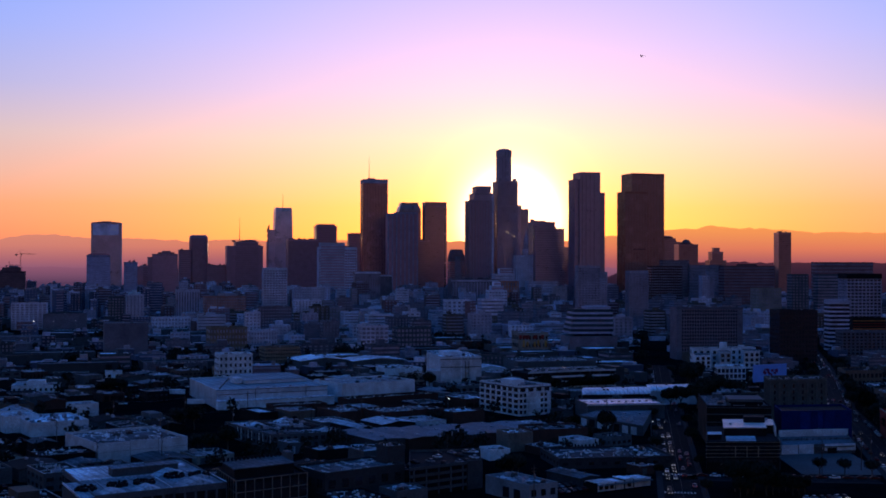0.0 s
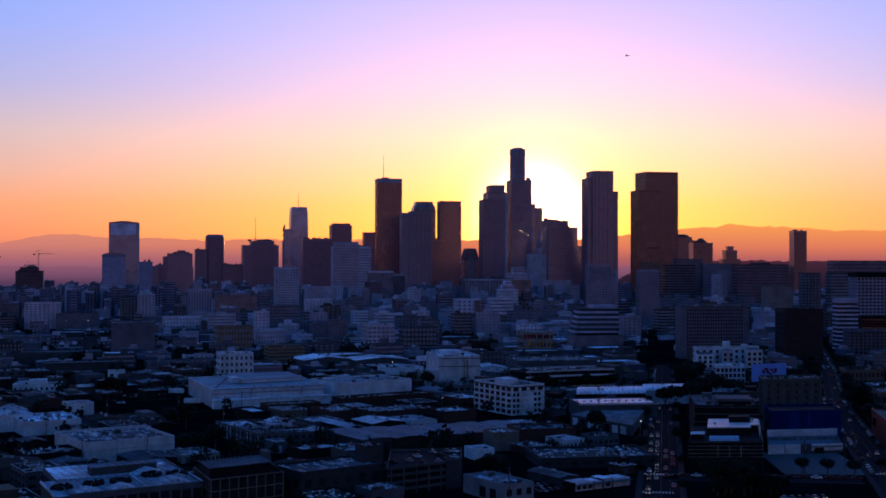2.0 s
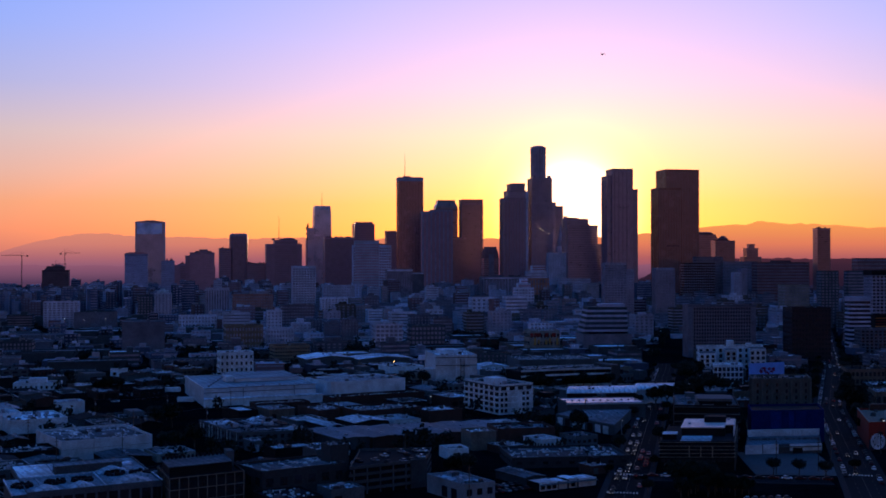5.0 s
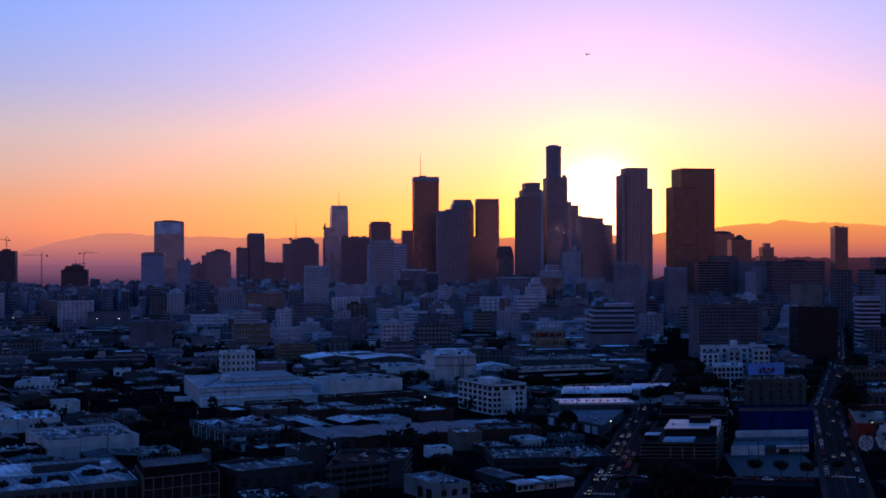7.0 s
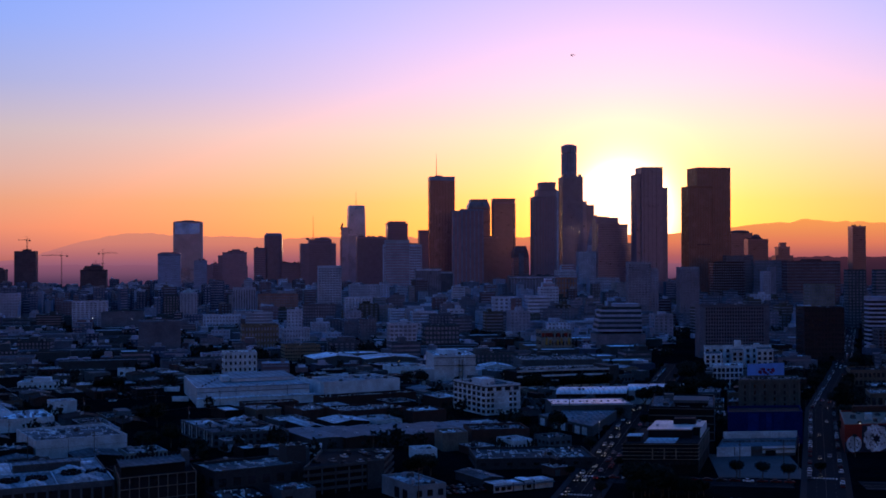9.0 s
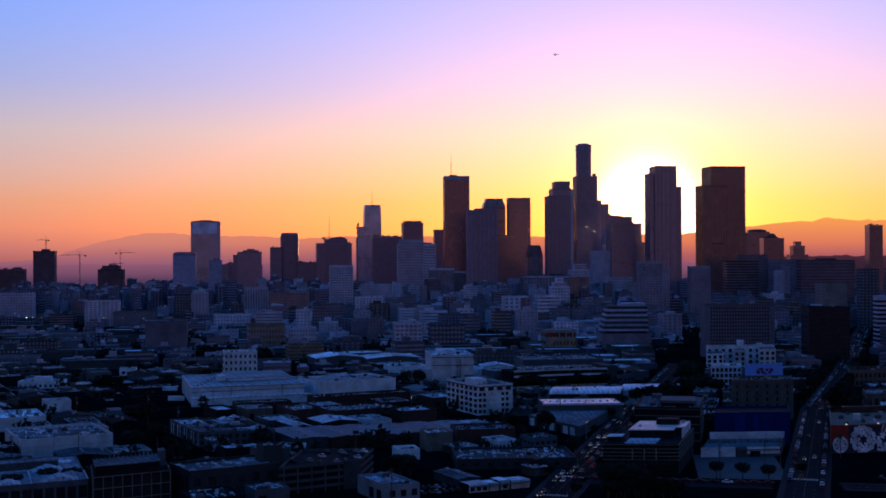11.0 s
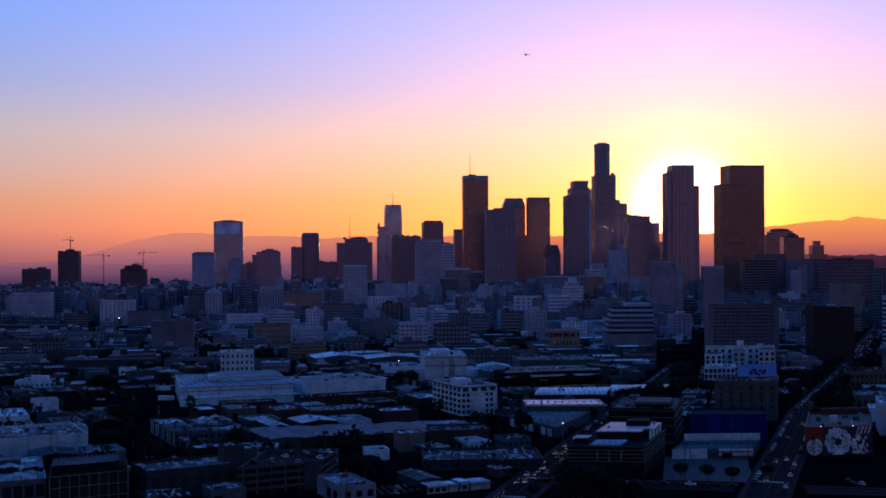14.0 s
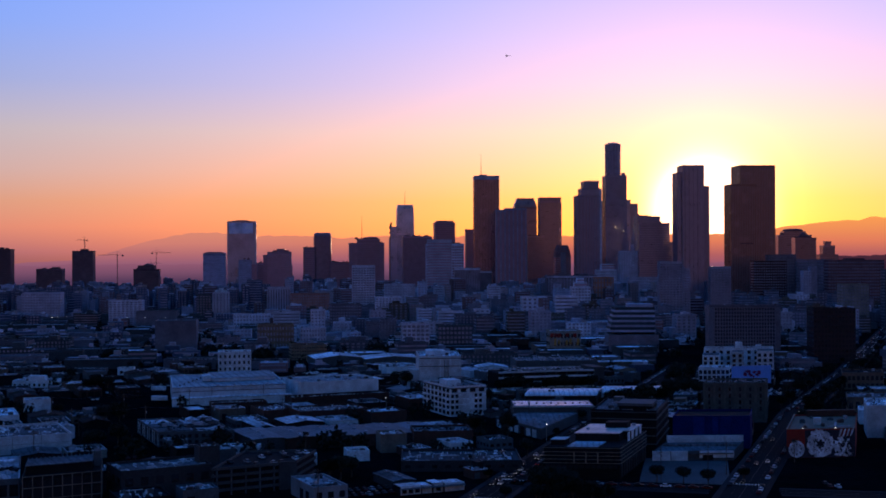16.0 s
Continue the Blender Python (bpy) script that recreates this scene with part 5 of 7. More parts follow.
flat_building("office_building", "wide low brown office block", "building", 616, 1965, 52, 26, 88, 0, BRICK, ROOF_G, 3, 20, 14, (0.6, 0.5), glass=FARGLASS)
flat_building("office_building", "very long dark building low in the haze", "building", 1060, 2250, 112, 30, 96 - terrain(2250), 0, DUSKSTONE, ROOF_D, 4, 14, 26, (0.6, 0.5), glass=FARGLASS)
flat_building("office_building", "wide dark block behind an apartment tower", "building", 838, 2300, 110, 30, 88 - terrain(2300), 0, DUSKSTONE, ROOF_D, 3, 12, 24, (0.6, 0.5), glass=FARGLASS)
t = flat_building("office_building", "long dark civic building with a flat roof", "building", 732, 1898, 85, 26, 89, 0, DUSKSTONE, ROOF_G, 5, 18, 22, (0.6, 0.5), glass=FARGLASS)
extra(t, "roof_pavilion", Build().box(-14, -8, 88, 14, 8, 92), DUSKSTONE)
flat_building("office_building", "brown courthouse slab with a bright roof edge", "building", 696, 2000, 59, 22, 90, 0, TAUPE, ROOF_M, 4, 18, 15, (0.6, 0.5), glass=FARGLASS)
flat_building("office_building", "brown office block on the hill", "building", 645, 2003, 46, 20, 98, 0, TAUPE, ROOF_G, 4, 20, 12, (0.6, 0.5), glass=FARGLASS)
flat_building("office_building", "pale slim slab with blank side walls", "building", 695, 1612, 24, 18, 78, 0, GREY, ROOF_D, 1, 19, 5, (0.5, 0.5), glass=FARGLASS)
flat_building("office_building", "blue-grey glass slab with a dark roof", "building", 736, 1612, 30, 16, 78, 0, GREY, ROOF_D, 2, 18, 12, (0.7, 0.5), glass=FARGLASS)
flat_building("office_building", "slim pale slab tower", "building", 650, 1868, 12, 16, 73, 0, PALE, ROOF_G, 1, 18, 3, (0.5, 0.5), glass=FARGLASS)
flat_building("office_building", "slim taller twin of a pale slab tower", "building", 661, 1872, 9.6, 16, 80, 0, PALE, ROOF_G, 1, 20, 2, (0.5, 0.5), glass=FARGLASS)
t = flat_building("office_building", "broad pale office block with a bright roof edge", "building", 130, 2100, 44, 26, 77, 4, TAUPE, ROOF_W, 5, 1, 11, (0.6, 0.9), glass=FARGLASS)
extra(t, "roof_band", Build().box(-22.3, -13.4, 73.4, 22.3, -13.0, 76.6), WSTONE, "bright band below the roof")
extra(t, "lower_wing", Build().box(22.1, -12, 0, 42, 12, 71.5), TAUPE)
extra(t, "wing_band", Build().box(22.1, -12.4, 68.6, 42.2, -12.02, 71.3), WSTONE)
t = flat_building("office_building", "wide stone department store with tall pilasters", "building", 302, 2003, 82, 30, 65, 3, TAUPE, ROOF_G, 6, 0, 0, glass=FARGLASS)
extra(t, "window_grid", facade_openings(Build(), 76, 30, 30, 60, 15, 1, 5, (0.5, 0.95), 0.1), FARGLASS, "", 0, "stuff")
for i in range(16):
    extra(t, "pilaster", Build().box(-38.8 + i * 5.07, -15.7, 26, -37.4 + i * 5.07, -15.02, 61), PALE)
extra(t, "cornice", Build().box(-41.6, -16.2, 61.5, 41.6, -15.02, 64.2), PALE)
roof_plant(t, 0, 0, 70, 22, 64.2, 61, 12, 5, TAUPE)
t = flat_building("office_building", "white block with stepped penthouse floors", "building", 370, 2110, 35, 24, 73, 3, WSTONE, ROOF_W, 3, 14, 9, (0.6, 0.45), glass=FARGLASS)
extra(t, "penthouse", Build().box(-8, -9, 72, 13.5, 9, 83), WSTONE)
extra(t, "penthouse_band", Build().box(-8.2, -9.3, 75, 13.7, -9.02, 77).box(-8.2, -9.3, 79, 13.7, -9.02, 81), SLATE)
t = flat_building("office_building", "white ziggurat block with setback floors", "building", 297, 1752, 27, 22, 52.6, 4, WSTONE, ROOF_W, 1, 12, 6, (0.6, 0.45), glass=FARGLASS)
extra(t, "setback_floor", Build().box(-9, -9, 51.6, 9, 9, 59), WSTONE)
extra(t, "setback_floor", Build().box(-5, -7, 59, 5, 7, 65), WSTONE)
extra(t, "floor_band", Build().box(-9.2, -9.25, 54.5, 9.2, -9.02, 56.4).box(-5.1, -7.25, 61, 5.1, -7.02, 62.8), SLATE)
flat_building("office_building", "pale curved block low behind the old centre", "building", 428, 2060, 52, 24, 61, 3, PALE, ROOF_M, 5, 13, 14, (0.55, 0.45), glass=FARGLASS)
flat_building("office_building", "rust brick loft block with tall windows", "building", 350, 1950, 30, 22, 63, 4, surface("orange_brick", (0.46, 0.22, 0.15), 0.8), ROOF_D, 3, 8, 6, (0.4, 0.7), glass=FARGLASS)
t = thing("spire_tower", 436, 2240, 4, "slim old tower with a stepped pyramid spire", "tower")
claim(436, 2240, 14, 14, 4, 2)
part("shaft", Build().mid(0, 0, 0, 13, 13, 118), PALE, t)
part("setback", Build().mid(0, 0, 118, 9.5, 9.5, 131), PALE, t)
part("spire", Build().loft([ring_of(0, 0, z, r, 8) for r, z in ((4.0, 131), (3.4, 138), (1.9, 146), (0.3, 157))]), PALE, t)
flat_building("office_building", "white apartment block with flat balconies", "building", -352, 1718, 46, 30, 36, 8, WSTONE, ROOF_D, 2, 11, 8, (0.6, 0.5), glass=FARGLASS)
flat_building("office_building", "tan block with floodlights on its wall", "building", -300, 1690, 56, 26, 22, 8, GREYBLUE, ROOF_G, 2, glass=FARGLASS)
flat_building("office_building", "pale gridded apartment block", "building", -527, 1868, 58, 30, 43, 8, PALE, ROOF_W, 2, 10, 14, (0.55, 0.5), glass=FARGLASS)

claim(-308, 1645, 90, 60, 8, 0)
claim(-440, 1675, 40, 40, 8, 0)
claim(-308, 1590, 90, 60, 8, 0)

t = flat_building("warehouse", "low white building with a row of dark openings", "warehouse", -178, 893, 32, 16, 5.2, 6, PLASTER, ROOF_M, 4, 1, 9, (0.42, 0.5))
extra(t, "upper_storey", Build().box(-6, -2, 4.3, 6, 6, 8), PLASTER)
flat_building("warehouse", "small white cabin among trees", "warehouse", -138, 987, 13, 10, 6, 8, PLASTER, ROOF_M, 1, 1, 2, (0.4, 0.5))
flat_building("warehouse", "long low shed with a pale roof edge", "warehouse", -174, 1006, 27, 12, 3.6, 6, GREY, ROOF_W, 1)
t = flat_building("warehouse", "ochre boarded building beside a large warehouse", "warehouse", -51, 998, 22, 14, 7.3, 8, OCHRE, ROOF_G, 1)
extra(t, "board_joint", facade_openings(Build(), 22, 14, 0.3, 6.6, 9, 1, 5, (0.3, 0.98), 0.04), DARKWALL, "", 0, "stuff")
flat_building("warehouse", "long low building with a bright blue wall", "warehouse", 88, 1072, 40, 12, 5, 6, BLUEBAND, ROOF_M, 3)
for x, y, a in ((-77, 858, -4), (-60, 797, -3)):
    t = thing("box_trailer", x, y, a, "long white box trailer parked by a warehouse", "trailer", "long trailers")
    claim(x, y, 16, 8, a, 0)
    part("box", Build().box(-5.2, -1.25, 1.1, 5.2, 1.25, 4.0), PLASTER, t)
    part("chassis", Build().box(-5.0, -1.0, 0.75, 5.0, 1.0, 1.08), STEEL, t)
    for u in (-4.0, -2.9, 3.6):
        for v in (-1, 1):
            part("wheel", Build().tube((u, v * 0.8, 0.5), (u, v * 1.2, 0.5), 0.5, k=10), RUBBER, t)
for x, y in ((-157, 737),):
    t = gabled("white shed with a curved pale roof at a yard", x, y, 15, 26, 4.5, 2.4, 26, GREY, ROOF_M)

# right quarter
KP = 0.25
t = flat_building("office_building", "stepped dark office block with white floor edges", "building", 207.4, 544.6, 32.5, 54, 13.4, -5, DARKWALL, ROOF_D, 0, 0, 0, skew=KP, parapet=0.4)
for z in (6.5, 8.1, 9.7, 11.3, 13.0):
    extra(t, "floor_edge", Build().box(-16.6, -27.5, z, 16.6, -27.02, z + 0.2).box(16.27, -27, z, 16.7, 27, z + 0.2), CREAM, "thin pale floor edge", KP)
for i in range(3):
    extra(t, "white_column", Build().box(-3.6 + i * 5.1, -27.6, 6.5, -3.2 + i * 5.1, -27.02, 11.3), CREAM, "", KP)
for i in range(11):
    extra(t, "white_column", Build().box(16.3, -24.6 + i * 4.8, 0.5, 16.75, -24.4 + i * 4.8, 13.0), TEALGREY, "", KP)
extra(t, "window_strip", facade_openings(Build(), 32, 54, 3.6, 12.9, 13, 3, 20, (0.8, 0.5), 0.3), GLASS, "", KP, "stuff")
extra(t, "penthouse", Build().box(-8, -7, 13.0, 11.5, 22, 16.6).box(11.502, 2, 13.0, 15, 22, 16.6), DARKWALL, "", KP)
# Cream tone of the glossy roof includes the sunset it reflects.
extra(t, "penthouse_roof", Build().box(-8.4, -7.4, 16.6, 11.5, 22.4, 17.0).box(11.504, 1.6, 16.6, 15.4, 22.4, 17.0), surface("sunset_cream_roof", (0.62, 0.56, 0.52), 0.42, scale=0.12, stain=0.5, spec=0.5), "bright pale roof", KP)
extra(t, "lift_tower", Build().box(1.5, 9, 17.0, 11.5, 16, 19.6), DARKWALL, "", KP)
extra(t, "vent", Build().mid(-5, 3, 17.0, 1.2, 1.2, 17.8), GALV, "", KP)
extra(t, "vent", Build().mid(12.6, 18, 17.0, 1.6, 1.2, 18.0), GALV, "", KP)
extra(t, "terrace", Build().box(-7.5, -25, 13.05, 6, -8.5, 13.3), ROOF_M, "pale roof terrace", KP)
extra(t, "roof_cabin", Build().box(-15.6, -19, 13.0, -9.6, -12, 15.4), DARKWALL, "", KP)
extra(t, "cabin_edge", Build().box(-15.8, -19.3, 15.4, -9.4, -11.8, 15.65), PLASTER, "", KP)
for i in range(4):
    extra(t, "pale_fin", Build().box(15.5, -9 + i * 8, 13.0, 15.9, -5.5 + i * 8, 17.4), PLASTER, "pale screen wall", KP)
t = flat_building("office_building", "dark office block with banded side and grey roof", "building", 232, 621, 32, 57, 20, -11, DARKWALL, ROOF_G, 5, 0, 0, skew=0.06)
for z in (3.5, 7.5, 11.5, 15.5, 18.9):
    extra(t, "floor_edge", Build().box(16, -28.5, z, 16.3, 28.5, z + 1.0).box(-16, -28.8, z, 16, -28.5, z + 0.5), GREY, "grey floor band", 0.06)
extra(t, "plant_room", Build().box(-4, -20, 19.1, 13, 0, 22.3), DARKWALL, "", 0.06)
extra(t, "plant_screen", Build().box(-4.2, -20.3, 21.2, 13.2, 0.2, 22.5), GREY, "", 0.06)
extra(t, "stair_tower", Build().box(-10, 6, 19.1, -5, 12, 22.5), GREY, "", 0.06)
t = flat_building("warehouse", "tall hall with a deep blue painted wall", "warehouse", 272.8, 614, 38.5, 26, 16.2, 2, BLUEWALL, ROOF_D, 0, skew=SK)
for x0, x1 in ((-9, -3.5), (0.5, 3.2), (4.4, 9.6)):
    extra(t, "painted_band", Build().box(x0, -13.06, 3, x1, -12.9, 15.6), BLUEBAND, "", SK)
TEALROOF = surface("teal_roof_felt", (0.10, 0.145, 0.17), 0.85, scale=0.12, stain=0.5, spec=0.05, seams=0.1)
KS = 0.42
t = flat_building("shop_building", "single-storey shop with a dull roof and white front", "shop", 259.8, 580.5, 38, 31, 4.4, 3, GREY, TEALROOF, 0, 0, 0, skew=KS, parapet=0.4)
extra(t, "rear_parapet", Build().box(-19, 14.4, 4.0, 19, 15.1, 7.4), PLASTER, "", KS)
extra(t, "front_panel", Build().box(-19.2, -15.9, 0, -10.8, -15.51, 4.6), PLASTER, "white front panel", KS)
extra(t, "front_panel", Build().box(-10.4, -15.9, 0, -2.6, -15.51, 4.6), PLASTER, "white front panel", KS)
extra(t, "front_panel", Build().box(3.0, -15.9, 1.4, 19.2, -15.51, 4.6), PLASTER, "white front panel", KS)
extra(t, "loading_door", Build().box(4.5, -16.0, 0.2, 9.5, -15.91, 2.8), DARKWALL, "", KS)
extra(t, "canopy", Build().box(-2.4, -16.6, 3.2, 19, -15.91, 3.6), GREY, "", KS)
extra(t, "roof_step", Build().box(-18, 2, 4.0, 18.5, 2.4, 4.9), ROOF_G, "", KS)
solid("pavement", Build().box(-19, -32, 0.0, 19, 30, 0.1), surface("pale_forecourt", (0.05, 0.075, 0.085), 0.9, scale=0.12, stain=0.5), "pale concrete forecourt of a shop", "forecourt", "structure", pose(246, 538, 0, 0, 0, -10))
t = flat_building("loft_building", "old tan brick building with tall recessed bays", "building", 304, 709, 35.5, 24, 23, 2, OLIVE, ROOF_D, 3, 0, 0, skew=SK)
windows(t, 35.5, 24, 6, 21, 6, 4, 4, (0.2, 0.6), SK)
extra(t, "pilaster", frame_grid(Build(), 35.5, 24, 23, 6, 1, 1.2, 1.0, 0.5), OLIVE, "", SK, "stuff")
t = flat_building("apartment_building", "white block with rows of square windows", "building", 322, 868, 22, 20, 17, 2, PLASTER, ROOF_W, 3, 4, 7, (0.72, 0.7), skew=SK)
t = thing("billboard", 342, 842, 20, "large blue billboard with a dark red design", "billboard")
claim(342, 842, 32, 4, 20)
part("panel", Build().box(-15.6, -0.4, 7.4, 15.6, 0.2, 19.8), surface("billboard_blue", (0.17, 0.43, 1.0), 0.5, grain=0.1, stain=0.15), t)
for i in range(3):
    part("post", Build().tube((-9 + i * 9, 0.5, 0), (-9 + i * 9, 0.5, 18), 0.35), STEEL, t)
b = Build()
rng = random.Random(5)
for i in range(22):
    cx, cz, r = rng.uniform(-5.5, 6.5), rng.uniform(12, 16.3) , rng.uniform(0.4, 1.1)
    b.loft([[(cx + r * 1.5 * math.cos(u), -0.42 - dy, cz + r * math.sin(u)) for u in [2 * math.pi * k / 8 for k in range(8)]] for dy in (0.0, 0.03 + i * 0.004)])
part("printed_design", b, surface("billboard_print", (0.16, 0.02, 0.10), 0.5, grain=0.9, scale=0.5), t)
t = flat_building("apartment_building", "white apartment block stepping round an open court", "building", 369, 1012, 58, 16, 20, 4, PLASTER, ROOF_G, 6, 4, 10, (0.45, 0.6), skew=SK)
extra(t, "stair_tower", Build().box(-3, -5, 19, 3, 2, 24.5), PLASTER, "", SK)
extra(t, "stair_tower", Build().box(14, -6, 19, 19, 0, 22), PLASTER, "", SK)
for x0, x1, y0, h in ((-29, -15, -32, 16), (-6, 4, -24, 18), (15, 29, -28, 19)):
    extra(t, "wing", Build().box(x0, y0, 0, x1, -8.1, h), PLASTER, "white projecting wing", SK)
    extra(t, "wing_roof", Build().box(x0 + 0.5, y0 + 0.5, h, x1 - 0.5, -8.3, h + 0.2), ROOF_G, "", SK)
    b = Build()
    n = 3 if x1 - x0 > 11 else 2
    for r in range(4):
        for c in range(n):
            u, z = x0 + (x1 - x0) * (c + 0.5) / n, 1.5 + r * (h - 2) / 4
            b.box(u - 1.3, y0 - 0.08, z, u + 1.3, y0 + 0.1, z + 2.6)
    extra(t, "wing_window", b, GLASS, "", SK, "stuff")
SLABWALL = surface("blue_grey_slab_wall", (0.24, 0.22, 0.26), 0.85)
t = flat_building("office_building", "long slab block with upright window strips", "building", 400, 1143, 66, 20, 50, 0, SLABWALL, ROOF_G, 5, 0, 0)
extra(t, "window_grid", facade_openings(Build(), 56, 20, 1, 48, 22, 14, 6, (0.55, 0.6)), GLASS, "", 0, "stuff")
b = Build()
for i in range(23):
    b.box(-28.3 + i * 56 / 22, -10.5, 0, -27.7 + i * 56 / 22, -10, 47)
extra(t, "concrete_fin", b, GREYBLUE, "", 0, "stuff")
extra(t, "end_wall", Build().box(-33.1, -10.3, 0, -28.6, -10.02, 49.4), GREYBLUE, "blank paler end wall")
extra(t, "roof_edge", Build().box(-33.2, -10.4, 48.2, 33.2, -10.02, 50.1), GREYBLUE)
flat_building("office_building", "black unlit office block with few lights", "building", 470, 1100, 37, 24, 49, 0, surface("black_cladding", (0.04, 0.03, 0.035), 0.8, spec=0.2), ROOF_D, 3, 11, 12, (0.6, 0.5))
t = flat_building("office_building", "stepped dark block with white horizontal bands", "building", 310, 1245, 40, 30, 42, 0, DARKWALL, ROOF_G, 3)
extra(t, "plinth", Build().box(-27, -24, 0, 23, 18, 17), TAUPE, "taupe concrete plinth")
extra(t, "plinth_roof", Build().box(-26.5, -23.5, 17, 22.5, 17.5, 17.3), ROOF_G)
for i in range(5):
    z, o = 19.5 + i * 5.0, 4.8 - i * 1.15
    extra(t, "white_band", Build().box(-20.2 - o * 1.2, -15.2 - o, z, 20.3, 15.1, z + 2.2), GREYSTONE, "white concrete band")
    extra(t, "window_strip", Build().box(-20 - o, -15 - o * 0.8, z + 2.2, 20.2, 15, z + 5.0), TEALGREY)
extra(t, "top_floor", Build().box(-6, -12, 44.5, 19, 12, 47.5), GREYSTONE)
KM = 0.48
t = thing("mural_hall", 325, 602, 8, "red hall with a large pale mural and stripes", "building")
claim(325, 602, 58, 54, 8)
extra(t, "wall", Build().shell(34, 52, 13.6), REDWALL, "", KM)
extra(t, "roof", Build().box(-16.7, -25.7, 12.4, 16.7, 25.7, 12.7), surface("olive_roof_felt", (0.13, 0.12, 0.09), 0.9, scale=0.12), "", KM)
extra(t, "coping", Build().box(-17.1, -26.1, 13.6, -16.5, 26, 14.0).box(-16.5, -26.1, 13.6, 17.1, -25.6, 13.9), CREAM, "", KM)
rooftop(t, 30, 44, 12.7, random.Random(4), 7, None, KM)
extra(t, "roof_cabin", Build().box(-5, -6, 12.7, -1, -3, 16), PLASTER, "white roof cabin", KM)
extra(t, "raised_back", Build().box(-10, 22, 12.7, 16, 25.6, 16), BRICK, "", KM)
extra(t, "roof_duct", Build().box(3, -18, 12.7, 14, -17, 13.6).box(6, -17, 12.7, 7, -4, 13.5), GALV, "", KM)
MURAL = surface("mural_paint", (0.74, 0.86, 0.95), 0.8, grain=0.5, stain=0.6, scale=0.55)
INK = surface("mural_ink", (0.03, 0.035, 0.05), 0.8)
extra(t, "painted_ground", Build().box(-8, -26.04, 0.1, 16.9, -25.9, 13.0).box(-16.9, -26.04, 0.1, -8, -25.9, 5.2), INK, "black painted ground of the mural", KM)
rng = random.Random(9)


def petals(b, cx, cz, r, n, y, lobe=0.3):
    for i in range(n):
        u = 2 * math.pi * i / n + 0.4
        px, pz, q = cx + math.cos(u) * r * 0.62, cz + math.sin(u) * r * 0.62, r * 0.46
        ring = [(px + q * (1 + lobe * math.cos(2 * (v - u))) * math.cos(v), pz + q * (1 + lobe * math.cos(2 * (v - u))) * math.sin(v)) for v in [2 * math.pi * j / 9 for j in range(9)]]
        b.loft([[(x, y - dy, max(0.2, z)) for x, z in ring] for dy in (0.0, 0.02 + 0.004 * i)])


b = Build()
b.loft([[(-12.1 + 4.0 * math.cos(v), y, 4.2 + 4.0 * math.sin(v)) for v in [2 * math.pi * j / 24 for j in range(24)]] for y in (-26.05, -26.09)])
petals(b, -0.4, 6.4, 6.0, 11, -26.06, 0.2)
petals(b, -2.6, 10.4, 2.6, 6, -26.14)
for i in range(26):
    cx, cz, r = rng.uniform(7.6, 16.0), rng.uniform(0.9, 8.6), rng.uniform(0.5, 1.5)
    v0 = rng.uniform(0, 3)
    b.loft([[(cx + r * math.cos(v0 + v) * (1.5 if k % 2 else 0.7), -26.07 - dy - 0.004 * i, max(0.2, cz + r * math.sin(v0 + v) * (1.3 if k % 2 else 0.6))) for k, v in enumerate([2 * math.pi * j / 8 for j in range(8)])] for dy in (0.0, 0.003)])
extra(t, "mural_shape", b, MURAL, "pale swirling painted forms", KM, "stuff")
b = Build()
petals(b, -0.4, 6.4, 1.9, 6, -26.2)
for i in range(20):
    u, q = 2 * math.pi * i / 20 + 0.15, rng.uniform(2.8, 5.4)
    petals(b, -0.4 + q * math.cos(u), 6.4 + q * math.sin(u) * 0.92, rng.uniform(0.35, 0.8), 3, -26.2 - 0.02 * (i % 3))
for i in range(8):
    u = 2 * math.pi * i / 8
    petals(b, -12.1 + 2.4 * math.cos(u), 4.2 + 2.4 * math.sin(u), 0.55, 3, -26.13)
for i in range(16):
    petals(b, rng.uniform(8, 16), rng.uniform(1.2, 8.2), rng.uniform(0.4, 0.9), 4, -26.24 - 0.012 * i)
extra(t, "ink_shape", b, INK, "", KM, "stuff")
for i in range(7):
    u = 8.6 + i * 0.95
    extra(t, "flag_stripe", Build().loft([[(u, -26.1 - dy, 9.8), (u + 0.9, -26.1 - dy, 9.8 + i * 0.1), (u + 2.0, -26.1 - dy, 13.4), (u + 1.1, -26.1 - dy, 13.3)] for dy in (0.0, 0.2)]), MURAL if i % 2 == 0 else REDWALL, "", KM)
for i in range(2):
    extra(t, "wall_lamp", Build().mid(-9.0 + i * 16.3, -26.4, 13.9, 0.5, 0.4, 14.2), HEAD, "", KM)
flat_building("warehouse", "tall white shed beside a red hall", "warehouse", 371, 655, 18, 34, 17, 2, PLASTER, ROOF_W, 2, skew=SK)
flat_building("office_building", "tan brick low block by the avenue", "building", 432, 887, 30, 30, 12, 2, TAN, ROOF_D, 3, 2, 9, skew=SK)
flat_building("office_building", "brown shop row under a flat roof", "building", 400, 760, 34, 28, 9, 2, TAN, ROOF_G, 4, 1, 8, skew=SK)
flat_building("shop_building", "white shop with a pale roof", "shop", 385, 700, 26, 20, 8, 2, PLASTER, ROOF_W, 3, skew=SK)
t = flat_building("office_building", "low dark block with red and orange bands", "building", 634, 1290, 38, 24, 33, -2, DARKWALL, ROOF_D, 2)
for i, z in enumerate((20, 23, 26, 29)):
    extra(t, "painted_band", Build().box(-18.8, -12.3, z, 18.8, -12.02, z + 1.1), REDWALL if i % 3 else surface("orange_paint", (0.5, 0.2, 0.06), 0.7))
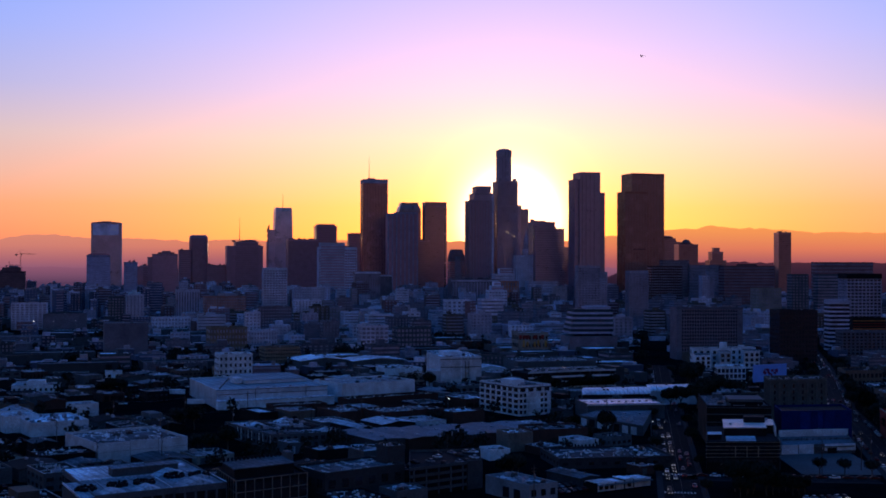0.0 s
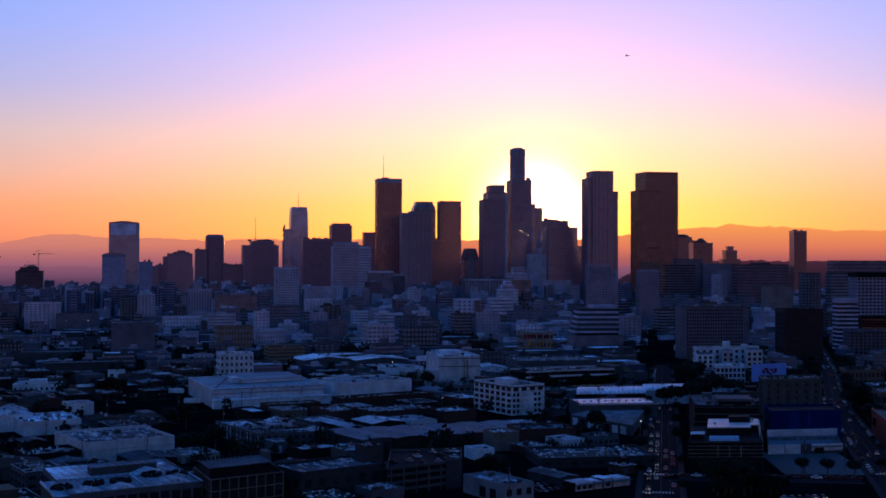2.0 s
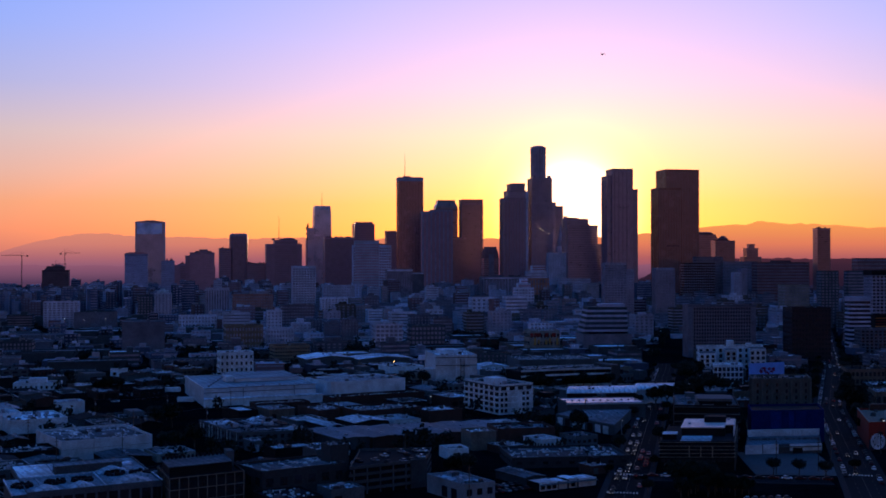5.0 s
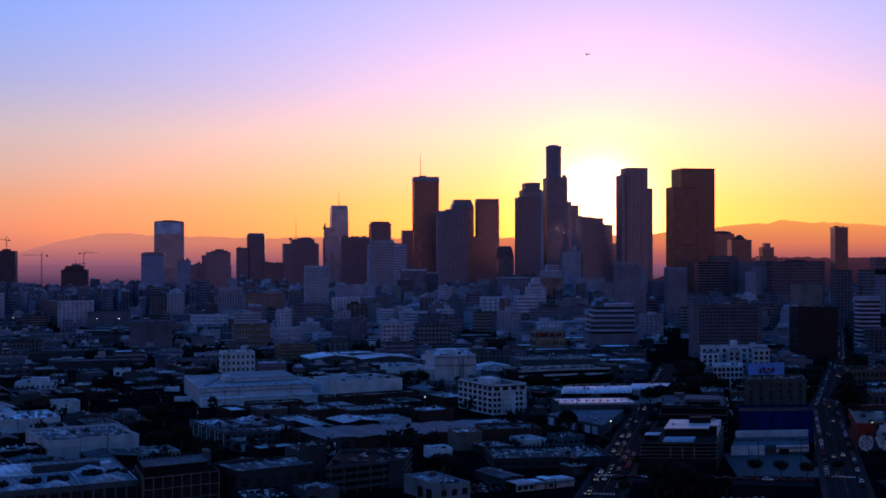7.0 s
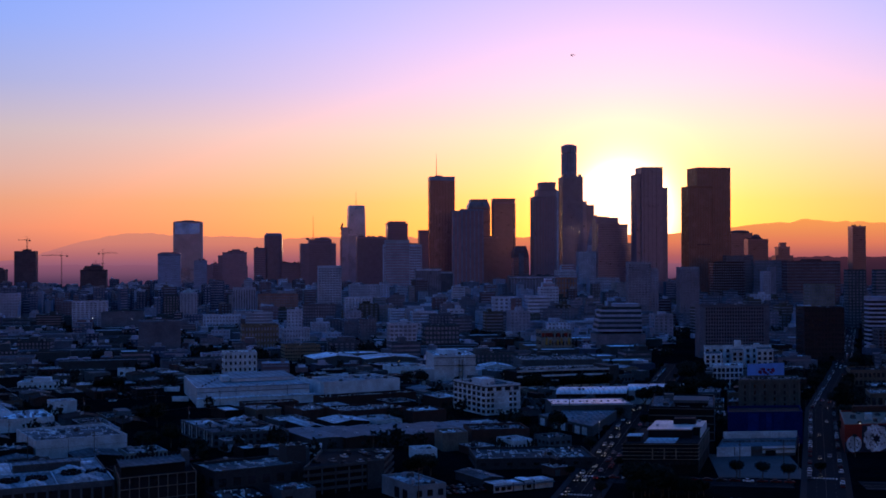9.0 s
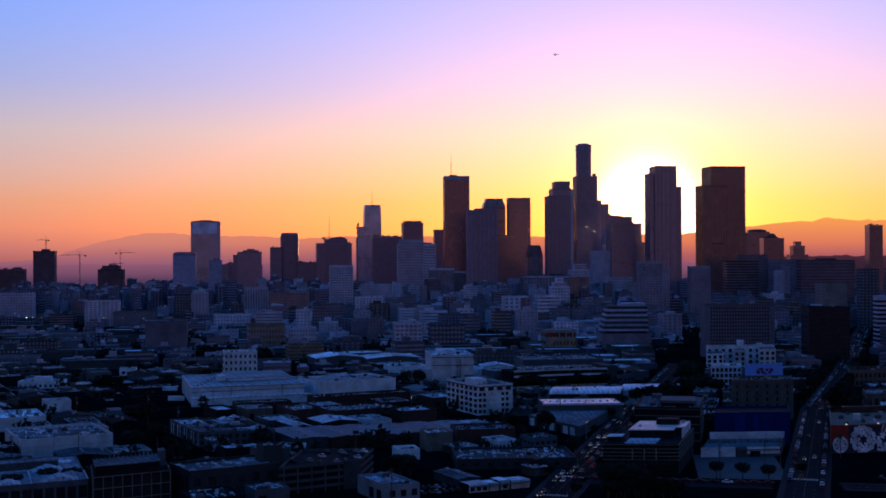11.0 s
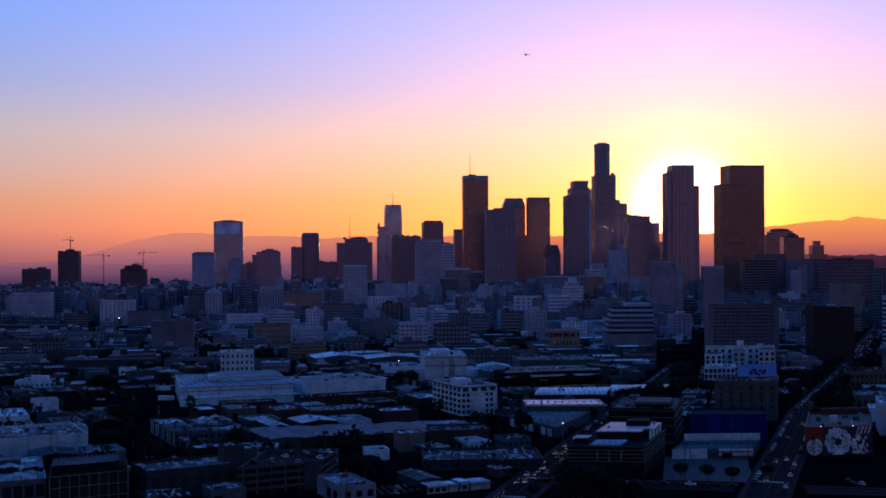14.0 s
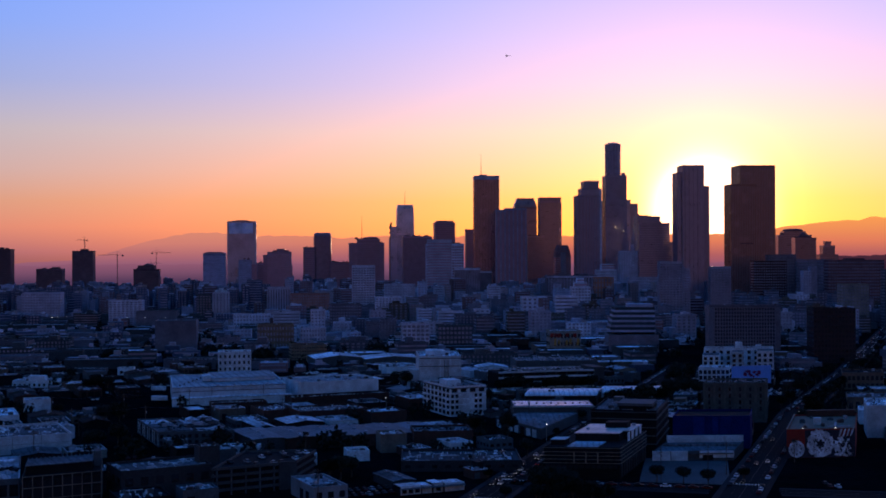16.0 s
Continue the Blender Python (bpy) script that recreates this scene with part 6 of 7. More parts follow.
flat_building("apartment_building", "grey apartment block with stacked balconies", "building", 588, 1184, 66, 18, 24, -2, GREYBLUE, ROOF_M, 3, 7, 15, (0.62, 0.6))
claim(330, 555, 70, 50, -10, 0)
claim(132, 490, 52, 34, 6, 0)
claim(140, 725, 30, 20, 10, 0)
claim(243, 534, 44, 66, -10, 0)
claim(250, 465, 110, 50, -10, 0)
claim(150, 476, 30, 50, -16, 0)
claim(366, 850, 26, 38, -20, 0)
solid("pavement", Build().box(-12, -18, 0.0, 12, 18, 0.06), LOT, "dark asphalt car park beside the avenue", "car park", "structure", pose(366, 850, 0, 0, 0, -20))
# low white units in the yard
t = thing("low_building", 133, 488, 25.7, "row of low white units with dark windows at a yard", "building")
claim(133, 488, 30, 14, 25.7, 1)
part("wall", Build().shell(28, 9, 3.6, 0.4, 0.25), DARKWALL, t)
for x0, x1, h in ((-14, -5.2, 3.9), (-4.6, -0.4, 3.6), (0.4, 4.6, 4.3), (5.4, 14, 3.8)):
    part("white_unit", Build().box(x0, -4.75, 0.3, x1, -4.51, h), PLASTER, t)
    part("unit_roof", Build().box(x0, -4.5, h - 0.45, x1, 3.2, h - 0.2), ROOF_W, t)
for u in (-12.5, -9.6, -6.8, 2.5):
    part("window", Build().box(u - 1.0, -4.82, 0.9, u + 1.0, -4.76, 2.5), GLASS, t)
part("rear_roof", Build().box(-14, 3.3, 2.9, 14, 4.2, 3.2), ROOF_M, t)
part("awning", Build().loft([[(-14.2, -6.2, 2.6), (14.2, -6.2, 2.6), (14.2, -6.2, 2.72), (-14.2, -6.2, 2.72)], [(-14.2, -4.83, 2.95), (14.2, -4.83, 2.95), (14.2, -4.83, 3.07), (-14.2, -4.83, 3.07)]]), GREY, t)
gabled("low blue-grey shed behind white units", 118, 503, 10, 22, 3.4, 0.7, 27, TEALGREY, ROOF_G)

# ======================= the rest of the city =======================
def st_x(y):
    return 165 + 0.291 * (y - 502)


def st2_x(y):
    if y < 738:
        return 346 + 0.341 * (y - 738)
    return 346 + 0.413 * (y - 738) if y < 1002 else 455 + 0.384 * (y - 1002)


def in_view(x, y, m=25):
    return min(-0.235 * y, 155 - 0.42 * (y + 12)) - m < x < max(0.52 * y, 155 + 0.34 * y) + m


LOW_LABELS = {"PLASTER": "white-painted low commercial building with a flat roof", "CREAM": "cream plastered low commercial building", "GREY": "grey concrete low industrial building",
              "BRICK": "brick low industrial building with a flat roof", "TAN": "tan brick low commercial building", "DARKWALL": "dark-walled low warehouse with a flat roof"}
LOW_MATS = {"PLASTER": PLASTER, "CREAM": CREAM, "GREY": GREY, "BRICK": BRICK, "TAN": TAN, "DARKWALL": DARKWALL}
rng = random.Random(77)
OPEN, FILL = [], []


def lots(a, skew, u0, u1, v0, v1, lw, ld, per_u, per_v, su, sv):
    """Centres of building lots in a street grid turned by a."""
    c, s = math.cos(radians(a)), math.sin(radians(a))
    u, i = u0, 0
    while u < u1:
        v, j = v0, 0
        while v < v1:
            yield (u + skew * v) * c - v * s, (u + skew * v) * s + v * c
            j += 1
            v += ld + (sv if j % per_v == 0 else 1.5)
        i += 1
        u += lw + (su if i % per_u == 0 else 1.2)


for zone, a, skew, lw, ld in (("left", 27, 0.0, 21, 26), ("right", 2, SK, 21, 24)):
    for x, y in lots(a, skew, -900, 900, 300, 1150, lw, ld, 5, 2, 13, 14):
        if not (455 < y < 1010 and in_view(x, y)):
            continue
        if (zone == "left") != (x < st_x(y)):
            continue
        w, d = lw * rng.uniform(0.72, 1.0), ld * rng.uniform(0.7, 1.0)
        if not is_free(x, y, w + abs(skew) * d, d, a):
            for f in (0.7, 0.5):
                if is_free(x, y, w * f + abs(skew) * d * f, d * f, a):
                    w, d = w * f, d * f
                    break
            else:
                continue
        if rng.random() < 0.13:
            OPEN.append((x, y, w, d, a))
            continue
        h = rng.choice((3.8, 4.2, 4.6, 5, 5.4, 6, 6.5, 7.5))
        key = rng.choice(("PLASTER", "CREAM", "GREY", "GREY", "BRICK", "TAN", "DARKWALL", "DARKWALL", "DARKWALL") if zone == "left" else ("GREY", "BRICK", "TAN", "DARKWALL", "DARKWALL", "DARKWALL"))
        roofing = rng.choice((ROOF_W, ROOF_M, ROOF_G, ROOF_D, ROOF_D) if zone == "left" else (ROOF_G, ROOF_D, ROOF_D, ROOF_D, ROOF_M))
        if x < -40:
            key = rng.choice(("GREY", "TAN", "BRICK", "DARKWALL", "DARKWALL", "DARKWALL", "PLASTER"))
            roofing = rng.choice((ROOF_M, ROOF_G, ROOF_G, ROOF_D, ROOF_D, ROOF_D))
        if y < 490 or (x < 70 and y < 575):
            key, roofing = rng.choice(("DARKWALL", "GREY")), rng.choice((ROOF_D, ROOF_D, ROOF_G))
        rows, cols = (1, rng.randint(3, 6)) if rng.random() < 0.55 else (0, 0)
        if h > 7 and rows:
            rows = 2
        FILL.append(rect(x, y, w + abs(skew) * d, d, a))
        if rng.random() < 0.16:
            gabled("small industrial shed under a low gabled roof", x, y, w, d, h * 0.8, rng.uniform(0.9, 1.8), a, LOW_MATS[key], roofing, skew, "shed", False)
            continue
        par = rng.choice((0.3, 0.6, 0.9))
        t = flat_building("low_building", LOW_LABELS[key], "building", x, y, w, d, h, a, LOW_MATS[key], roofing, rng.randint(2, 5) if y < 800 else rng.randint(0, 2),
                          rows, cols, (0.55, 0.45), skew, par, "low buildings of the city", trim=y < 900, keep=False)
        if not rows and y < 850:
            b = Build()
            for i in range(rng.randint(1, 3)):
                u0 = -w * 0.4 + i * w * 0.28
                b.box(u0, -d / 2 - 0.05, 0.1, u0 + rng.uniform(2.4, 4), -d / 2 + 0.1, min(h - 1, 3.6))
            extra(t, "loading_door", b, rng.choice((GREY, DARKWALL, ROOF_M)), "", skew, "stuff")
        if y < 850:
            u0, v0, zr = rng.uniform(-w * 0.4, 0), rng.uniform(-d * 0.4, 0), h - par + 0.004
            extra(t, "roof_patch", Build().box(u0, v0, zr, u0 + w * rng.uniform(0.2, 0.4), v0 + d * rng.uniform(0.2, 0.4), zr + 0.04), rng.choice((ROOF_D, ROOF_M, ROOF_W, ROOF_G)), "", skew)
        pick = rng.random()
        if pick < 0.22:
            u0 = rng.uniform(-w * 0.4, 0)
            extra(t, "upper_storey", Build().box(u0, -d * 0.2, h - 0.3, u0 + w * 0.38, d * 0.35, h + rng.uniform(1.8, 3.4)), LOW_MATS[rng.choice(("GREY", "GREY", "DARKWALL", "TAN"))], "", skew)
        elif pick < 0.5:
            b = Build()
            v0 = -d * 0.3
            for i in range(rng.randint(2, 4)):
                b.box(-w * 0.35, v0 + i * d * 0.17, h - 0.9, w * 0.3, v0 + i * d * 0.17 + 1.3, h - 0.1)
            extra(t, "skylight_strip", b, rng.choice((ROOF_W, GALV, STEEL)), "", skew)
        elif pick < 0.68:
            b = Build()
            b.box(-w * 0.4, -0.4, h - 0.9, w * 0.4, 0.4, h + 0.1).box(-0.4, -d * 0.4, h - 0.9, 0.4, d * 0.4, h)
            extra(t, "roof_duct", b, GALV, "", skew)


class City:
    """Collects the countless far buildings by material."""
    def __init__(self):
        self.walls, self.roof, self.glass = [Build() for _ in CITYWALL], Build(), Build()

    def add(self, x, y, w, d, h, a, k, rng, rows=True):
        z = terrain(y)
        c, s = math.cos(radians(a)), math.sin(radians(a))

        def box(b, u0, v0, z0, u1, v1, z1):
            n = len(b.v)
            b.box(u0, v0, z0, u1, v1, z1)
            b.v[n:] = [(x + u * c - v * s, y + u * s + v * c, z + q) for u, v, q in b.v[n:]]
        box(self.walls[k], -w / 2, -d / 2, -1, w / 2, d / 2, h)
        box(self.roof, -w / 2 + 0.4, -d / 2 + 0.4, h, w / 2 - 0.4, d / 2 - 0.4, h + 0.05)
        for i in range(rng.randint(1, 3)):
            u, v, r = rng.uniform(-w * 0.32, w * 0.32), rng.uniform(-d * 0.32, d * 0.32), rng.uniform(1.2, 4)
            box(self.walls[rng.randrange(3)], u - r, v - r * 0.7, h, u + r, v + r * 0.7, h + rng.uniform(1, 4))
        if rows:
            n = max(1, int(h / 3.8))
            cols = max(2, int(w / 4))
            style = rng.random()
            for i in range(n):
                z0 = h * i / n + 1.2
                if style < 0.4:
                    box(self.glass, -w / 2 + 1, -d / 2 - 0.06, z0, w / 2 - 1, -d / 2 + 0.2, z0 + 1.5)
                else:
                    for j in range(cols):
                        u = -w / 2 + w * (j + 0.5) / cols
                        box(self.glass, u - w / cols * 0.28, -d / 2 - 0.06, z0, u + w / cols * 0.28, -d / 2 + 0.2, z0 + 1.9)

    def finish(self, label):
        for b, m in zip(self.walls, CITYWALL):
            if b.v:
                solid("distant_building", b, m, label, "buildings", "stuff")
        solid("distant_roof", self.roof, CITYROOF, "flat roofs of the distant city", "roofs", "stuff")
        if self.glass.v:
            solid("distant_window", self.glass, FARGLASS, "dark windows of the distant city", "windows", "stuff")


city = City()
canopy = Build()
MID_LABELS = {"TAUPE": "taupe concrete office block with rows of windows", "WSTONE": "white stone office block of the old centre", "PALE": "pale grey loft building with rows of windows", "TAN": "tan brick loft building with rows of windows",
              "BRICK": "brown brick warehouse block with many windows", "GREY": "grey concrete commercial block", "CREAM": "cream plastered commercial block",
              "GREYBLUE": "blue-grey rendered commercial block", "TEALGREY": "dark grey concrete commercial block"}
MID_MATS = {"TAUPE": TAUPE, "WSTONE": WSTONE, "PALE": PALE, "TAN": TAN, "BRICK": BRICK, "GREY": GREY, "CREAM": CREAM, "GREYBLUE": GREYBLUE, "TEALGREY": TEALGREY}
GROVES = ((-157, 1331, 26), (-224, 1449, 30), (-94, 1154, 22), (412, 1454, 26), (-40, 1100, 16), (60, 1190, 18), (330, 1330, 22), (520, 1420, 20), (-180, 1120, 24), (180, 1400, 20), (445, 1250, 24))
for x, y, r in GROVES:
    claim(x, y, r * 1.5, r * 0.9, 0, 0)


def clear_of(x, y, w, d, a):
    q = rect(x, y, w + 3, d + 3, a)
    return is_free(x, y, w, d, a) and not any(overlap(q, p) for p in FILL if abs(p[0][0] - x) < 130 and abs(p[0][1] - y) < 130)


tries, blocks = 0, 0
while blocks < 325 and tries < 12000:
    tries += 1
    y = 1015 + 950 * rng.random() ** 1.25
    x = (rng.uniform(0.3, 0.5) if blocks > 265 else rng.uniform(-0.42, 0.52)) * y
    if not in_view(x, y, 20) or (min(abs(x - st_x(y)), abs(x - st2_x(y))) < 40 and y < 1500):
        continue
    a = 14 if y < 1200 and x < 150 else 7
    core_part = -120 < x < 0.46 * y and y > 1420
    low = rng.random() < (0.25 if core_part else 0.88)
    if low:
        w, d, h = rng.uniform(34, 78), rng.uniform(20, 36), rng.uniform(5, 9)
    elif rng.random() < 0.3 and y > 1300 and core_part:
        w, d, h = rng.uniform(16, 26), rng.uniform(16, 24), rng.uniform(22, 30) + (y - 1300) * 0.02
    else:
        w, d, h = rng.uniform(22, 52), rng.uniform(18, 30), (rng.uniform(10, 20) if core_part else rng.uniform(8, 13)) + (y - 1000) * 0.012
    if not clear_of(x, y, w, d, a):
        continue
    FILL.append(rect(x, y, w, d, a))
    blocks += 1
    key = rng.choice(("GREY", "GREYBLUE", "TEALGREY", "TEALGREY", "TAN" if x > 0 else "GREYBLUE", "BRICK" if x > 0 else "TEALGREY")) if low else rng.choice(("WSTONE", "PALE", "GREYBLUE", "TAUPE", "TAN", "TAUPE", "GREYBLUE") if core_part else ("GREY", "GREYBLUE", "TAUPE", "TEALGREY", "GREYBLUE"))
    wide = rng.random() < 0.35
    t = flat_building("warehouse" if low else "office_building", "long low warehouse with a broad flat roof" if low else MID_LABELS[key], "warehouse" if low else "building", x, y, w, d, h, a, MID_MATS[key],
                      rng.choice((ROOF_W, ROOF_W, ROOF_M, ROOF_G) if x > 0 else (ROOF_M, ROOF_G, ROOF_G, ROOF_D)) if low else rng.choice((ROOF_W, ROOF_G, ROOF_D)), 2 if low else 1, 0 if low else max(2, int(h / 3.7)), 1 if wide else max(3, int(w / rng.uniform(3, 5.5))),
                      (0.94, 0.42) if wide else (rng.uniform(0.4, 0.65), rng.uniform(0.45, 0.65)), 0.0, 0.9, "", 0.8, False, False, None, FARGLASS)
    if not low:
        u0, k = rng.uniform(-0.35, 0.1) * w, rng.uniform(0.2, 0.4)
        extra(t, "roof_house", Build().box(u0, -d * 0.2, h - 0.95, u0 + w * k, d * 0.3, h + rng.uniform(2, 5)), MID_MATS[key])
        if rng.random() < 0.4:
            sx = rng.choice((-1, 1))
            x0, x1 = sorted((sx * w * 0.5, sx * w * 0.72))
            extra(t, "lower_wing", Build().box(x0, -d * 0.46, 0, x1, d * 0.3, h * rng.uniform(0.45, 0.7)), MID_MATS[key])
for pas in range(2):
    for x, y in lots(7 if pas else 16, 0.0, -1600, 1900, 900, 3000, 24 if pas else 30, 20 if pas else 27, 5, 2, 15, 13):
        if not (1005 < y < 2900 and in_view(x, y, 60)):
            continue
        x, y = x + rng.uniform(-4, 4), y + rng.uniform(-3, 3)
        near_st = min(abs(x - st_x(y)), abs(x - st2_x(y))) < 24 and y < 1400
        w, d, a = rng.uniform(9, 27), rng.uniform(9, 22), rng.choice((7, 7, 7, 16, 27))
        if near_st or not clear_of(x, y, w, d, a):
            continue
        if rng.random() < 0.16:
            OPEN.append((x, y, w, d, a))
            continue
        FILL.append(rect(x, y, w, d, a))
        core = math.exp(-((x - 280) / 560) ** 2)
        if y < 1350:
            h = rng.uniform(3.5, 8)
        elif y < 1600:
            h = rng.uniform(4, 11) + (rng.random() < 0.12) * rng.uniform(6, 14) * core
        elif y < 1900:
            h = rng.uniform(6, 17) + (rng.random() < 0.45) * rng.uniform(10, 28) * core
        else:
            h = rng.uniform(10, 26) + (rng.random() < 0.55) * rng.uniform(12, 38) * (0.25 + 0.75 * core) + (rng.uniform(0, 16) if x < -150 else 0)
        city.add(x, y, w, d, h, a, rng.choice((0, 0, 1, 1, 2, 2, 3, 3) if core > 0.5 and x < 480 and y > 1250 else (4, 4, 4, 3, 2)), rng, h > 6)
for i in range(420):
    y = rng.uniform(2880, 3060)
    x = rng.uniform(-0.47, 0.56) * y
    if in_view(x, y, 80) and is_free(x, y, 24, 20, 7):
        city.add(x, y, rng.uniform(14, 40), rng.uniform(12, 24), rng.uniform(5, 11), 7, rng.choice((0, 0, 1, 2)), rng, False)
city.finish("dense low and middle-rise city blocks in dusk light")


# ======================= trees =======================
def leaf_cloud(b, cx, cy, cz, rx, rz, n, size, rng):
    """Many small tilted leaf clumps inside an uneven ball."""
    for i in range(n):
        u, v = rng.uniform(0, 2 * math.pi), rng.uniform(-1, 1)
        r = rng.uniform(0.45, 1.0) * (1 + 0.25 * math.sin(3 * u + cx))
        p = Vector((cx + rx * r * math.cos(u) * math.sqrt(1 - v * v), cy + rx * r * math.sin(u) * math.sqrt(1 - v * v), cz + rz * r * v))
        e1 = Vector((rng.uniform(-1, 1), rng.uniform(-1, 1), rng.uniform(-1, 1))).normalized() * size * rng.uniform(0.6, 1.3)
        e2 = e1.orthogonal().normalized() * size * rng.uniform(0.5, 1.1)
        k = len(b.v)
        b.v += [tuple(p - e1), tuple(p + e2), tuple(p + e1), tuple(p - e2)]
        b.f.append((k, k + 1, k + 2, k + 3))


def round_tree(seed, label):
    rng = random.Random(seed)
    t = thing("tree", 0, 0, 0, label, "tree", "street trees")
    part("trunk", Build().tube((0, 0, 0), (0.1, 0, 2.6), 0.26, 0.18, 8), BARK, t)
    b = Build()
    for i in range(5):
        u = 2 * math.pi * i / 5 + rng.random()
        b.tube((0.1, 0, 2.4), (1.8 * math.cos(u), 1.8 * math.sin(u), 4.4 + rng.random()), 0.13, 0.04, 5)
    part("limb", b, BARK, t, "", "stuff")
    b = Build()
    for i in range(7):
        u = 2 * math.pi * i / 6
        q = 1.5 if i < 6 else 0
        leaf_cloud(b, q * math.cos(u), q * math.sin(u), 4.8 + rng.uniform(-0.5, 1.0), 1.7, 1.5, 230, 0.38, rng)
    part("crown", b, LEAF, t)
    return t


def palm_tree(seed):
    rng = random.Random(seed)
    t = thing("palm_tree", 0, 0, 0, "tall thin fan palm with a small dark crown", "palm", "palms")
    part("trunk", Build().tube((0, 0, 0), (0.3, 0.1, 13), 0.28, 0.18, 8), BARK, t)
    b = Build()
    for i in range(30):
        u, up = rng.uniform(0, 2 * math.pi), rng.uniform(-0.8, 0.9)
        p0 = Vector((0.3, 0.1, 13))
        tip = p0 + Vector((math.cos(u) * 1.9, math.sin(u) * 1.9, up * 1.5))
        side = Vector((-math.sin(u), math.cos(u), 0)) * 0.45
        mid = (p0 + tip) / 2 + Vector((0, 0, 0.35))
        k = len(b.v)
        b.v += [tuple(p0), tuple(mid - side), tuple(tip), tuple(mid + side)]
        b.f.append((k, k + 1, k + 2, k + 3))
    part("crown", b, LEAF, t)
    return t


TREES = [round_tree(1, "dark rounded street tree"), round_tree(2, "dark spreading street tree")]
PALM = palm_tree(3)
rng = random.Random(21)
TREES[0].matrix_world = pose(229, 508, 0.1)
TREES[1].matrix_world = pose(240, 507, 0.1)
PALM.matrix_world = pose(72, 560, 0)


def plant(kind, x, y, s):
    o = copy_thing(kind, pose(x, y, 0, 0, 0, rng.uniform(0, 360)))
    o.scale = (s, s, s * rng.uniform(0.9, 1.15))


for s in range(9):
    x, y = street_point(*ST2, 200 + s * 14 + rng.uniform(-4, 4), 12.5)
    plant(rng.choice(TREES), x, y, rng.uniform(1.4, 2.0))
for s in range(14):
    x, y = street_point(*ST3, 10 + s * 20 + rng.uniform(-5, 5), 10.5 if s % 2 else -10.5)
    plant(rng.choice(TREES), x, y, rng.uniform(1.1, 1.7))
for s in range(10):
    x, y = street_point(*ST4, 20 + s * 30 + rng.uniform(-5, 5), 10.5 if s % 2 else -10.5)
    plant(rng.choice(TREES), x, y, rng.uniform(0.7, 1.3))
for s in range(18):
    x, y = street_point(*ST1, 60 + s * 33 + rng.uniform(-5, 5), -9.0 if s % 2 else 9.0)
    plant(rng.choice(TREES), x, y, rng.uniform(0.6, 1.2))
for x, y, s in ((249, 500, 1.0), (178, 474, 1.6), (182, 470, 1.7), (186, 474, 1.75), (193, 472, 1.1), (204, 473, 0.8), (189, 469, 1.6), (198, 471, 0.95), (302, 900, 2.4), (309, 905, 2.2), (297, 890, 2.3), (312, 842, 1.0),
                (304, 840, 1.1), (320, 838, 1.0), (-129, 862, 1.4), (-122, 860, 1.5), (-115, 862, 1.4), (-125, 867, 1.5), (-163, 926, 1.3), (-60, 676, 1.7), (-52, 680, 1.8), (355, 740, 1.7), (169, 641, 1.7), (266, 510, 0.9), (150, 640, 1.5), (-38, 596, 1.5), (-30, 604, 1.6), (-44, 604, 1.3), (-104, 728, 1.0), (236, 740, 1.9), (246, 750, 2.0),
                (90, 508, 1.3), (94, 514, 1.4), (98, 520, 1.2), (256, 748, 2.1), (266, 756, 1.8), (280, 800, 2.0), (290, 806, 2.1), (300, 808, 1.8), (150, 760, 1.7), (158, 765, 1.5), (100, 880, 1.6), (-60, 900, 1.6)):
    plant(rng.choice(TREES), x, y, s)
for i in range(9):
    plant(rng.choice(TREES), 176 + i * 3.6, 463 + (i % 3) * 2.5, rng.uniform(0.75, 1.1))
for i in range(11):
    plant(rng.choice(TREES), 168 + i * 6.6, 846 + i * 2.2 + rng.uniform(-2, 2), rng.uniform(1.1, 1.6))
for x, y in ((150, 520), (151, 545), (300, 560), (308, 586), (-62, 640), (12, 700)):
    plant(PALM, x, y, rng.uniform(0.6, 0.9))
planted = 0
while planted < 750:
    y = 560 + 2600 * rng.random() ** 1.6
    x = rng.uniform(-0.45, 0.55) * y
    q = rect(x, y, 4, 4, 0)
    if in_view(x, y, 40) and is_free(x, y, 5, 5, 0) and min(abs(x - st_x(y)), abs(x - st2_x(y))) > 10 and not any(overlap(q, p) for p in FILL if abs(p[0][0] - x) < 60 and abs(p[0][1] - y) < 60):
        planted += 1
        r = rng.uniform(2.0, 4.4)
        leaf_cloud(canopy, x, y, terrain(y) + r * 1.3, r, r * 1.2, 60, r * 0.3, rng)
        canopy.tube((x, y, terrain(y)), (x, y, terrain(y) + r), 0.25, 0.15, 4)
for gx, gy, gr in GROVES:
    for i in range(16):
        x, y, r = gx + rng.uniform(-1, 1) * gr * 0.8, gy + rng.uniform(-1, 1) * gr * 0.5, rng.uniform(3.0, 5.6)
        leaf_cloud(canopy, x, y, r * 1.3, r, r * 1.25, 80, r * 0.28, rng)
        canopy.tube((x, y, 0), (x, y, r), 0.3, 0.15, 4)
solid("distant_tree", canopy, CANOPY, "dark street trees scattered through the city", "trees", "stuff")


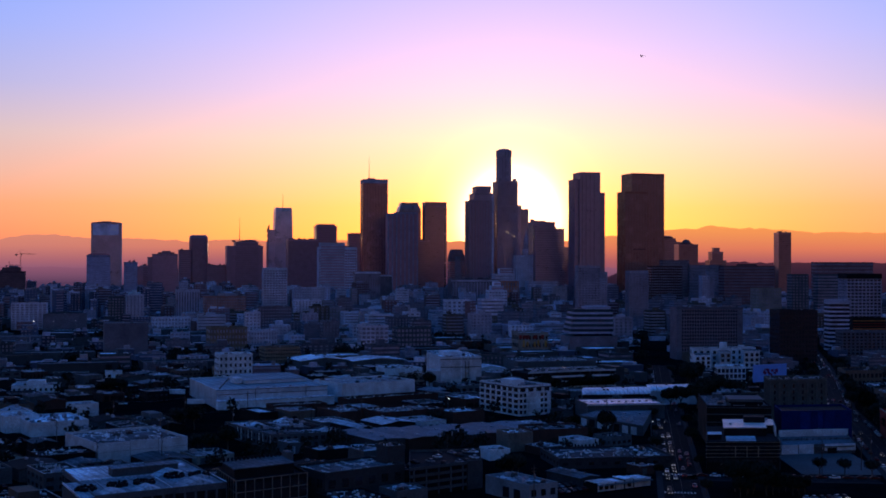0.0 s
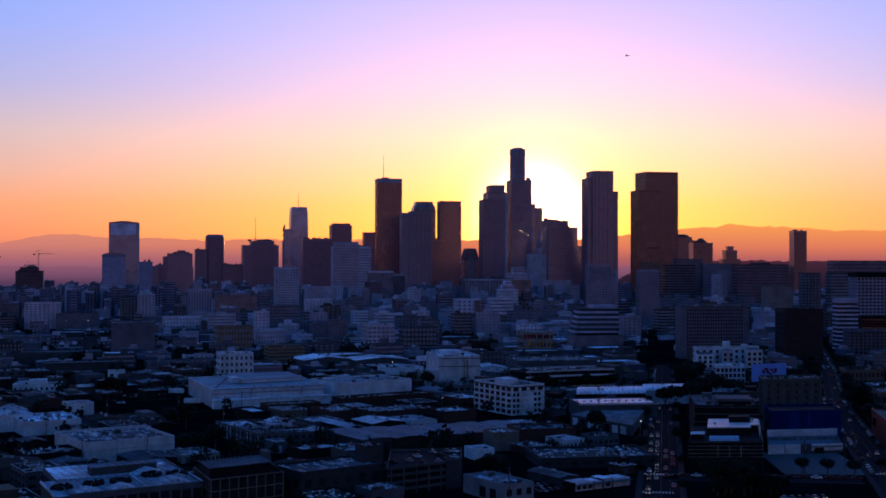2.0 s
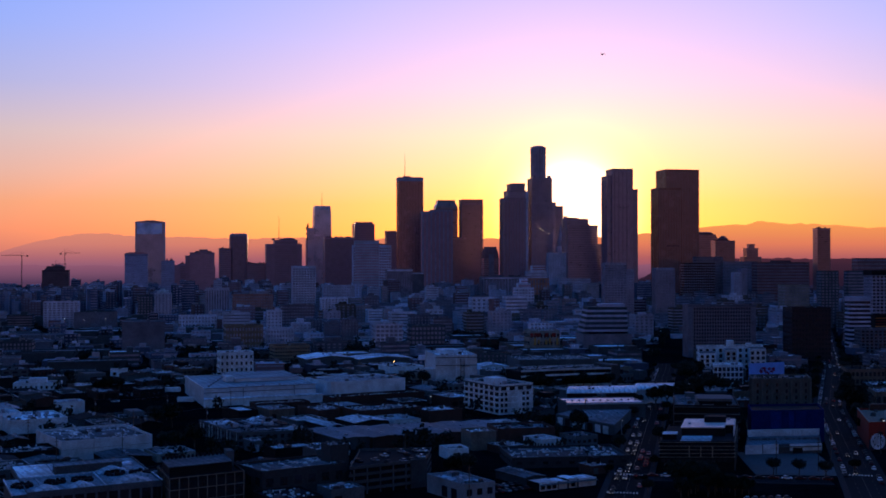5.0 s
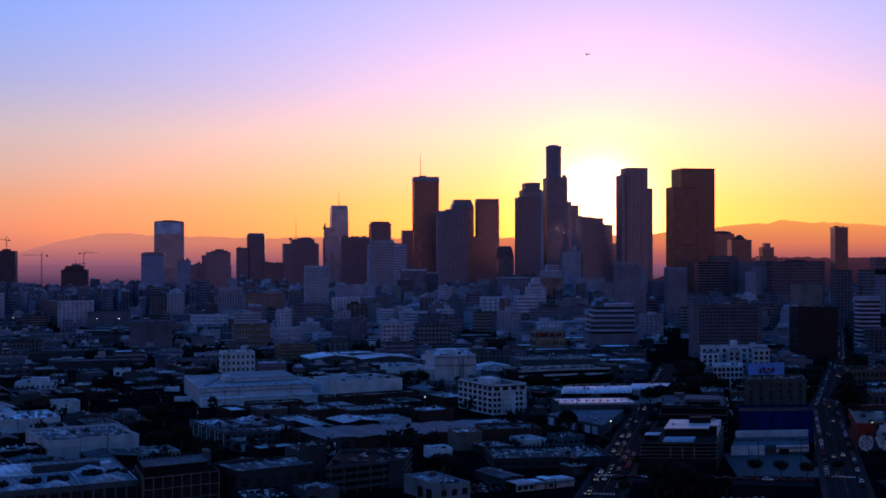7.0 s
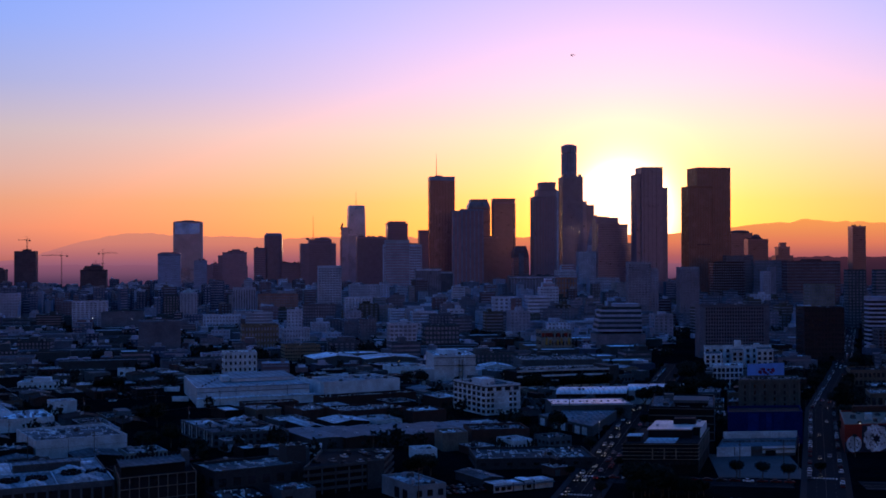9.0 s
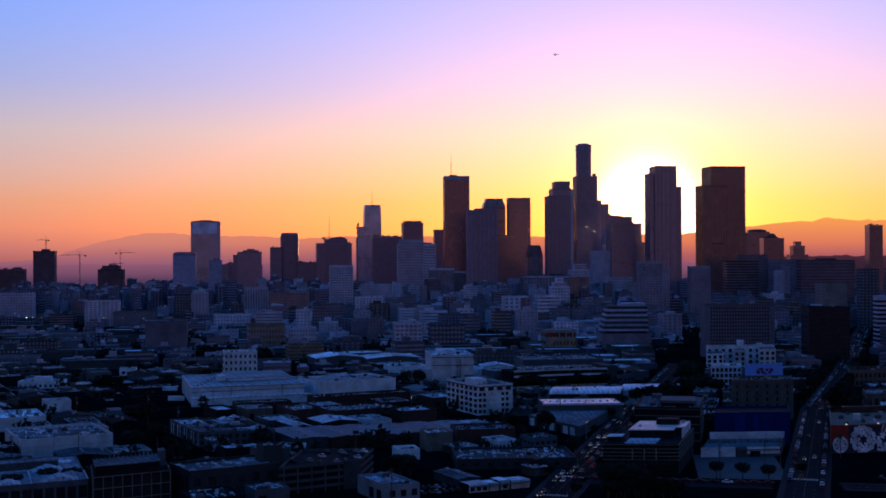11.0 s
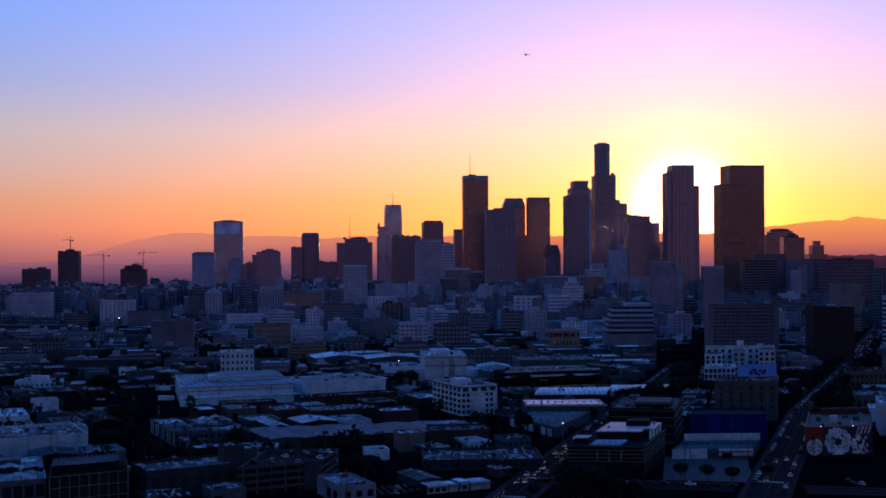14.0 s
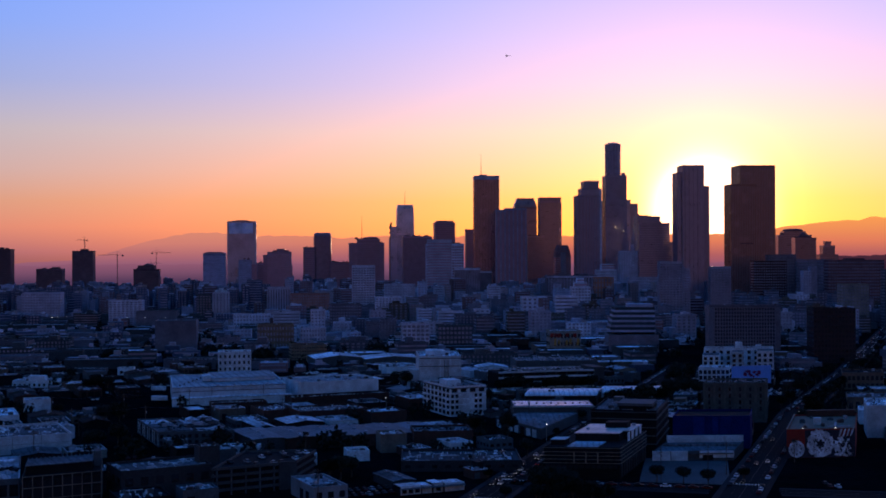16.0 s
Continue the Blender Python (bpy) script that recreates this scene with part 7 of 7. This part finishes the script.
# ======================= cars =======================
def car(paint, label, lights):
    t = thing("car", 0, 0, 0, label, "car", "cars")
    def ring(y, w, z0, z1):
        return [(-w, y, z0), (w, y, z0), (w, y, z1), (-w, y, z1)]
    shell = part("body", Build().loft([ring(-2.25, 0.78, 0.45, 0.75), ring(-2.1, 0.88, 0.3, 0.88), ring(-1.0, 0.92, 0.28, 0.95), ring(1.2, 0.92, 0.28, 0.95), ring(2.05, 0.9, 0.3, 0.9), ring(2.25, 0.8, 0.4, 0.8)]).box(-0.66, -0.42, 1.42, 0.66, 1.18, 1.47), paint, t)
    part("cabin", Build().loft([[(-0.84, -1.15, 0.95), (0.84, -1.15, 0.95), (0.84, 1.75, 0.95), (-0.84, 1.75, 0.95)], [(-0.66, -0.45, 1.42), (0.66, -0.45, 1.42), (0.66, 1.2, 1.42), (-0.66, 1.2, 1.42)]]), CARGLASS, t)
    for sx in (-1, 1):
        for y in (-1.35, 1.4):
            part("wheel", Build().tube((sx * 0.7, y, 0.33), (sx * 0.93, y, 0.33), 0.33, k=10), RUBBER, t)
        if lights:
            part("headlight", Build().mid(sx * 0.6, -2.24, 0.58, 0.26, 0.12, 0.74), HEAD, shell)
            part("tail_light", Build().mid(sx * 0.62, 2.22, 0.62, 0.24, 0.12, 0.76), TAIL, shell)
    return t


CARS = [car(CARPAINT[0], "white car with dark windows", False), car(CARPAINT[1], "silver car with dark windows", False),
        car(CARPAINT[2], "black car with dark windows", False), car(CARPAINT[3], "red car with dark windows", False)]
LIT = [car(CARPAINT[1], "silver car driving with its lights on", True), car(CARPAINT[2], "black car driving with its lights on", True)]
for i, c in enumerate(CARS + LIT):
    c.matrix_world = pose(200 + 3.2 * i, 455 + i * 0.2, 0, 0, 0, 0)
rng = random.Random(8)


def drive(street, s, side, flip, lit=True):
    u = Vector(street[1]) - Vector(street[0])
    turn = math.degrees(math.atan2(u.y, u.x)) - 90
    x, y = street_point(*street, s, side)
    copy_thing(rng.choice(LIT if lit else CARS), pose(x, y, 0.05, 0, 0, turn + (180 if flip else 0)))


s = 20.0
while s < 460:
    for side, flip in ((-5.2, False), (-2.0, False), (2.0, True), (5.2, True)):
        if rng.random() < (0.42 if s < 240 and side < 0 else 0.2):
            drive(ST1, s + rng.uniform(-1.5, 1.5), side, flip)
    s += 8.5
s = 60.0
while s < 318:
    for side, flip in ((-6.6, False), (6.6, True)):
        if rng.random() < 0.75:
            drive(ST2, s, side, flip, False)
    if rng.random() < 0.16:
        drive(ST2, s, rng.choice((-2.2, 2.2)), False)
    s += 7.0
for i in range(34):
    if rng.random() < 0.55:
        drive(ST3, 6 + i * 8.0, -6.4 if i % 2 else 6.4, bool(i % 2), False)
    if rng.random() < 0.2:
        drive(ST3, 6 + i * 8.0, rng.choice((-2.2, 2.2)), bool(i % 3))
for i in range(14):
    x, y = street_point((168.0, 508.0), (248.0, 492.0), 8 + i * 5.6, -2.5)
    copy_thing(rng.choice(CARS), pose(x, y, 0.05, 0, 0, 78))
for x, y, a, w, d, k, z in DECK:
    c, q = math.cos(radians(a)), math.sin(radians(a))
    for i in range(int((w - 4) / 2.9)):
        for j in range(4 if d > 30 else 3):
            if rng.random() < 0.6:
                u, v = -w / 2 + 3 + i * 2.9, -d / 2 + 4 + j * (d - 8) / (3 if d > 30 else 2)
                u += k * v
                copy_thing(rng.choice((CARS[0], CARS[0], CARS[0], CARS[1], CARS[2])), pose(x + u * c - v * q, y + u * q + v * c, z, 0, 0, a + rng.choice((0, 180))))
for i in range(9):
    for j in range(4):
        if rng.random() < 0.55:
            f, g = (i + 0.7) / 9.6, (j + 0.5) / 4.2
            x, y = ((1 - g) * ((1 - f) * GQ[0][k] + f * GQ[1][k]) + g * ((1 - f) * GQ[3][k] + f * GQ[2][k]) for k in (0, 1))
            copy_thing(rng.choice((CARS[0], CARS[1], CARS[1], CARS[2], CARS[2])), pose(x, y, 10.4, 0, 0, 30 + rng.choice((0, 180))))
for i in range(14):
    copy_thing(rng.choice(CARS), pose(48 + (i % 7) * 2.8, 537 + (i // 7) * 12 + rng.uniform(-0.4, 0.4), 0.0, 0, 0, 8 + rng.choice((0, 180))))
for i in range(16):
    copy_thing(CARS[(1, 2, 2, 3)[i % 4]], pose(98 + (i % 8) * 2.9, 474 + (i % 8) * 1.4 + (i // 8) * 11, 0.0, 0, 0, 27))
for i in range(7):
    for j in range(4):
        if rng.random() < 0.6:
            u, v = -10 + i * 3.1, -14 + j * 9.5
            c, q = math.cos(radians(-20)), math.sin(radians(-20))
            copy_thing(rng.choice((CARS[0], CARS[1], CARS[2])), pose(366 + u * c - v * q, 850 + u * q + v * c, 0.06, 0, 0, -20 + rng.choice((0, 180))))
crowd = [Build() for _ in CARPAINT]
panes = Build()


def far_car(x, y, z, a):
    """Body and cabin of a car that stands among countless others."""
    c, q = math.cos(radians(a)), math.sin(radians(a))

    def put(b, rings):
        n = len(b.v)
        b.loft(rings)
        b.v[n:] = [(x + u * c - v * q, y + u * q + v * c, z + h) for u, v, h in b.v[n:]]
    put(crowd[rng.choice((0, 0, 0, 1, 1, 2, 2, 3))], [[(-w0, v, 0.3), (w0, v, 0.3), (w0, v, h), (-w0, v, h)] for w0, v, h in ((0.8, -2.2, 0.75), (0.9, -1.0, 0.95), (0.9, 1.3, 0.95), (0.82, 2.2, 0.85))])
    put(panes, [[(-0.82, -1.1, 0.95), (0.82, -1.1, 0.95), (0.82, 1.7, 0.95), (-0.82, 1.7, 0.95)], [(-0.66, -0.4, 1.44), (0.66, -0.4, 1.44), (0.66, 1.2, 1.44), (-0.66, 1.2, 1.44)]])


for x, y, w, d, a in OPEN:
    if not 720 < y < 1700:
        continue
    c, q = math.cos(radians(a)), math.sin(radians(a))
    for i in range(int(w / 3.0)):
        for v in (-d * 0.36, -d * 0.1, d * 0.3):
            if rng.random() < 0.6:
                u = -w / 2 + 2 + i * 3.0
                far_car(x + u * c - v * q, y + u * q + v * c, terrain(y), a + rng.choice((0, 180)))
for p, q, side in ((*ST4, 5.9), (*ST4, -5.9), (*ST3, 6.2), (*ST3, -6.2), (*ST1, -6.3), (*ST4, 1.8), (*ST4, -1.8)):
    length = (Vector(q) - Vector(p)).length
    turn = math.degrees(math.atan2(q[1] - p[1], q[0] - p[0])) - 90
    s = 8.0 if p[1] > 700 else 250.0
    while s < length - 8:
        if rng.random() < (0.65 if abs(side) > 3 else 0.25):
            x, y = street_point(p, q, s, side)
            far_car(x, y, 0.05, turn)
        s += 7.0
for b, m in zip(crowd, CARPAINT):
    solid("parked_car", b, m, "countless parked cars on far streets and lots", "cars", "stuff")
solid("car_window", panes, CARGLASS, "dark windows of countless parked cars", "cars", "stuff")
for x, y, w, d, a in OPEN:
    if y > 720:
        continue
    c, q = math.cos(radians(a)), math.sin(radians(a))
    for i in range(int(w / 3.2)):
        for j in (-1, 1):
            if rng.random() < 0.45:
                u, v = -w / 2 + 2 + i * 3.2, j * d * 0.28
                copy_thing(rng.choice(CARS), pose(x + u * c - v * q, y + u * q + v * c, 0.0, 0, 0, a + rng.choice((0, 180))))


for i in range(26):
    x, y = street_point(*ST4, 40 + i * 22, rng.choice((-5.2, -2.0, 2.0, 5.2)))
    copy_thing(rng.choice(LIT), pose(x, y, 0.05, 0, 0, -21 + (180 if i % 3 else 0)))


# ======================= lamps, poles, cranes, helicopter =======================
def street_lamp(h, glow):
    t = thing("street_lamp", 0, 0, 0, "tall street lamp with a glowing head", "lamp", "street lamps")
    part("pole", Build().tube((0, 0, 0), (0, 0, h), 0.12, 0.08, 8), GALV, t)
    part("arm", Build().tube((0, 0, h - 0.1), (0, -1.8, h + 0.3), 0.06, 0.05, 6), GALV, t)
    head = part("lamp_head", Build().mid(0, -2.0, h + 0.2, 0.4, 0.9, h + 0.4), GALV, t)
    part("glowing_lens", Build().mid(0, -2.05, h + 0.02, 0.42, 0.6, h + 0.198), glow, head)
    return t


L1, L2 = street_lamp(9, LAMP), street_lamp(8, WARM)
L1.matrix_world = pose(188.5, 624, 0)
L2.matrix_world = pose(83, 1019, 0)
for x, y in ((119, 958), (96, 742), (300, 700), (23, 1285), (-15, 1168), (2, 1168), (40, 1250)):
    copy_thing(L1 if (x + y) % 3 else L2, pose(x, y, 0))
for x, y in ((-336, 1666), (-309, 1658), (-279, 1651), (-450, 1690), (-441, 1690), (-429, 1690)):
    t = thing("floodlight", x, y, 0, "bright white floodlight on a tall mast", "lamp", "floodlights")
    part("mast", Build().tube((0, 0, 0), (0, 0, 13.6), 0.25, 0.15, 8), GALV, t)
    part("lamp_head", Build().mid(0, -0.3, 13.2, 1.8, 0.3, 14.6), GALV, t)
    part("glowing_lens", Build().mid(0, -0.55, 13.6, 0.6 if x > -400 else 0.4, 0.18, 14.0), LAMP, t)


def utility_pole(h):
    t = thing("utility_pole", 0, 0, 0, "dark wooden utility pole with cross arms", "pole", "utility poles")
    part("post", Build().tube((0, 0, 0), (0, 0, h), 0.2, 0.14, 8), WOOD, t)
    part("cross_arm", Build().mid(0, 0, h - 1.2, 2.6, 0.14, h - 1.0), WOOD, t)
    part("cross_arm", Build().mid(0, 0, h - 2.4, 2.2, 0.14, h - 2.2), WOOD, t)
    part("transformer", Build().tube((0.35, 0, h - 4.4), (0.35, 0, h - 3.2), 0.28, k=10), GALV, t)
    return t


POLE = utility_pole(15)
POLE.matrix_world = pose(-83, 545, 0, 0, 0, 27)
POLES = [(-83, 545), (231, 510), (-57, 560), (-112, 610), (-66, 640), (-30, 655), (5, 668), (-98, 700), (-60, 715), (-25, 735), (92, 456), (170, 640), (252, 516), (262, 527), (182, 690), (40, 690)]
for x, y in POLES[1:]:
    copy_thing(POLE, pose(x, y, 0, 0, 0, 27))
b = Build()
for p, q in (((-83, 545), (-57, 560)), ((-66, 640), (-30, 655)), ((-30, 655), (5, 668)), ((-98, 700), (-60, 715)), ((-60, 715), (-25, 735))):
    for o in (-1.1, 0, 1.1):
        prev = None
        for i in range(7):
            f = i / 6
            pt = (p[0] + (q[0] - p[0]) * f + o * 0.4, p[1] + (q[1] - p[1]) * f + o, 14.0 - 1.2 * 4 * f * (1 - f))
            if prev:
                b.tube(prev, pt, 0.02, k=3)
            prev = pt
solid("overhead_wire", b, STEEL, "thin overhead wires between poles", "wire", "stuff")


def crane(x, y, z, h, jib, turn):
    t = thing("tower_crane", x, y, turn, "slim construction tower crane with a long jib", "crane", "cranes", z)
    b = Build()
    for sx in (-0.9, 0.9):
        for sy in (-0.9, 0.9):
            b.tube((sx, sy, 0), (sx, sy, h), 0.22, k=4)
    n = int(h / 3)
    for i in range(n):
        s = 0.9 if i % 2 else -0.9
        b.tube((-s, -0.9, h * i / n), (s, -0.9, h * (i + 1) / n), 0.14, k=4)
        b.tube((-0.9, s, h * i / n), (-0.9, -s, h * (i + 1) / n), 0.14, k=4)
    part("lattice_mast", b, STEEL, t)
    b = Build()
    b.tube((-jib * 0.32, 0, h), (jib, 0, h), 0.35, k=4).tube((0, 0, h + 1.8), (jib, 0, h + 0.3), 0.25, k=4)
    for i in range(12):
        u = jib * i / 12
        b.tube((u, 0, h), (u + jib / 24, 0, h + 1.8 * (1 - u / jib)), 0.12, k=4)
    beam = part("jib", b, STEEL, t)
    part("peak", Build().tube((0, 0, h), (0, 0, h + 9), 0.5, 0.2, 4).tube((0, 0, h + 9), (jib * 0.7, 0, h + 0.6), 0.1, k=3).tube((0, 0, h + 9), (-jib * 0.3, 0, h + 0.3), 0.1, k=3), STEEL, t)
    part("counterweight", Build().mid(-jib * 0.28, 0, h - 3, 4, 2, h), GREY, beam)
    part("cab", Build().mid(1.6, -1, h - 2.6, 1.6, 1.6, h - 0.4), GREY, t)


crane(-784, 2850, terrain(2850) + 116.6, 22, 24, 165)
crane(-691, 2800, terrain(2800), 103, 46, 175)
crane(-573, 2700, terrain(2700), 108, 32, 20)
crane(-640, 2900, terrain(2900), 82, 24, 10)

t = thing("helicopter", 167.7, 571.2, 0, "small dark helicopter hovering in the bright sky", "helicopter", "", 191.9)
t.matrix_world = pose(167.7, 571.2, 191.9, 0, 6, 8)
def oval(x, w, z0, z1):
    return [(x, w * math.cos(u), (z0 + z1) / 2 + (z1 - z0) / 2 * math.sin(u)) for u in [2 * math.pi * i / 10 for i in range(10)]]
part("cabin", Build().loft([oval(-0.85, 0.05, -0.1, 0.1), oval(-0.6, 0.25, -0.28, 0.22), oval(-0.1, 0.3, -0.3, 0.3), oval(0.3, 0.18, -0.1, 0.25), oval(0.5, 0.08, 0.02, 0.18)]), STEEL, t)
boom = part("tail_boom", Build().tube((0.4, 0, 0.1), (1.5, 0, 0.16), 0.08, 0.04, 8), STEEL, t)
part("tail_fin", Build().box(1.4, -0.02, 0.05, 1.6, 0.02, 0.45), STEEL, boom)
shaft = part("rotor_mast", Build().tube((-0.1, 0, 0.28), (-0.1, 0, 0.5), 0.05), STEEL, t)
for a in (20, 200):
    c, q = math.cos(radians(a)), math.sin(radians(a))
    part("rotor_blade", Build().loft([[(-0.1 - q * 0.06, c * 0.06, 0.48), (-0.1 + q * 0.06, -c * 0.06, 0.48), (-0.1 + c * 1.4 + q * 0.05, q * 1.4 - c * 0.05, 0.48), (-0.1 + c * 1.4 - q * 0.05, q * 1.4 + c * 0.05, 0.48)],
                                      [(-0.1 - q * 0.06, c * 0.06, 0.51), (-0.1 + q * 0.06, -c * 0.06, 0.51), (-0.1 + c * 1.4 + q * 0.05, q * 1.4 - c * 0.05, 0.51), (-0.1 + c * 1.4 - q * 0.05, q * 1.4 + c * 0.05, 0.51)]]), STEEL, shaft)
for sy in (-0.25, 0.25):
    part("skid", Build().tube((-0.6, sy, -0.42), (0.4, sy, -0.42), 0.03), STEEL, t)
    part("skid_strut", Build().tube((-0.1, sy, -0.42), (-0.1, sy * 0.7, -0.2), 0.025), STEEL, t)
